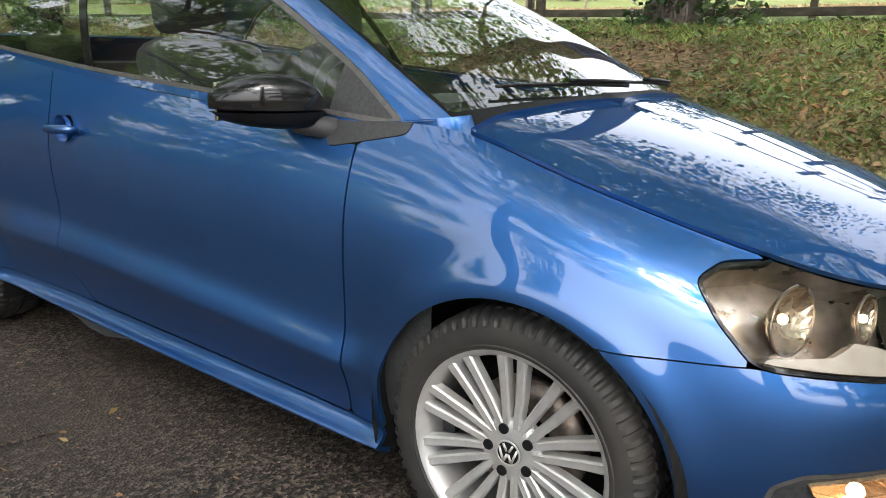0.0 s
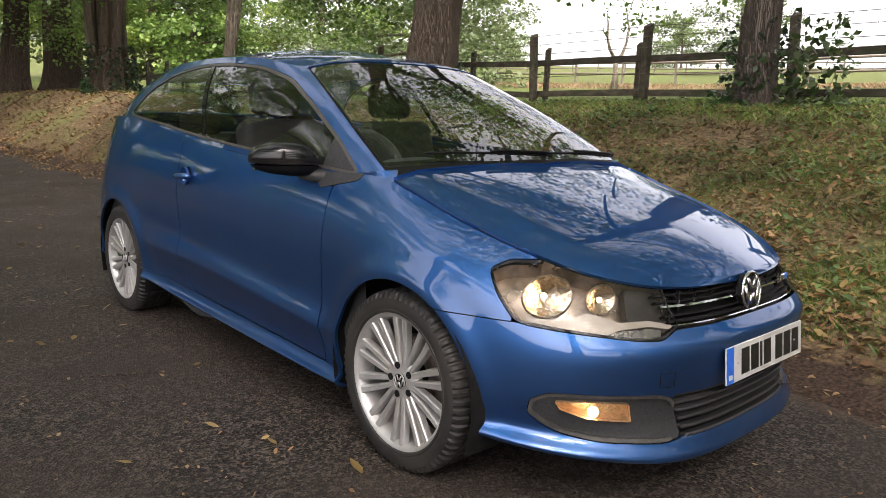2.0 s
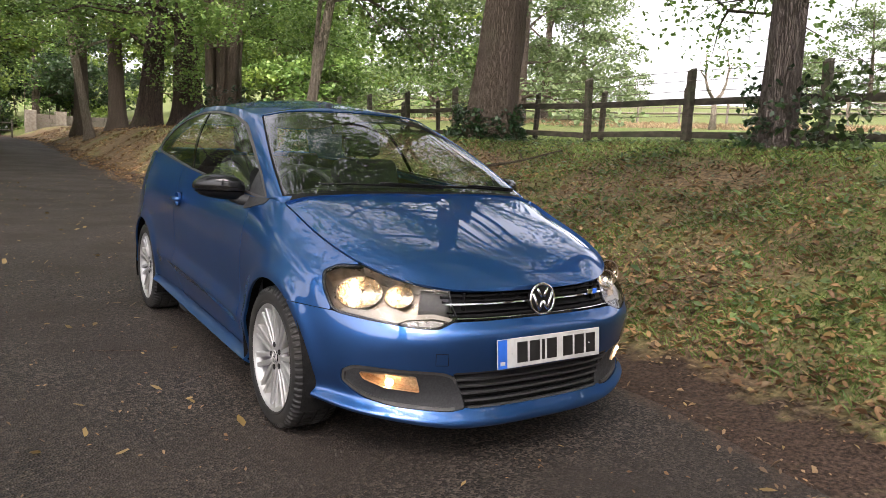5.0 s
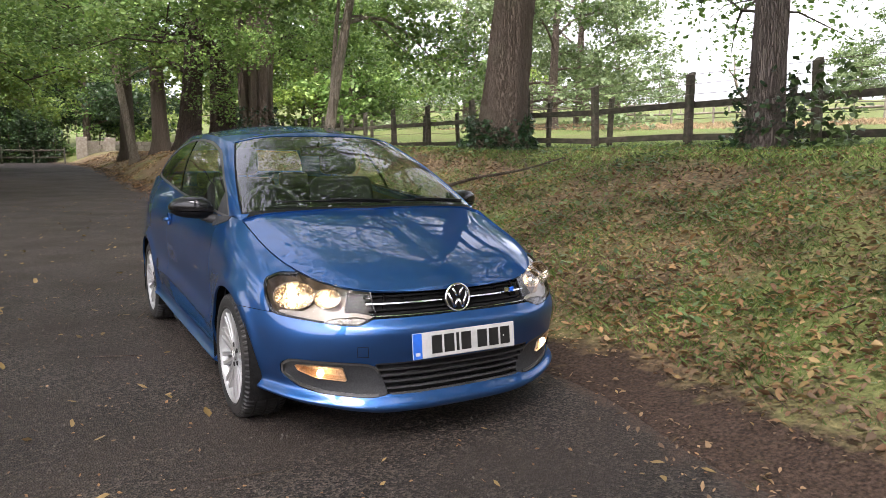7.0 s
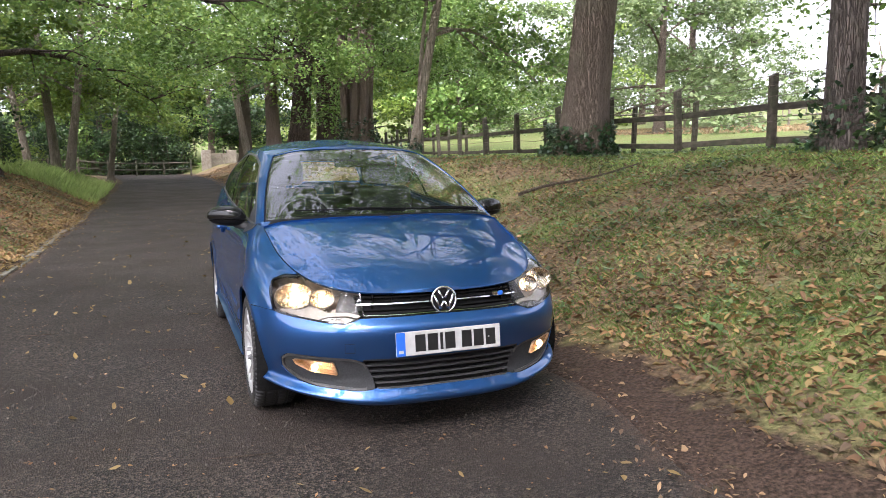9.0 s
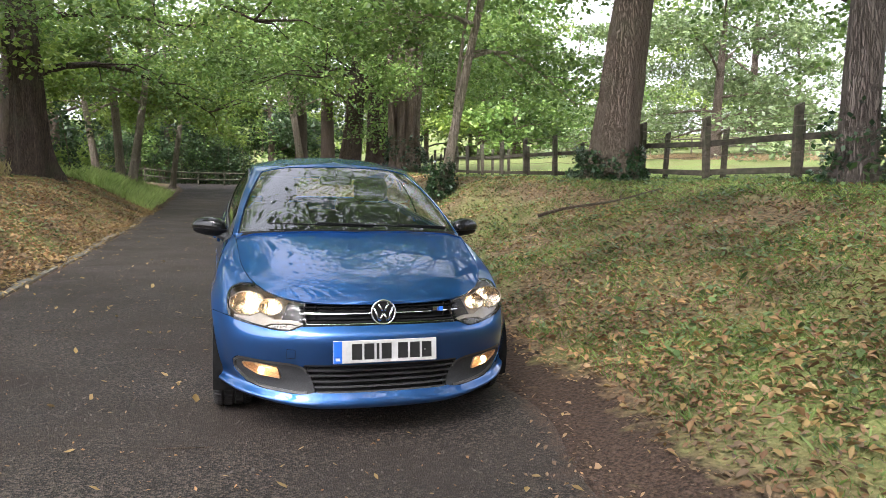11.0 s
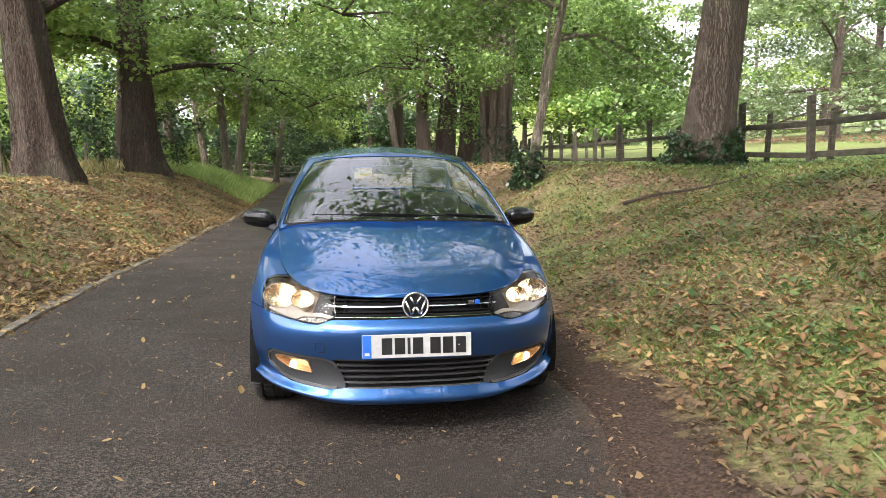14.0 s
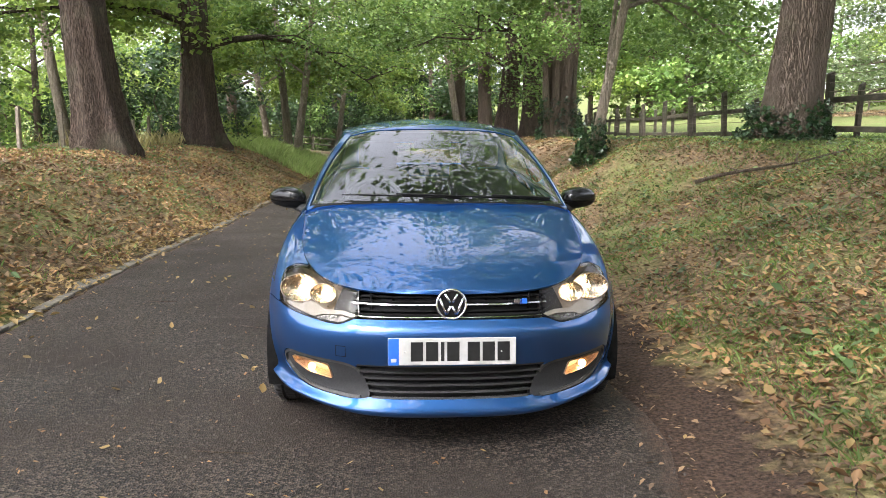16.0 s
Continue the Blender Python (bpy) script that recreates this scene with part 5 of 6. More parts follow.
part("engine_block", bm, UNDER, car)

iu, iv = np.meshgrid(np.linspace(0, U_END, 130), np.linspace(0, 1, 24))
panel("inner_trim", both(cut_panel(lower, iu, iv, lambda u, v, p: np.maximum.reduce([1.05 - p[..., 1], p[..., 1] - 3.8, 0.24 - p[..., 2]]), 0, push=0.055)), DASH, car, "dark interior trim")
part("cabin_floor", box_bm(-0.75, 1.0, 0.26, 0.75, 3.7, 0.29), DASH, car)
dash_vs, dash_fs = [], []
prof = ((1.02, 0.70), (1.00, 0.90), (1.02, 0.945), (1.10, 0.957), (1.25, 0.955), (1.36, 0.945), (1.45, 0.915), (1.50, 0.87), (1.50, 0.75), (1.44, 0.62), (1.40, 0.45))
cols = 25
for i, (y, z) in enumerate(prof):
    for j in range(cols):
        x = -0.70 + 1.40 * j / (cols - 1)
        hood_over = 0.035 * math.exp(-(((x + 0.36) / 0.15) ** 2)) * (1 if 4 <= i <= 6 else 0)
        dash_vs.append((x, y + 0.06 * (x / 0.7) ** 2, z + hood_over))
dash_fs = [(i * cols + j, i * cols + j + 1, (i + 1) * cols + j + 1, (i + 1) * cols + j) for i in range(len(prof) - 1) for j in range(cols - 1)]
mesh_ob("dashboard", dash_vs, dash_fs, DASH, car, "dark soft dashboard")
pts = [Vector((-0.36 + 0.185 * math.cos(a), 1.60 + 0.185 * math.sin(a) * 0.36, 0.90 + 0.185 * math.sin(a) * 0.93)) for a in np.linspace(0, 2 * math.pi, 41)]
wheel = mesh_ob("steering_wheel", *tube(pts, [0.016] * 41, 8, False), DASH, car, "black steering wheel")
bm = box_bm(-0.44, 1.57, 0.85, -0.28, 1.61, 0.95, 0.02)
box_bm(-0.53, 1.59, 0.89, -0.19, 1.605, 0.92, 0.004, 1, bm)
part("wheel_boss", bm, DASH, wheel)
for x in (0.36, -0.36):
    seat = part("front_seat", box_bm(x - 0.25, 1.75, 0.42, x + 0.25, 2.28, 0.58, 0.06, 3), CLOTH, car, "dark cloth front seat", smooth=True)
    bm = box_bm(-0.24, -0.06, 0, 0.24, 0.07, 0.58, 0.055, 4)
    for v in bm.verts:
        v.co.x *= 1 - 0.25 * max(0, v.co.z - 0.2)
        v.co.y -= 0.05 * (abs(v.co.x) / 0.24) ** 2 * (1 if v.co.y < 0 else 0)
    b = part("backrest", bm, CLOTH, seat, smooth=True)
    b.matrix_basis = pose(x, 2.22, 0.54, -14)
    bm = box_bm(-0.135, -0.045, 0, 0.135, 0.05, 0.185, 0.045, 4)
    b = part("headrest", bm, CLOTH, seat, smooth=True)
    b.matrix_basis = pose(x, 2.375, 1.125, -8)
    for dx in (-0.055, 0.055):
        mesh_ob("headrest_post", *tube([(x + dx, 2.355, 1.06), (x + dx, 2.375, 1.15)], [0.006] * 2, 8), CHROME, seat, "bright headrest post")
bench = part("rear_seat", box_bm(-0.62, 2.75, 0.42, 0.62, 3.15, 0.60, 0.05, 3), CLOTH, car, "dark cloth rear bench", smooth=True)
b = part("backrest", box_bm(-0.62, -0.06, 0, 0.62, 0.08, 0.50, 0.05, 3), CLOTH, bench, smooth=True)
b.matrix_basis = pose(0, 3.14, 0.52, -18)
for x in (-0.33, 0.33):
    part("headrest", box_bm(x - 0.12, 3.27, 1.0, x + 0.12, 3.36, 1.12, 0.03, 3), CLOTH, bench, smooth=True)
part("parcel_shelf", box_bm(-0.62, 3.36, 0.985, 0.62, 3.74, 1.0, 0.004, 1), DASH, car)
bm = box_bm(-0.115, 1.80, 1.255, 0.115, 1.83, 1.315, 0.012, 3)
rv = part("interior_mirror", bm, DARK_PLASTIC, car, "black interior mirror", smooth=True)
mesh_ob("stalk", *tube([(0, 1.78, 1.345), (0, 1.815, 1.31)], [0.010] * 2, 8), DARK_PLASTIC, rv)
la, lb = np.meshgrid(np.linspace(0, 1, 16), np.linspace(0, 1, 60))
panel("headlining", both(cut_panel(lambda a, b: roof_surface(a, b) * np.array([0.985, 1, 1]) + np.array([0, 0, -0.03]), la, lb, lambda a, b, p: -1 - a, 0)), ROOFLINING, car, "pale grey roof lining")


# ---- trees ----
def leaf_cloud(centres, radii, count, size, seed, flat=0.5, droop=0.3, thin=0.0):
    """Many small leaves round the given centres, as four-cornered blades."""
    r = np.random.default_rng(seed)
    centres, radii = np.asarray(centres, float), np.asarray(radii, float)
    weight = np.where(centres[:, 2] > 7.5, thin, 1.0) if thin else np.ones(len(centres))
    k = r.choice(len(centres), count, p=weight / weight.sum())
    off = r.normal(size=(count, 3))
    off /= np.linalg.norm(off, axis=1, keepdims=True)
    off *= (r.random((count, 1)) ** 0.45) * radii[k][:, None]
    off[:, 2] *= flat
    p = centres[k] + off
    ax = r.normal(size=(count, 3)) * np.array([1, 1, 0.5])
    ax[:, 2] -= droop
    ax /= np.linalg.norm(ax, axis=1, keepdims=True)
    up = r.normal(size=(count, 3)) * 0.55 + np.array([0, 0, 1])
    sd = np.cross(ax, up)
    sd /= np.linalg.norm(sd, axis=1, keepdims=True)
    s = size * (0.6 + 0.8 * r.random((count, 1)))
    bend = np.cross(sd, ax) * s * 0.10
    verts = np.stack([p - ax * s * 0.5, p + sd * s * 0.38 + bend, p + ax * s * 0.55, p - sd * s * 0.38 + bend], 1).reshape(-1, 3)
    faces = np.arange(count * 4).reshape(-1, 4)
    return verts, faces


def fast_mesh(name, verts, faces, material):
    """A mesh of four-cornered faces from arrays."""
    me = bpy.data.meshes.new(name)
    verts, faces = np.asarray(verts, np.float32), np.asarray(faces, np.int32)
    me.vertices.add(len(verts))
    me.vertices.foreach_set("co", verts.ravel())
    me.loops.add(faces.size)
    me.loops.foreach_set("vertex_index", faces.ravel())
    me.polygons.add(len(faces))
    me.polygons.foreach_set("loop_start", np.arange(0, faces.size, faces.shape[1], dtype=np.int32))
    me.materials.append(material)
    me.update(calc_edges=True)
    return me


def trunk_points(height, lean, bend, seed, n=14):
    r = random.Random(seed)
    pts, a, b = [], r.uniform(0, 6), r.uniform(0, 6)
    for i in range(n):
        t = i / (n - 1)
        z = height * t
        pts.append(Vector((lean[0] * z + bend * math.sin(3 * t + a) * t, lean[1] * z + bend * math.sin(2.5 * t + b) * t, z - 0.35 * (1 - t) ** 6)))
    return pts


def tree_meshes(seed, height, dia, lean=(0, 0), bend=0.25, first=3.2, spread=5.0, leaves=26000, leaf=0.10, bark=None, foliage=None, limbs=11, flare=0.55, ridge=0.05, low=0.0, sides=40, cluster=0.75, thin=0.13):
    """Meshes of one tree standing at the origin: trunk with limbs, and crown."""
    r = random.Random(seed)
    pts = trunk_points(height, lean, bend, seed)
    rad = []
    for p in pts:
        t = max(p.z, 0) / height
        rad.append(dia / 2 * ((1 - t) ** 0.8 * 0.97 + 0.03) * (1 + flare * math.exp(-max(p.z, 0) / (dia * 0.75))))
    # finer steps near the ground
    fine, frad = [], []
    for i in range(len(pts) - 1):
        steps = (7 if i < 3 else 3) if sides > 12 else 2
        for j in range(steps):
            t = j / steps
            q = pts[i].lerp(pts[i + 1], t)
            fine.append(q)
            z = max(q.z, 0)
            frad.append(dia / 2 * ((1 - z / height) ** 0.8 * 0.97 + 0.03) * (1 + flare * math.exp(-z / (dia * 0.6))))
    fine.append(pts[-1])
    frad.append(0.02)
    chunks = [tube(fine, frad, sides, True, 7, ridge)]
    v, f = chunks[0]
    # furrows
    vv = []
    for i, p in enumerate(v):
        k = i % sides
        ring = min(i // sides, len(fine) - 1)
        c = fine[ring]
        d = p - c
        a = 2 * math.pi * k / sides
        root = 0.22 * math.exp(-max(p.z, 0) / (dia * 0.45)) * (math.sin(5 * a + seed) + 0.5 * math.sin(3 * a + 2 * seed))
        furrow = 0.035 * noise.noise(Vector((math.cos(a) * 5, math.sin(a) * 5, p.z * 0.7 + seed))) + 0.022 * noise.noise(Vector((math.cos(a) * 13, math.sin(a) * 13, p.z * 2.0)))
        vv.append(c + d * (1 + root * flare + furrow * 2.2))
    chunks[0] = (vv, f)
    centres, radii = [], []
    for i in range(limbs):
        t = (i + r.random() * 0.7) / limbs
        z0 = first + (height * 0.9 - first) * t ** 1.15
        k = min(int(z0 / height * (len(pts) - 1)), len(pts) - 2)
        base = pts[k].lerp(pts[k + 1], z0 / height * (len(pts) - 1) - k)
        ang = i * 2.4 + r.uniform(-0.5, 0.5)
        reach = spread * (1 - 0.55 * t) * r.uniform(0.75, 1.1)
        rise = r.uniform(0.15, 0.6) + 0.5 * t - (0.35 if i < low else 0)
        br = min(dia * 0.13, 0.10) * (1 - 0.6 * t) + 0.012
        sag = 0.35 if i < low else 0.0
        path = []
        for j in range(7):
            s = j / 6
            path.append(base + Vector((math.cos(ang + 0.35 * s * math.sin(i)) * reach * s, math.sin(ang + 0.35 * s * math.sin(i)) * reach * s, reach * (rise * (s - 0.45 * s * s) * 1.3 + sag * (s - 1.15 * s * s)) + 0.15 * math.sin(5 * s + i))))
        chunks.append(tube(path, [br * (1 - 0.85 * j / 6) + 0.006 for j in range(7)], 8 if sides > 12 else 5, False))
        for j in range(2, 7):
            for side in (-1, 1, 0):
                if side == 0 and j < 6:
                    continue
                a2 = ang + side * r.uniform(0.5, 1.1)
                ln = reach * r.uniform(0.22, 0.42)
                tip = path[j] + Vector((math.cos(a2) * ln, math.sin(a2) * ln, ln * r.uniform(-0.35, 0.45)))
                mid = path[j].lerp(tip, 0.5) + Vector((0, 0, 0.12 * ln))
                chunks.append(tube([path[j], mid, tip], [br * 0.32, br * 0.2, 0.006], 4 if sides > 12 else 3, False))
                for q in (mid, tip, path[j].lerp(tip, 0.75) + Vector((0, 0, -0.25))):
                    jit = Vector((r.uniform(-0.4, 0.4), r.uniform(-0.4, 0.4), r.uniform(-0.3, 0.3)))
                    centres.append(q + jit)
                    radii.append(cluster * r.uniform(0.6, 1.35))
    for j in range(10):
        centres.append(pts[-1] + Vector((r.uniform(-1, 1), r.uniform(-1, 1), r.uniform(-1.5, 0.8))))
        radii.append(cluster)
    v, f = merge(chunks)
    me = bpy.data.meshes.new("trunk")
    me.from_pydata([tuple(p) for p in v], [], f)
    me.materials.append(bark)
    me.shade_smooth()
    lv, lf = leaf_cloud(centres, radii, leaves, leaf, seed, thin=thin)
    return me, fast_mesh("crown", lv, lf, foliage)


def plant(meshes, x, y, turn, label, name="tree", scale=1.0, group="", sink=0.03):
    t = empty(name, pose(x, y, float(ground_z(x, y)) - sink, 0, 0, turn) @ Matrix.Scale(scale, 4), label, "tree", group)
    for n, me in zip(("trunk", "crown"), meshes):
        o = new(n, me)
        o.parent = t
    return t


# the big limes along the lane
lime_a = tree_meshes(3, 15, 0.78, (0.08, -0.02), 0.25, 3.3, 7.0, 38000, 0.12, BARK, LEAF_LIME, 22, 0.45, 0.04, low=7, thin=1.0, cluster=0.95)
lime_b = tree_meshes(5, 16, 0.90, (-0.075, 0.01), 0.35, 3.0, 6.2, 28000, 0.125, BARK_DARK, LEAF_LIME, 16, 0.5, 0.09, low=6, thin=0.6, cluster=0.95)
lime_c = tree_meshes(11, 15, 0.95, (-0.03, 0.03), 0.3, 2.8, 6.2, 26000, 0.125, BARK_DARK, LEAF_LIME, 16, 0.5, 0.10, low=6, thin=0.6, cluster=0.95)
slim = tree_meshes(17, 13, 0.39, (0.0, 0.0), 0.15, 3.7, 6.2, 26000, 0.12, BARK_SMOOTH, LEAF_LIME, 18, 0.45, 0.03, low=3, thin=0.85, cluster=1.0)
lime_d = tree_meshes(19, 14, 0.9, (0.02, 0.03), 0.3, 4.2, 8.2, 18000, 0.165, BARK, LEAF_LIME, 24, 0.4, 0.06, low=6, thin=1.0, cluster=1.6, sides=16)
lime_high = tree_meshes(61, 15, 0.85, (0.02, 0.01), 0.3, 5.2, 8.6, 34000, 0.135, BARK, LEAF_LIME, 26, 0.4, 0.06, low=3, thin=0.4, cluster=1.2, sides=16)
leaning = tree_meshes(23, 10, 0.21, (0.17, -0.05), 0.25, 2.6, 3.4, 13000, 0.11, BARK_PALE, LEAF_LIME, 10, 0.6, 0.03, low=4, sides=20)
leaning_thin = tree_meshes(29, 7, 0.11, (0.15, -0.02), 0.45, 2.6, 2.0, 3500, 0.11, BARK_PALE, LEAF_LIME, 7, 0.5, 0.03, low=2, sides=12)
wood_a = tree_meshes(31, 15, 0.62, (0.02, 0.0), 0.4, 4.4, 5.2, 7500, 0.21, BARK, LEAF_LIME, 11, 0.5, 0.04, low=2, sides=22, cluster=0.9)
wood_b = tree_meshes(37, 13, 0.40, (-0.09, 0.02), 0.8, 3.5, 5.0, 8500, 0.20, BARK_PALE, LEAF_SUNLIT, 11, 0.5, 0.03, low=3, sides=20, cluster=0.9)
wood_far = tree_meshes(43, 16, 0.60, (0.0, 0.0), 0.5, 1.5, 6.5, 5200, 0.38, BARK, LEAF_LIME, 13, 0.4, 0.03, low=7, sides=8, cluster=1.3, thin=0.5)
wood_far_b = tree_meshes(47, 15, 0.50, (0.0, 0.0), 0.5, 1.2, 6.0, 5200, 0.38, BARK, LEAF_SUNLIT, 13, 0.4, 0.03, low=7, sides=8, cluster=1.3, thin=0.5)
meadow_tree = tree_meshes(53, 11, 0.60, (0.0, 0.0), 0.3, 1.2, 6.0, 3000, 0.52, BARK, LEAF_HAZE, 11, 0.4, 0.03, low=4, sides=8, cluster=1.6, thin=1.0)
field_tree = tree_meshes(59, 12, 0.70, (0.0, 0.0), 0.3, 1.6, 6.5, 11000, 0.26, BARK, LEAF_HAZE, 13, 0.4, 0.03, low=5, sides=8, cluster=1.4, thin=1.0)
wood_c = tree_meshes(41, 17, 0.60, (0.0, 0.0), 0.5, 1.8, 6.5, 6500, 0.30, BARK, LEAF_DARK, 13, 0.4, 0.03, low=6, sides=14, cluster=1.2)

T1 = plant(lime_a, 5.72, 8.25, 0, "mature lime tree with ridged bark and ivy at its foot", group="lane trees")
T2 = plant(slim, 5.62, 2.78, 20, "slim lime tree on the bank with ivy on its trunk", group="lane trees")
L1 = plant(lime_b, -5.95, 12.15, 0, "mature lime tree with furrowed leaning trunk on the bank", group="lane trees")
L2 = plant(lime_c, -6.05, 19.9, 40, "mature lime tree with furrowed trunk on the bank", group="lane trees")
LEAN = plant(leaning, 3.40, 10.9, 0, "thin pale leaning tree with ivied foot", group="lane trees")
plant(leaning_thin, 3.58, 10.95, 30, "thin pale stem beside a leaning tree", group="lane trees")
for x, y, turn, m, s in ((5.0, 25.2, 70, lime_c, 0.95), (4.25, 28.4, 150, lime_b, 0.95), (4.05, 33.5, 200, wood_a, 1.15), (2.85, 32.6, 30, wood_b, 0.95), (3.1, 37.5, 240, wood_a, 1.1)):
    plant(m, x, y, turn, "tall woodland tree beside the lane", scale=s, group="lane trees")
# Trees standing out of view, placed to shade the lane and reflect in the car.
for x, y, turn, m in ((6.2, -2.9, 130, lime_d), (6.3, -8.6, 60, lime_d), (-7.4, 3.8, 200, wood_a), (-5.6, -5.0, 320, lime_high), (-6.0, -18, 15, wood_a), (5.9, -16, 240, wood_a)):
    plant(m, x, y, turn, "lime tree beside the lane, standing out of view, for shade and reflections", group="lane trees", scale=1.2 if m is lime_d and y < -3 else 1.0)
for x, y, turn, m, s in ((-6.6, 35, 20, wood_b, 0.9), (-5.2, 31.5, 100, wood_b, 1.0), (-4.6, 29.3, 190, wood_b, 0.9), (-3.6, 38, 250, wood_b, 0.8), (-8.5, 27, 300, wood_a, 1.0), (-10.5, 21, 10, wood_b, 0.9), (-11, 14, 80, wood_b, 1.0), (-9.5, 40, 120, wood_c, 1.0)):
    plant(m, x, y, turn, "woodland tree with spreading green crown", scale=s, group="wood behind the bank")
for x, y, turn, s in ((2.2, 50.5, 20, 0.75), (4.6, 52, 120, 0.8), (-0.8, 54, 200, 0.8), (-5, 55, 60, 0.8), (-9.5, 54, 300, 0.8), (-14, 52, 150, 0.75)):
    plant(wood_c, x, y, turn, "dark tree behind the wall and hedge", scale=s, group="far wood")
# Unseen dark trees behind the camera, added to block light and darken bumper reflections.
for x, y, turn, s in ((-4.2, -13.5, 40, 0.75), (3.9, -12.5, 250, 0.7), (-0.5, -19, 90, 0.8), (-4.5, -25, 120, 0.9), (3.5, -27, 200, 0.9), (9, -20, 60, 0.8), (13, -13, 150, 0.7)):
    plant(wood_c, x, y, turn, "unseen dark tree down the lane, added to darken the car's front", scale=s, group="far wood")
rt = random.Random(4)
for i in range(28):
    x, y = -36 + 44 * rt.random(), 57 + 18 * rt.random()
    if i >= 18:
        x, y = -15 - 20 * rt.random(), 18 + 32 * rt.random()
    plant(rt.choice((wood_far, wood_far_b)), x, y, rt.uniform(0, 360), "woodland tree in the dense wood beyond", scale=rt.uniform(0.5, 0.7) if i >= 16 else rt.uniform(0.65, 0.85), group="far wood")
for i in range(9):
    plant(rt.choice((wood_far, wood_far_b)), 14 + 3.0 * i * rt.uniform(0.6, 1.2), 52 + 20 * rt.random(), rt.uniform(0, 360), "woodland tree at the meadow's end", scale=rt.uniform(0.8, 1.1), group="far wood")
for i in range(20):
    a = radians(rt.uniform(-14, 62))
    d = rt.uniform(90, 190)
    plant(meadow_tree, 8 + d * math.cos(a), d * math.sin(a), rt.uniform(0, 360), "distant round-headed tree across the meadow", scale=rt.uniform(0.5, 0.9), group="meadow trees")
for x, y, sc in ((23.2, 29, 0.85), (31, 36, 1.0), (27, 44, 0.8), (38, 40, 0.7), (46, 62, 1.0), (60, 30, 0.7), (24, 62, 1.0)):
    plant(field_tree, x, y, rt.uniform(0, 360), "broad tree standing in the meadow, haze painted into its pale green leaves", scale=sc, group="meadow trees")
# Unseen trees behind the camera, added to hold back low skylight.
for i in range(8):
    a = radians(rt.uniform(235, 345))
    d = rt.uniform(28, 45)
    plant(wood_far, d * math.cos(a), d * math.sin(a), rt.uniform(0, 360), "unseen woodland tree behind the camera, added to close off low sky", scale=rt.uniform(0.9, 1.2), group="far wood")


# the fluted old trunk: several stems grown together
def build_fluted():
    t = empty("tree", pose(4.9, 20.6, float(ground_z(4.9, 20.6)) - 0.05), "old lime tree of several fluted stems grown together", "tree", "lane trees")
    chunks = []
    for k, (dx, dy, r, lean) in enumerate(((0, 0, 0.30, 0.0), (0.33, 0.05, 0.19, 0.03), (-0.30, 0.02, 0.17, -0.04), (0.13, -0.24, 0.17, 0.01), (-0.14, -0.22, 0.13, -0.015), (-0.38, -0.12, 0.10, -0.05))):
        pts = [Vector((dx + lean * z + 0.03 * math.sin(2 * z + k), dy + 0.02 * math.sin(3 * z + k), z)) for z in np.linspace(-0.3, 10, 40)]
        vs, fs = tube(pts, [r * (1 + 0.5 * math.exp(-max(p.z, 0) / 0.5)) * (1 - 0.07 * p.z) for p in pts], 30, True, 5, 0.10)
        for n, p in enumerate(vs):
            c = pts[min(n // 30, 39)]
            a = 2 * math.pi * (n % 30) / 30
            p += (p - c) * (0.22 * noise.noise(Vector((math.cos(a) * 4 + k, math.sin(a) * 4, p.z * 0.5))) + 0.12 * noise.noise(Vector((math.cos(a) * 11, math.sin(a) * 11 + k, p.z * 1.3))))
        chunks.append((vs, fs))
    v, f = merge(chunks)
    o = mesh_ob("trunk", v, f, BARK, t)
    c = new("crown", lime_c[1])
    c.parent = t
    c = new("low_foliage", leaning[1])
    c.parent = t
    c.matrix_basis = pose(0.3, -1.0, -0.6, 0, 0, 75)
    return t


build_fluted()


# low shrubs and hedge, one mesh of leaves over stems
def shrub(x0, y0, x1, y1, height, count, material, name, label, seed, leaf=0.10, thick=1.2):
    r = np.random.default_rng(seed)
    n = max(6, int(math.hypot(x1 - x0, y1 - y0) * 2.2))
    c = []
    for i in range(n):
        t = r.random()
        x, y = x0 + (x1 - x0) * t + r.normal() * thick * 0.4, y0 + (y1 - y0) * t + r.normal() * thick * 0.4
        for h in np.linspace(0.2, height * r.uniform(0.6, 1.1), 5):
            c.append((x + r.normal() * 0.25, y + r.normal() * 0.25, float(ground_z(x, y)) + h))
    stems = merge([tube([Vector(c[i * 5]) - Vector((0, 0, 0.4)), Vector(c[i * 5 + 2]), Vector(c[i * 5 + 4])], [0.03, 0.02, 0.006], 5, False) for i in range(n)])
    t = empty(name, Matrix.Identity(4), label, name)
    tagged(mesh_ob("stem_clump", *stems, BARK, t), kind="stuff")
    v, f = leaf_cloud(c, [0.55] * len(c), count, leaf, seed, 0.8)
    o = new("foliage", fast_mesh("foliage", v, f, material))
    o.parent = t
    return t


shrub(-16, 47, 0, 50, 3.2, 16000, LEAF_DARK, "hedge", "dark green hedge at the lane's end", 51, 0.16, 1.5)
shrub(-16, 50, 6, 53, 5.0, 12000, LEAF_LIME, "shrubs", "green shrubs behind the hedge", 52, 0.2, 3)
# Dark leaf colour here paints the shaded gaps deep between the trunks.
shrub(-9, 22, -16, 34, 2.6, 12000, LEAF_DARK, "shrubs", "undergrowth in the wood, leaves coloured dark as shaded gaps", 53, 0.14, 3)
shrub(-9, 9.5, -15, 22, 1.7, 12000, LEAF_LIME, "shrubs", "green undergrowth behind the bank", 54, 0.12, 2.5)
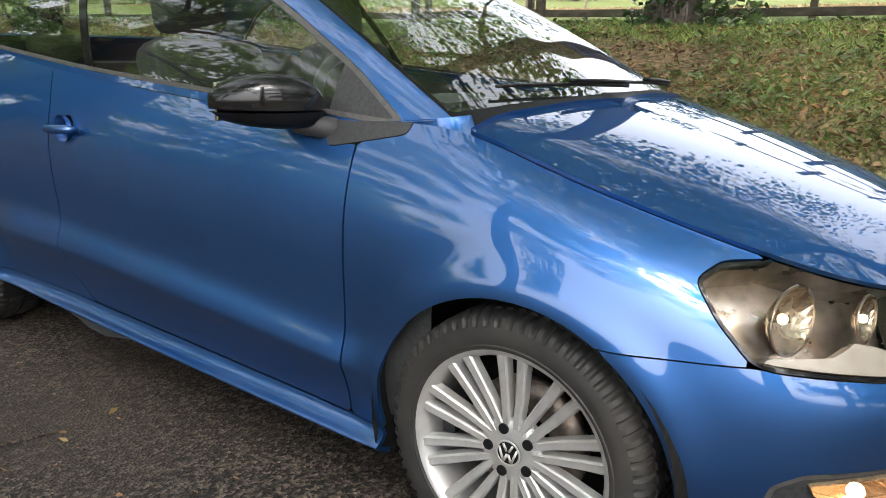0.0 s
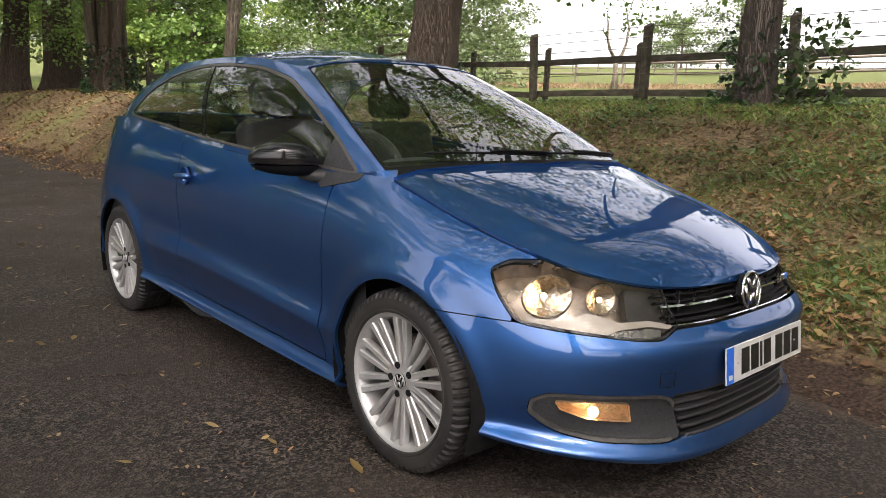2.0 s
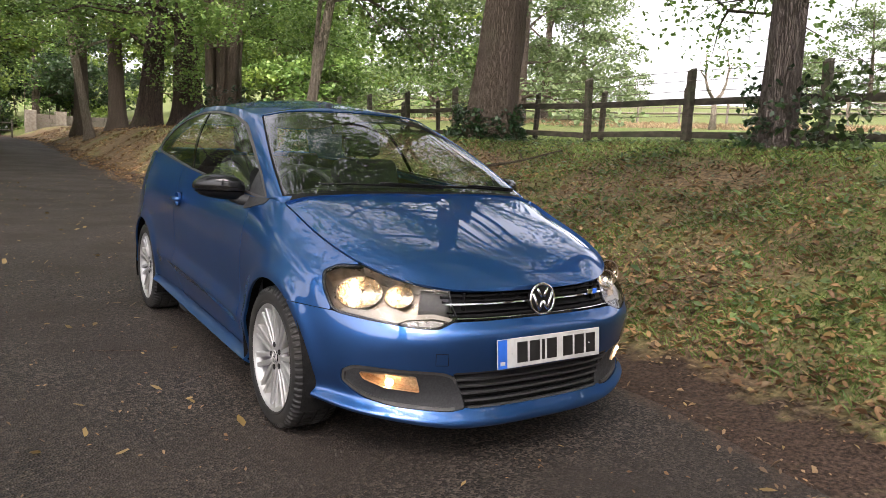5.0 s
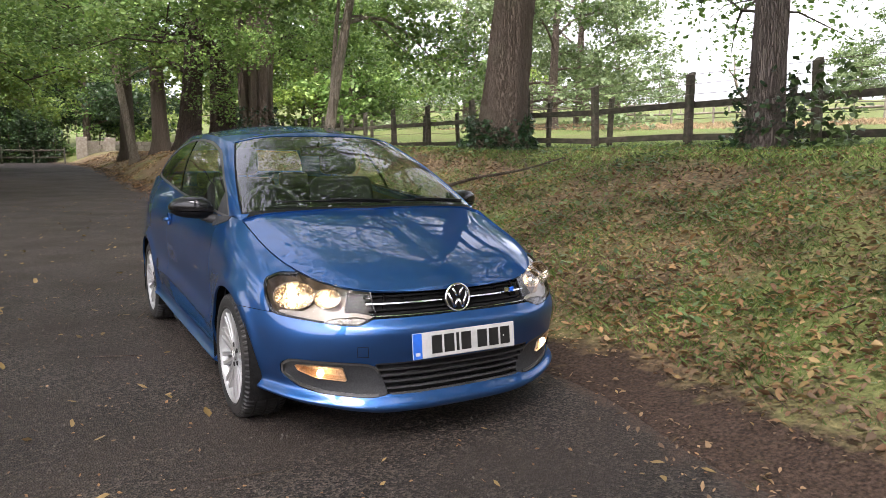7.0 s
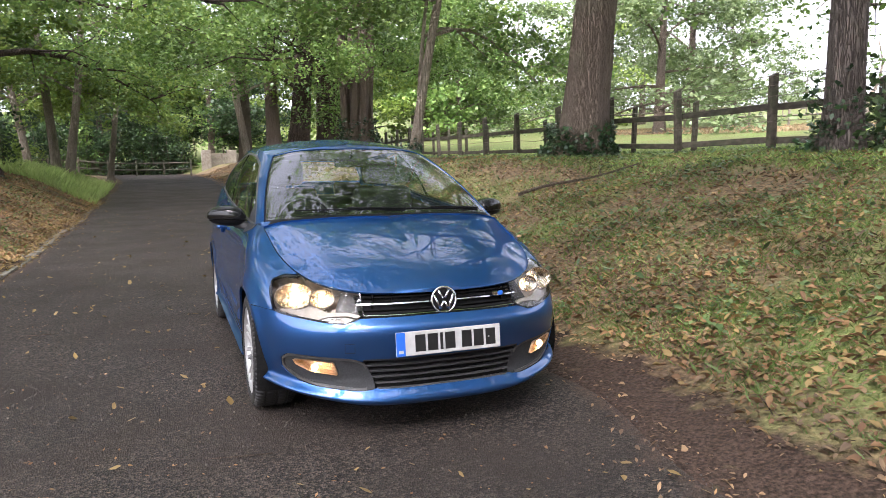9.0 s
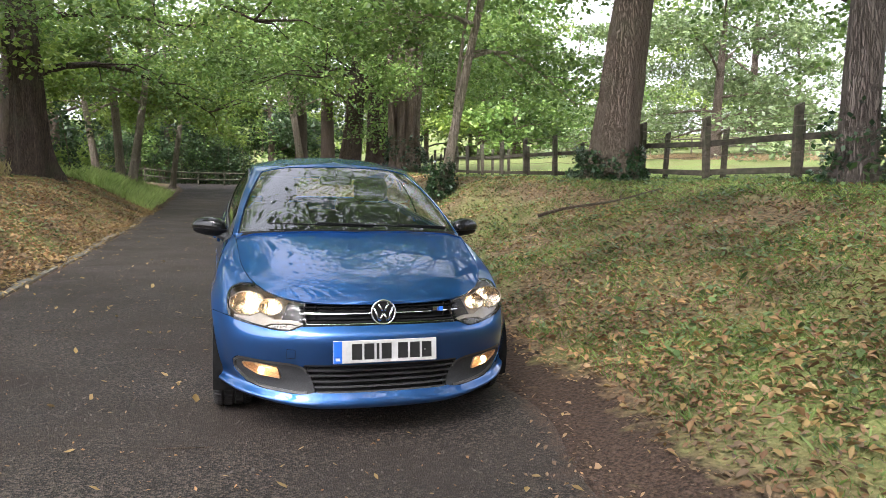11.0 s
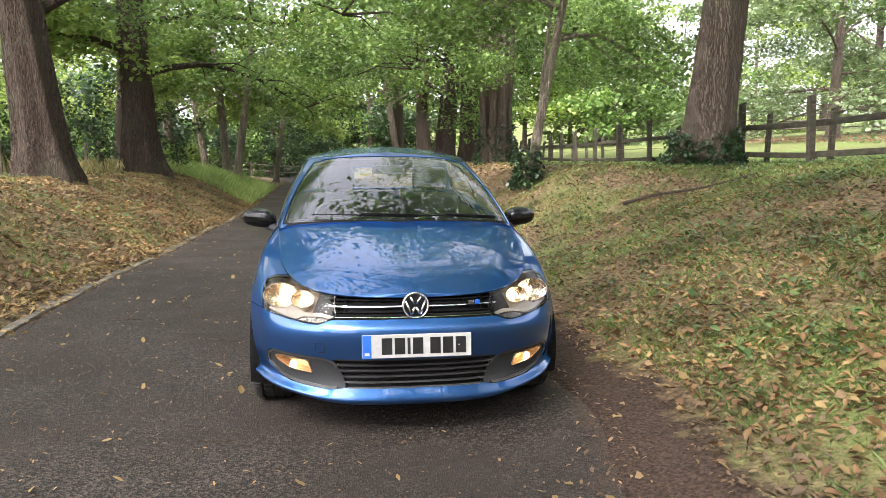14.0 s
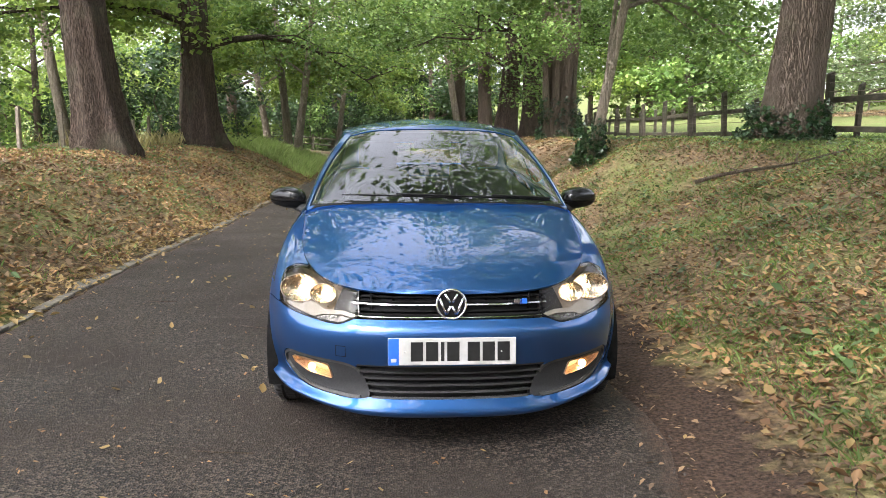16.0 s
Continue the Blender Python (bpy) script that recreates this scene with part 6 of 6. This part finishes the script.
shrub(-7, 37, -13, 42, 1.8, 7000, LEAF_SUNLIT, "shrubs", "undergrowth in a clearing, sunlight put into its leaf colour", 56, 0.14, 2)


def ivy(x, y, r, height, count, seed, label, leaf=0.07, out=0.06, material=None):
    """Ivy leaves over a trunk's foot."""
    g = np.random.default_rng(seed)
    n = 160
    a = g.random(n) * 2 * math.pi
    h = height * g.random(n) ** 1.6
    rr = r * (1 + 0.45 * np.exp(-h / (r * 1.2))) + out * g.random(n)
    z0 = float(ground_z(x, y))
    c = np.stack([x + rr * np.cos(a), y + rr * np.sin(a), z0 + h], 1)
    v, f = leaf_cloud(c, [0.11] * n, count, leaf, seed, 1.0, 0.6)
    tagged(new("ivy", fast_mesh("ivy", v, f, material or LEAF_IVY)), label, "ivy", kind="stuff")


ivy(5.72, 8.25, 0.44, 0.6, 2000, 61, "dark ivy round the foot of a lime tree")
ivy(3.40, 10.9, 0.20, 0.7, 1300, 62, "dark ivy round the foot of a thin tree")
ivy(5.62, 2.78, 0.24, 0.8, 500, 63, "dark ivy climbing a slim trunk", 0.07, 0.08)
ivy(5.95, 2.45, 0.22, 0.95, 520, 64, "large-leaved ivy beside a slim trunk", 0.085, 0.28, GROUND_IVY)
ivy(4.9, 20.4, 0.5, 1.3, 1500, 65, "ivy on an old fluted trunk", 0.09)


def build_dead_tree(x, y):
    """Bare grey snag with two crooked arms."""
    t = empty("dead_tree", pose(x, y, float(ground_z(x, y)) - 0.1), "bare dead tree with two crooked arms in the meadow", "tree", "meadow trees")
    arms = [tube([(0, 0, 0), (0.05, 0, 0.7), (0, 0, 1.25)], [0.17, 0.11, 0.09], 10)]
    for pts, r in ((((0, 0, 1.2), (-0.35, 0.05, 1.6), (-0.62, 0, 2.0), (-0.5, 0.1, 2.5), (-0.6, 0.1, 2.9)), 0.12), (((0, 0, 1.15), (0.35, -0.05, 1.5), (0.62, 0, 1.9), (0.72, 0, 2.5), (0.6, 0.1, 3.2)), 0.13), (((-0.62, 0, 2.0), (-0.9, 0, 2.2), (-1.0, 0, 2.6)), 0.06), (((0.7, 0, 2.3), (0.95, 0, 2.7)), 0.05)):
        r *= 0.6
        arms.append(tube(pts, [r * (1 - 0.75 * i / (len(pts) - 1)) for i in range(len(pts))], 8))
    mesh_ob("trunk", *merge(arms), BARK_PALE, t)


build_dead_tree(22, 16)


# ---- fences, gate, kerb ----
def post_mesh(height, w):
    bm = box_bm(-w / 2, -w / 2, -0.25, w / 2, w / 2, height, 0.008, 1)
    for v in bm.verts:
        if v.co.z > height - 0.05:
            v.co.z += 0.02 * (1 if v.co.x > 0 else -1)
    me = bpy.data.meshes.new("post")
    bm.to_mesh(me)
    bm.free()
    me.materials.append(FENCE_WOOD)
    return me


tall_post, short_post = post_mesh(1.06, 0.098), post_mesh(0.88, 0.076)


def fence_x(y):
    return 6.66 + 0.02 * (y - 4.8) + 0.9 * float(smooth_step(14, 34, np.float64(y)))


fence = empty("fence", Matrix.Identity(4), "dark weathered post and rail fence with barbed wire", "fence")
rf = random.Random(9)
ys = [4.81 + 2.0 * k for k in range(-9, 16)]
for y in ys:
    o = new("post", tall_post)
    o.parent = fence
    o.matrix_basis = pose(fence_x(y), y, float(ground_z(fence_x(y), y)), rf.uniform(-2, 2), rf.uniform(-2.5, 2.5), rf.uniform(-6, 6))
for y in [5.15 + 1.72 * k for k in range(-10, 16)]:
    o = new("post", short_post)
    o.parent = fence
    o.matrix_basis = pose(fence_x(y) + 0.36, y, float(ground_z(fence_x(y) + 0.36, y)), rf.uniform(-2, 2), rf.uniform(-3, 3), rf.uniform(-6, 6))
rail_bm = box_bm(-0.02, 0, -0.045, 0.02, 1, 0.045, 0.006, 1)
rail_me = bpy.data.meshes.new("rail")
rail_bm.to_mesh(rail_me)
rail_bm.free()
rail_me.materials.append(FENCE_WOOD)
for a, b in zip(ys, ys[1:]):
    for h in (0.17, 0.63):
        p = Vector((fence_x(a) + 0.085, a - 0.02, float(ground_z(fence_x(a), a)) + h + rf.uniform(-0.015, 0.015)))
        q = Vector((fence_x(b) + 0.085, b + 0.02, float(ground_z(fence_x(b), b)) + h + rf.uniform(-0.015, 0.015)))
        o = new("rail", rail_me)
        o.parent = fence
        d = q - p
        o.matrix_basis = Matrix.Translation(p) @ d.to_track_quat("Y", "Z").to_matrix().to_4x4() @ Matrix.Diagonal((1, d.length, 1, 1))
for h in (0.42, 0.76, 0.90, 1.03):
    pts = [Vector((fence_x(y) - 0.06, y, float(ground_z(fence_x(y), y)) + h - (0.02 if k % 2 else 0))) for k, y in enumerate(np.arange(ys[0], ys[-1], 1.0))]
    mesh_ob("wire", *tube(pts, [0.004] * len(pts), 4, False), WIRE, fence, "barbed wire")
    barbs = []
    for y in np.arange(0, 12, 0.13):
        c = Vector((fence_x(y) - 0.06, y, float(ground_z(fence_x(y), y)) + h - 0.01))
        barbs.append(tube([c - Vector((0.01, 0.006, 0.014)), c + Vector((0.01, 0.006, 0.014))], [0.003] * 2, 3, False))
    tagged(mesh_ob("barb_strand", *merge(barbs), WIRE, fence), kind="stuff")

stake_me = short_post.copy()
stake_me.materials[0] = GATE_WOOD
# thin stakes with wire behind the other bank
stakes = empty("stake_fence", Matrix.Identity(4), "old leaning timber stakes in a wire fence", "fence")
pts = []
for k in range(12):
    x, y = -7.6 - 0.25 * (k % 3) * 0.4, 9.5 + 1.5 * k
    o = new("stake", stake_me)
    o.parent = stakes
    o.matrix_basis = pose(x, y, float(ground_z(x, y)), rf.uniform(-5, 5), rf.uniform(-5, 5), rf.uniform(-20, 20)) @ Matrix.Diagonal((1.0, 1.0, rf.uniform(0.8, 1.1), 1))
    pts.append(Vector((x, y, float(ground_z(x, y)) + 0.7)))
mesh_ob("wire", *tube(pts, [0.003] * len(pts), 4, False), WIRE, stakes)


# far paddock rails in the meadow, and the gate at the lane's end
def rail_run(name, p0, p1, n, heights, material, label, post_h=1.2, w=0.09):
    t = empty(name, Matrix.Identity(4), label, "fence")
    p0, p1 = Vector(p0), Vector(p1)
    for i in range(n + 1):
        q = p0.lerp(p1, i / n)
        z = float(ground_z(q.x, q.y))
        part("post", box_bm(q.x - w / 2, q.y - w / 2, z - 0.2, q.x + w / 2, q.y + w / 2, z + post_h, 0.005, 1), material, t)
        if i < n:
            e = p0.lerp(p1, (i + 1) / n)
            z2 = float(ground_z(e.x, e.y))
            for h in heights:
                mesh_ob("rail", *tube([(q.x, q.y, z + h), (e.x, e.y, z2 + h)], [0.05, 0.05], 4), material, t)
    return t


rail_run("paddock_fence", (24, -30), (30, 46), 26, (0.55, 1.05), GATE_WOOD, "pale timber paddock rails across the meadow")
rail_run("paddock_fence", (50, -40), (60, 60), 30, (0.6, 1.1), GATE_WOOD, "far pale timber paddock rails")
rail_run("lane_end_fence", (-15, 44.5), (0.6, 45.2), 10, (0.4, 0.8), FENCE_WOOD, "low timber fence across the lane's end", 1.0)

kerb = tagged(new("kerb"), "row of flush worn kerb stones along the lane", "kerb", kind="structure")
stone_meshes = []
for s in range(4):
    bm = box_bm(-0.15, 0, -0.08, 0.15, 1, 0.02, 0.014, 2)
    r2 = random.Random(s)
    for v in bm.verts:
        v.co.x += r2.uniform(-0.008, 0.008)
        v.co.z += r2.uniform(-0.006, 0.006)
    me = bpy.data.meshes.new("stone")
    bm.to_mesh(me)
    bm.free()
    me.materials.append(STONE)
    stone_meshes.append(me)
y = -2.0
while y < 20:
    ln = rf.uniform(0.45, 0.9)
    o = new("stone", rf.choice(stone_meshes))
    o.parent = kerb
    o.matrix_basis = pose(float(left_edge(y)) - 0.15 + rf.uniform(-0.012, 0.012), y, -0.010 + float(road_rise(y)) + rf.uniform(-0.012, 0.006), 0, 0, rf.uniform(-1.5, 1.5)) @ Matrix.Diagonal((1, ln - 0.02, 1, 1))
    y += ln

# ---- fallen branch and twigs on the bank ----
pts = []
for t in np.linspace(0, 1, 10):
    x, y = 3.65 + 1.5 * t, 6.53 - 0.85 * t + 0.07 * math.sin(6 * t)
    pts.append(Vector((x, y, float(ground_z(x, y)) + 0.055 + 0.05 * t * (1 - t))))
vf = merge([tube(pts, np.linspace(0.028, 0.010, 10), 7), tube([pts[6], pts[6] + Vector((0.2, 0.35, 0.12))], [0.014, 0.005], 5), tube([pts[3], pts[3] + Vector((-0.1, 0.25, 0.06))], [0.010, 0.004], 5)])
tagged(mesh_ob("fallen_branch", *vf, BARK), "long dead branch lying on the leafy bank", "branch")


# low stone wall with a pillar beside the lane's end
def build_stone_wall():
    w = empty("stone_wall", Matrix.Identity(4), "low pale stone wall with pillars at the lane's end", "wall", kind="structure")
    rs = random.Random(21)
    p0, p1 = Vector((1.6, 46.4)), Vector((8.0, 48.7))
    d = (p1 - p0).normalized()
    turn = math.degrees(math.atan2(d.y, d.x))
    ln = (p1 - p0).length
    blocks = []
    for k in range(3):
        bm = box_bm(0, -0.2, 0, 1, 0.2, 1, 0.03, 1)
        for v in bm.verts:
            v.co.y += rs.uniform(-0.02, 0.02)
        me = bpy.data.meshes.new("stone")
        bm.to_mesh(me)
        bm.free()
        me.materials.append(RENDER_WALL)
        blocks.append(me)
    z0 = float(ground_z(p0.x, p0.y)) - 0.5
    for row in range(6):
        s = -rs.uniform(0, 0.3)
        while s < ln:
            l = rs.uniform(0.35, 0.7)
            q = p0 + d * max(s, 0)
            o = new("stone", rs.choice(blocks))
            o.parent = w
            o.matrix_basis = pose(q.x, q.y, z0 + row * 0.25, 0, 0, turn) @ Matrix.Diagonal((l - 0.015, 1, 0.238, 1))
            s += l
    for s in (0.0, 1.7, 6.6):
        q = p0 + d * s
        part("pillar", box_bm(q.x - 0.3, q.y - 0.3, z0, q.x + 0.3, q.y + 0.3, z0 + 1.7, 0.04, 2), RENDER_WALL, w)


build_stone_wall()


# ---- fallen leaves, grass, twigs ----
def road_z(x, y):
    return 0.012 + road_rise(y)


def surface_z(x, y):
    on_road = (x > left_edge(y) + 0.02) & (x < right_edge(y) - 0.02)
    return np.where(on_road, road_z(x, y), ground_z(x, y) + 0.004)


def scatter_leaves(name, label, x, y, size, material, seed, lift=0.02, curl=0.5):
    """Leaves lying on the ground: four-cornered with a curled middle line."""
    r = np.random.default_rng(seed)
    n = len(x)
    p = np.stack([x, y, surface_z(x, y) + lift * r.random(n)], 1)
    a = r.random(n) * 2 * np.pi
    tilt = r.normal(size=(n, 2)) * 0.35
    ax = np.stack([np.cos(a), np.sin(a), tilt[:, 0]], 1)
    sd = np.stack([-np.sin(a), np.cos(a), tilt[:, 1]], 1)
    s = (size * (0.55 + 0.9 * r.random(n)))[:, None]
    w = 0.17 + 0.19 * r.random((n, 1))
    up = np.array([0, 0, 1.0])
    c = curl * s * (r.random((n, 1)) - 0.1)
    base = p + up * 0.006
    stem, tip = base - ax * s * 0.5 + up * c * 0.3, base + ax * s * 0.55 + up * c * 0.6
    r1, r2 = base - ax * s * 0.12 + sd * s * w + up * c, base + ax * s * 0.24 + sd * s * w * 0.66 + up * c
    l1, l2 = base - ax * s * 0.12 - sd * s * w + up * c, base + ax * s * 0.24 - sd * s * w * 0.66 + up * c
    v = np.stack([stem, r1, r2, tip, l2, l1], 1)
    k = np.arange(n)[:, None] * 6
    me = fast_mesh(name, v.reshape(-1, 3), np.concatenate([k + np.array([0, 1, 2, 3]), k + np.array([0, 3, 4, 5])]), material)
    tagged(new(name, me), label, "leaves", kind="stuff")


def bank_points(n, seed, x0, x1, y0, y1, clump=0.0):
    r = np.random.default_rng(seed)
    x, y = x0 + (x1 - x0) * r.random(n * 2), y0 + (y1 - y0) * r.random(n * 2)
    keep = wave(x * 1.6, y * 1.6, seed) * 0.6 + wave(x * 4.3, y * 4.3, seed + 1) * 0.5 + r.normal(size=n * 2) * 0.35 > clump
    return x[keep][:n], y[keep][:n]


def clip_bank(x, y, right=True, margin=-0.1):
    k = x > right_edge(y) + margin if right else x < left_edge(y) - margin - 0.12
    return x[k], y[k]


for mat, n, seed, size, label, clump in ((LITTER, 17000, 71, 0.042, "rust-brown fallen leaves on the bank", 0.1), (LITTER_YELLOW, 8500, 72, 0.042, "yellow fallen leaves on the bank", 0.2), (LITTER_DULL, 28000, 73, 0.040, "dull brown fallen leaves on the bank", -0.2)):
    x, y = clip_bank(*bank_points(n, seed, 0.9, 7.0, -4.5, 15, clump), margin=0.22)
    scatter_leaves("leaf_litter", label, x, y, size, mat, seed)
    x, y = clip_bank(*bank_points(int(n * (0.8 if mat is LITTER_DULL else 1.1)), seed + 10, -7.5, -2.9, -1, 26, clump - 0.3), right=False, margin=0.0)
    scatter_leaves("leaf_litter", label, x, y, size * 1.3, mat, seed + 10)
# coarser litter farther along the lane
for mat, n, seed, label in ((LITTER, 6000, 171, "rust-brown fallen leaves under the lane trees"), (LITTER_YELLOW, 4500, 172, "yellow fallen leaves under the lane trees"), (LITTER_DULL, 6000, 173, "dull brown fallen leaves under the lane trees")):
    x, y = clip_bank(*bank_points(n, seed, 0.6, 6.8, 15, 44, -0.5), margin=-0.15)
    scatter_leaves("leaf_litter", label, x, y, 0.075, mat, seed)
    x, y = clip_bank(*bank_points(n // 3, seed + 20, 0.2, 2.6, 9, 44, 0.0), margin=-0.5)
    scatter_leaves("leaf_litter", label, x, y, 0.05, mat, seed + 20, 0.006)
# drift of pale leaves at the near edge of the bank
r = np.random.default_rng(80)
x, y = 2.1 + 0.9 * r.normal(size=2600), -0.6 + 1.5 * r.normal(size=2600)
x, y = clip_bank(x, y, margin=0.35)
scatter_leaves("leaf_drift", "drift of yellow and tan leaves beside the lane", x[::2], y[::2], 0.050, LITTER_YELLOW, 81, 0.03, 0.6)
scatter_leaves("leaf_drift", "drift of rust-brown leaves beside the lane", x[1::2], y[1::2], 0.050, LITTER, 85, 0.03, 0.6)
for mat, n, seed, label in ((LITTER, 1600, 181, "small rust-brown leaf scraps beside the lane"), (LITTER_DULL, 3400, 182, "small dull leaf scraps beside the lane"), (LITTER_YELLOW, 1300, 183, "small tan leaf scraps beside the lane")):
    x, y = clip_bank(*bank_points(n, seed, 1.0, 4.2, -2.9, 2.0, -0.8), margin=0.15)
    scatter_leaves("leaf_scraps", label, x, y, 0.022, mat, seed, 0.012)
x, y = clip_bank(*bank_points(16000, 184, 1.2, 4.0, -2.9, 2.0, -0.2), margin=0.45)
grass_near = (x, y)
# scattered on the lane, thicker along its edges
x = -3.0 + 5.2 * r.random(640)
y = -2.6 + 22 * r.random(640) ** 1.2
k = (x < right_edge(y)) & ~((np.abs(x) < 0.85) & (y > 0.1) & (y < 4))
scatter_leaves("lane_leaves", "single yellowed leaves scattered on the asphalt", x[k], y[k], 0.048, LITTER_YELLOW, 82, 0.002, 0.15)
y = -2.6 + 26 * r.random(3000)
x = left_edge(y) + r.normal(size=3000) * 0.13 - 0.20
scatter_leaves("lane_leaves", "leaves gathered along the kerb stones", x, y, 0.050, LITTER_YELLOW, 83, 0.004)
y = -2.6 + 20 * r.random(900)
x = right_edge(y) - np.abs(r.normal(size=900)) * 0.22
scatter_leaves("lane_leaves", "leaves along the soft edge of the lane", x, y, 0.028, LITTER_DULL, 84, 0.004)


def grass_blades(name, label, x, y, height, material, seed, width=0.006, sway=0.45):
    r = np.random.default_rng(seed)
    n = len(x)
    p = np.stack([x, y, surface_z(x, y) - 0.005], 1)
    a = r.random(n) * 2 * np.pi
    sd = np.stack([np.cos(a), np.sin(a), 0 * a], 1) * width
    h = (height * (0.4 + 0.9 * r.random(n)))[:, None]
    lean = np.stack([r.normal(size=n) * sway, r.normal(size=n) * sway, np.ones(n)], 1)
    v = np.stack([p - sd, p + sd, p + sd * 0.7 + lean * h * 0.55, p + lean * h * np.array([1.35, 1.35, 0.95])], 1)
    me = fast_mesh(name, v.reshape(-1, 3), np.arange(n * 4).reshape(-1, 4), material)
    tagged(new(name, me), label, "grass", kind="stuff")


grass_blades("grass", "sparse short grass at the bank's foot", *grass_near, 0.035, GRASS, 99, 0.0025)
x, y = clip_bank(*bank_points(70000, 90, 1.0, 7.2, -4.5, 12, 0.08), margin=0.35)
grass_blades("grass", "short green grass and ground ivy on the bank", x, y, 0.05, GRASS, 90, 0.0044)
x, y = clip_bank(*bank_points(16000, 91, 4.6, 7.6, -4, 24, -0.6))
grass_blades("grass", "longer grass along the fence", x, y, 0.08, GRASS, 91, 0.005)
x, y = clip_bank(*bank_points(15000, 98, 4.7, 6.9, -1, 15, -0.1))
grass_blades("grass", "fresh grass along the crest below the fence", x, y, 0.055, GRASS_BRIGHT, 98, 0.005)
x, y = clip_bank(*bank_points(8000, 92, -8.5, -3.2, 2, 26, 0.1), right=False)
grass_blades("grass", "short grass on the bank", x, y, 0.08, GRASS, 92, 0.007)
x, y = bank_points(9000, 93, -6.4, -3.1, 21.5, 31, -0.9)
x, y = clip_bank(x, y, right=False)
grass_blades("tall_grass", "bright tall grass on the end of the bank", x, y, 0.30, GRASS_BRIGHT, 93, 0.009, 0.25)
x, y = clip_bank(*bank_points(1500, 94, -8.6, -6.2, 14, 31, -0.2), right=False)
grass_blades("dry_grass", "dry seeding grass behind the bank", x, y, 0.4, GRASS_DRY, 94, 0.006, 0.2)
x, y = bank_points(9000, 95, 7.3, 12, -4, 26, -0.9)
grass_blades("meadow_grass", "rough meadow grass behind the fence", x, y, 0.14, GRASS_BRIGHT, 95, 0.008)

x, y = bank_points(20000, 97, 22, 29, -22, 40, -0.9)
grass_blades("sorrel", "band of rusty seed heads across the meadow", x, y, 0.15, SORREL, 97, 0.012)

# small ground plants: round leaves
x, y = clip_bank(*bank_points(13000, 96, 1.9, 7.2, -3, 14, 0.2), margin=0.5)
scatter_leaves("ground_ivy", "dark green ground ivy spreading over the bank", x, y, 0.055, GROUND_IVY, 96, 0.07, 0.15)
x, y = clip_bank(*bank_points(9000, 196, 1.6, 4.6, -3, 3, 0.3), margin=0.4)
scatter_leaves("clover", "small round-leaved green weeds at the bank's foot", x, y, 0.032, GROUND_IVY, 196, 0.03, 0.1)
x, y = clip_bank(*bank_points(3000, 197, -8, -3.3, 3, 24, 0.35), right=False)
scatter_leaves("ground_ivy", "green weeds among the leaves on the bank", x, y, 0.07, GROUND_IVY, 197, 0.09, 0.15)

# twigs
rw = random.Random(12)
chunks = []
for i in range(45):
    y = rw.uniform(-2, 8)
    x = rw.uniform(-2.7, 3.5) if i % 3 else float(right_edge(y)) + rw.uniform(-0.5, 1.6)
    if abs(x) < 0.9 and 0 < y < 4:
        continue
    a, ln = rw.uniform(0, 6.28), rw.uniform(0.06, 0.28)
    pts = []
    for t in (-0.5, 0, 0.5):
        q = Vector((x + math.cos(a) * ln * t, y + math.sin(a) * ln * t + 0.02 * t * t, 0))
        q.z = float(surface_z(np.float64(q.x), np.float64(q.y))) + 0.008
        pts.append(q)
    chunks.append(tube(pts, [0.003, 0.004, 0.0025], 5))
tagged(mesh_ob("twigs", *merge(chunks), BARK_DARK), "small dead twigs on lane and bank", "twigs", kind="stuff")
# crumbs of bark and leaf trodden into the lane
for mat, n, seed in ((LITTER_DULL, 1100, 186), (LITTER, 1300, 187)):
    r = np.random.default_rng(seed)
    x, y = -2.9 + 4.4 * r.random(n), -2.9 + 9 * r.random(n) ** 1.5
    k = (x < right_edge(y) - 0.05) & ~((np.abs(x) < 0.85) & (y > 0.1) & (y < 4))
    scatter_leaves("leaf_crumbs", "crumbs of brown leaf and bark on the asphalt", x[k], y[k], 0.016, mat, seed, 0.002, 0.2)
# loose grit on the lane
g = np.random.default_rng(13)
n = 15000
x, y = -2.9 + 4.8 * g.random(n), -2.8 + 16 * g.random(n) ** 2
k = x < right_edge(y)
x, y = x[k], y[k]
s = 0.002 + 0.0035 * g.random(len(x)) ** 2
z = road_z(x, y)
v = np.stack([np.stack([x - s, y - s, z - 0.004], 1), np.stack([x + s, y - s * 0.6, z - 0.004], 1), np.stack([x + s * 0.8, y + s, z + s * 0.9], 1), np.stack([x - s, y + s * 0.7, z + s * 0.7], 1)], 1)
tagged(new("grit", fast_mesh("grit", v.reshape(-1, 3), np.arange(len(x) * 4).reshape(-1, 4), GRIT)), "loose stone chippings on the lane", "grit", kind="stuff")
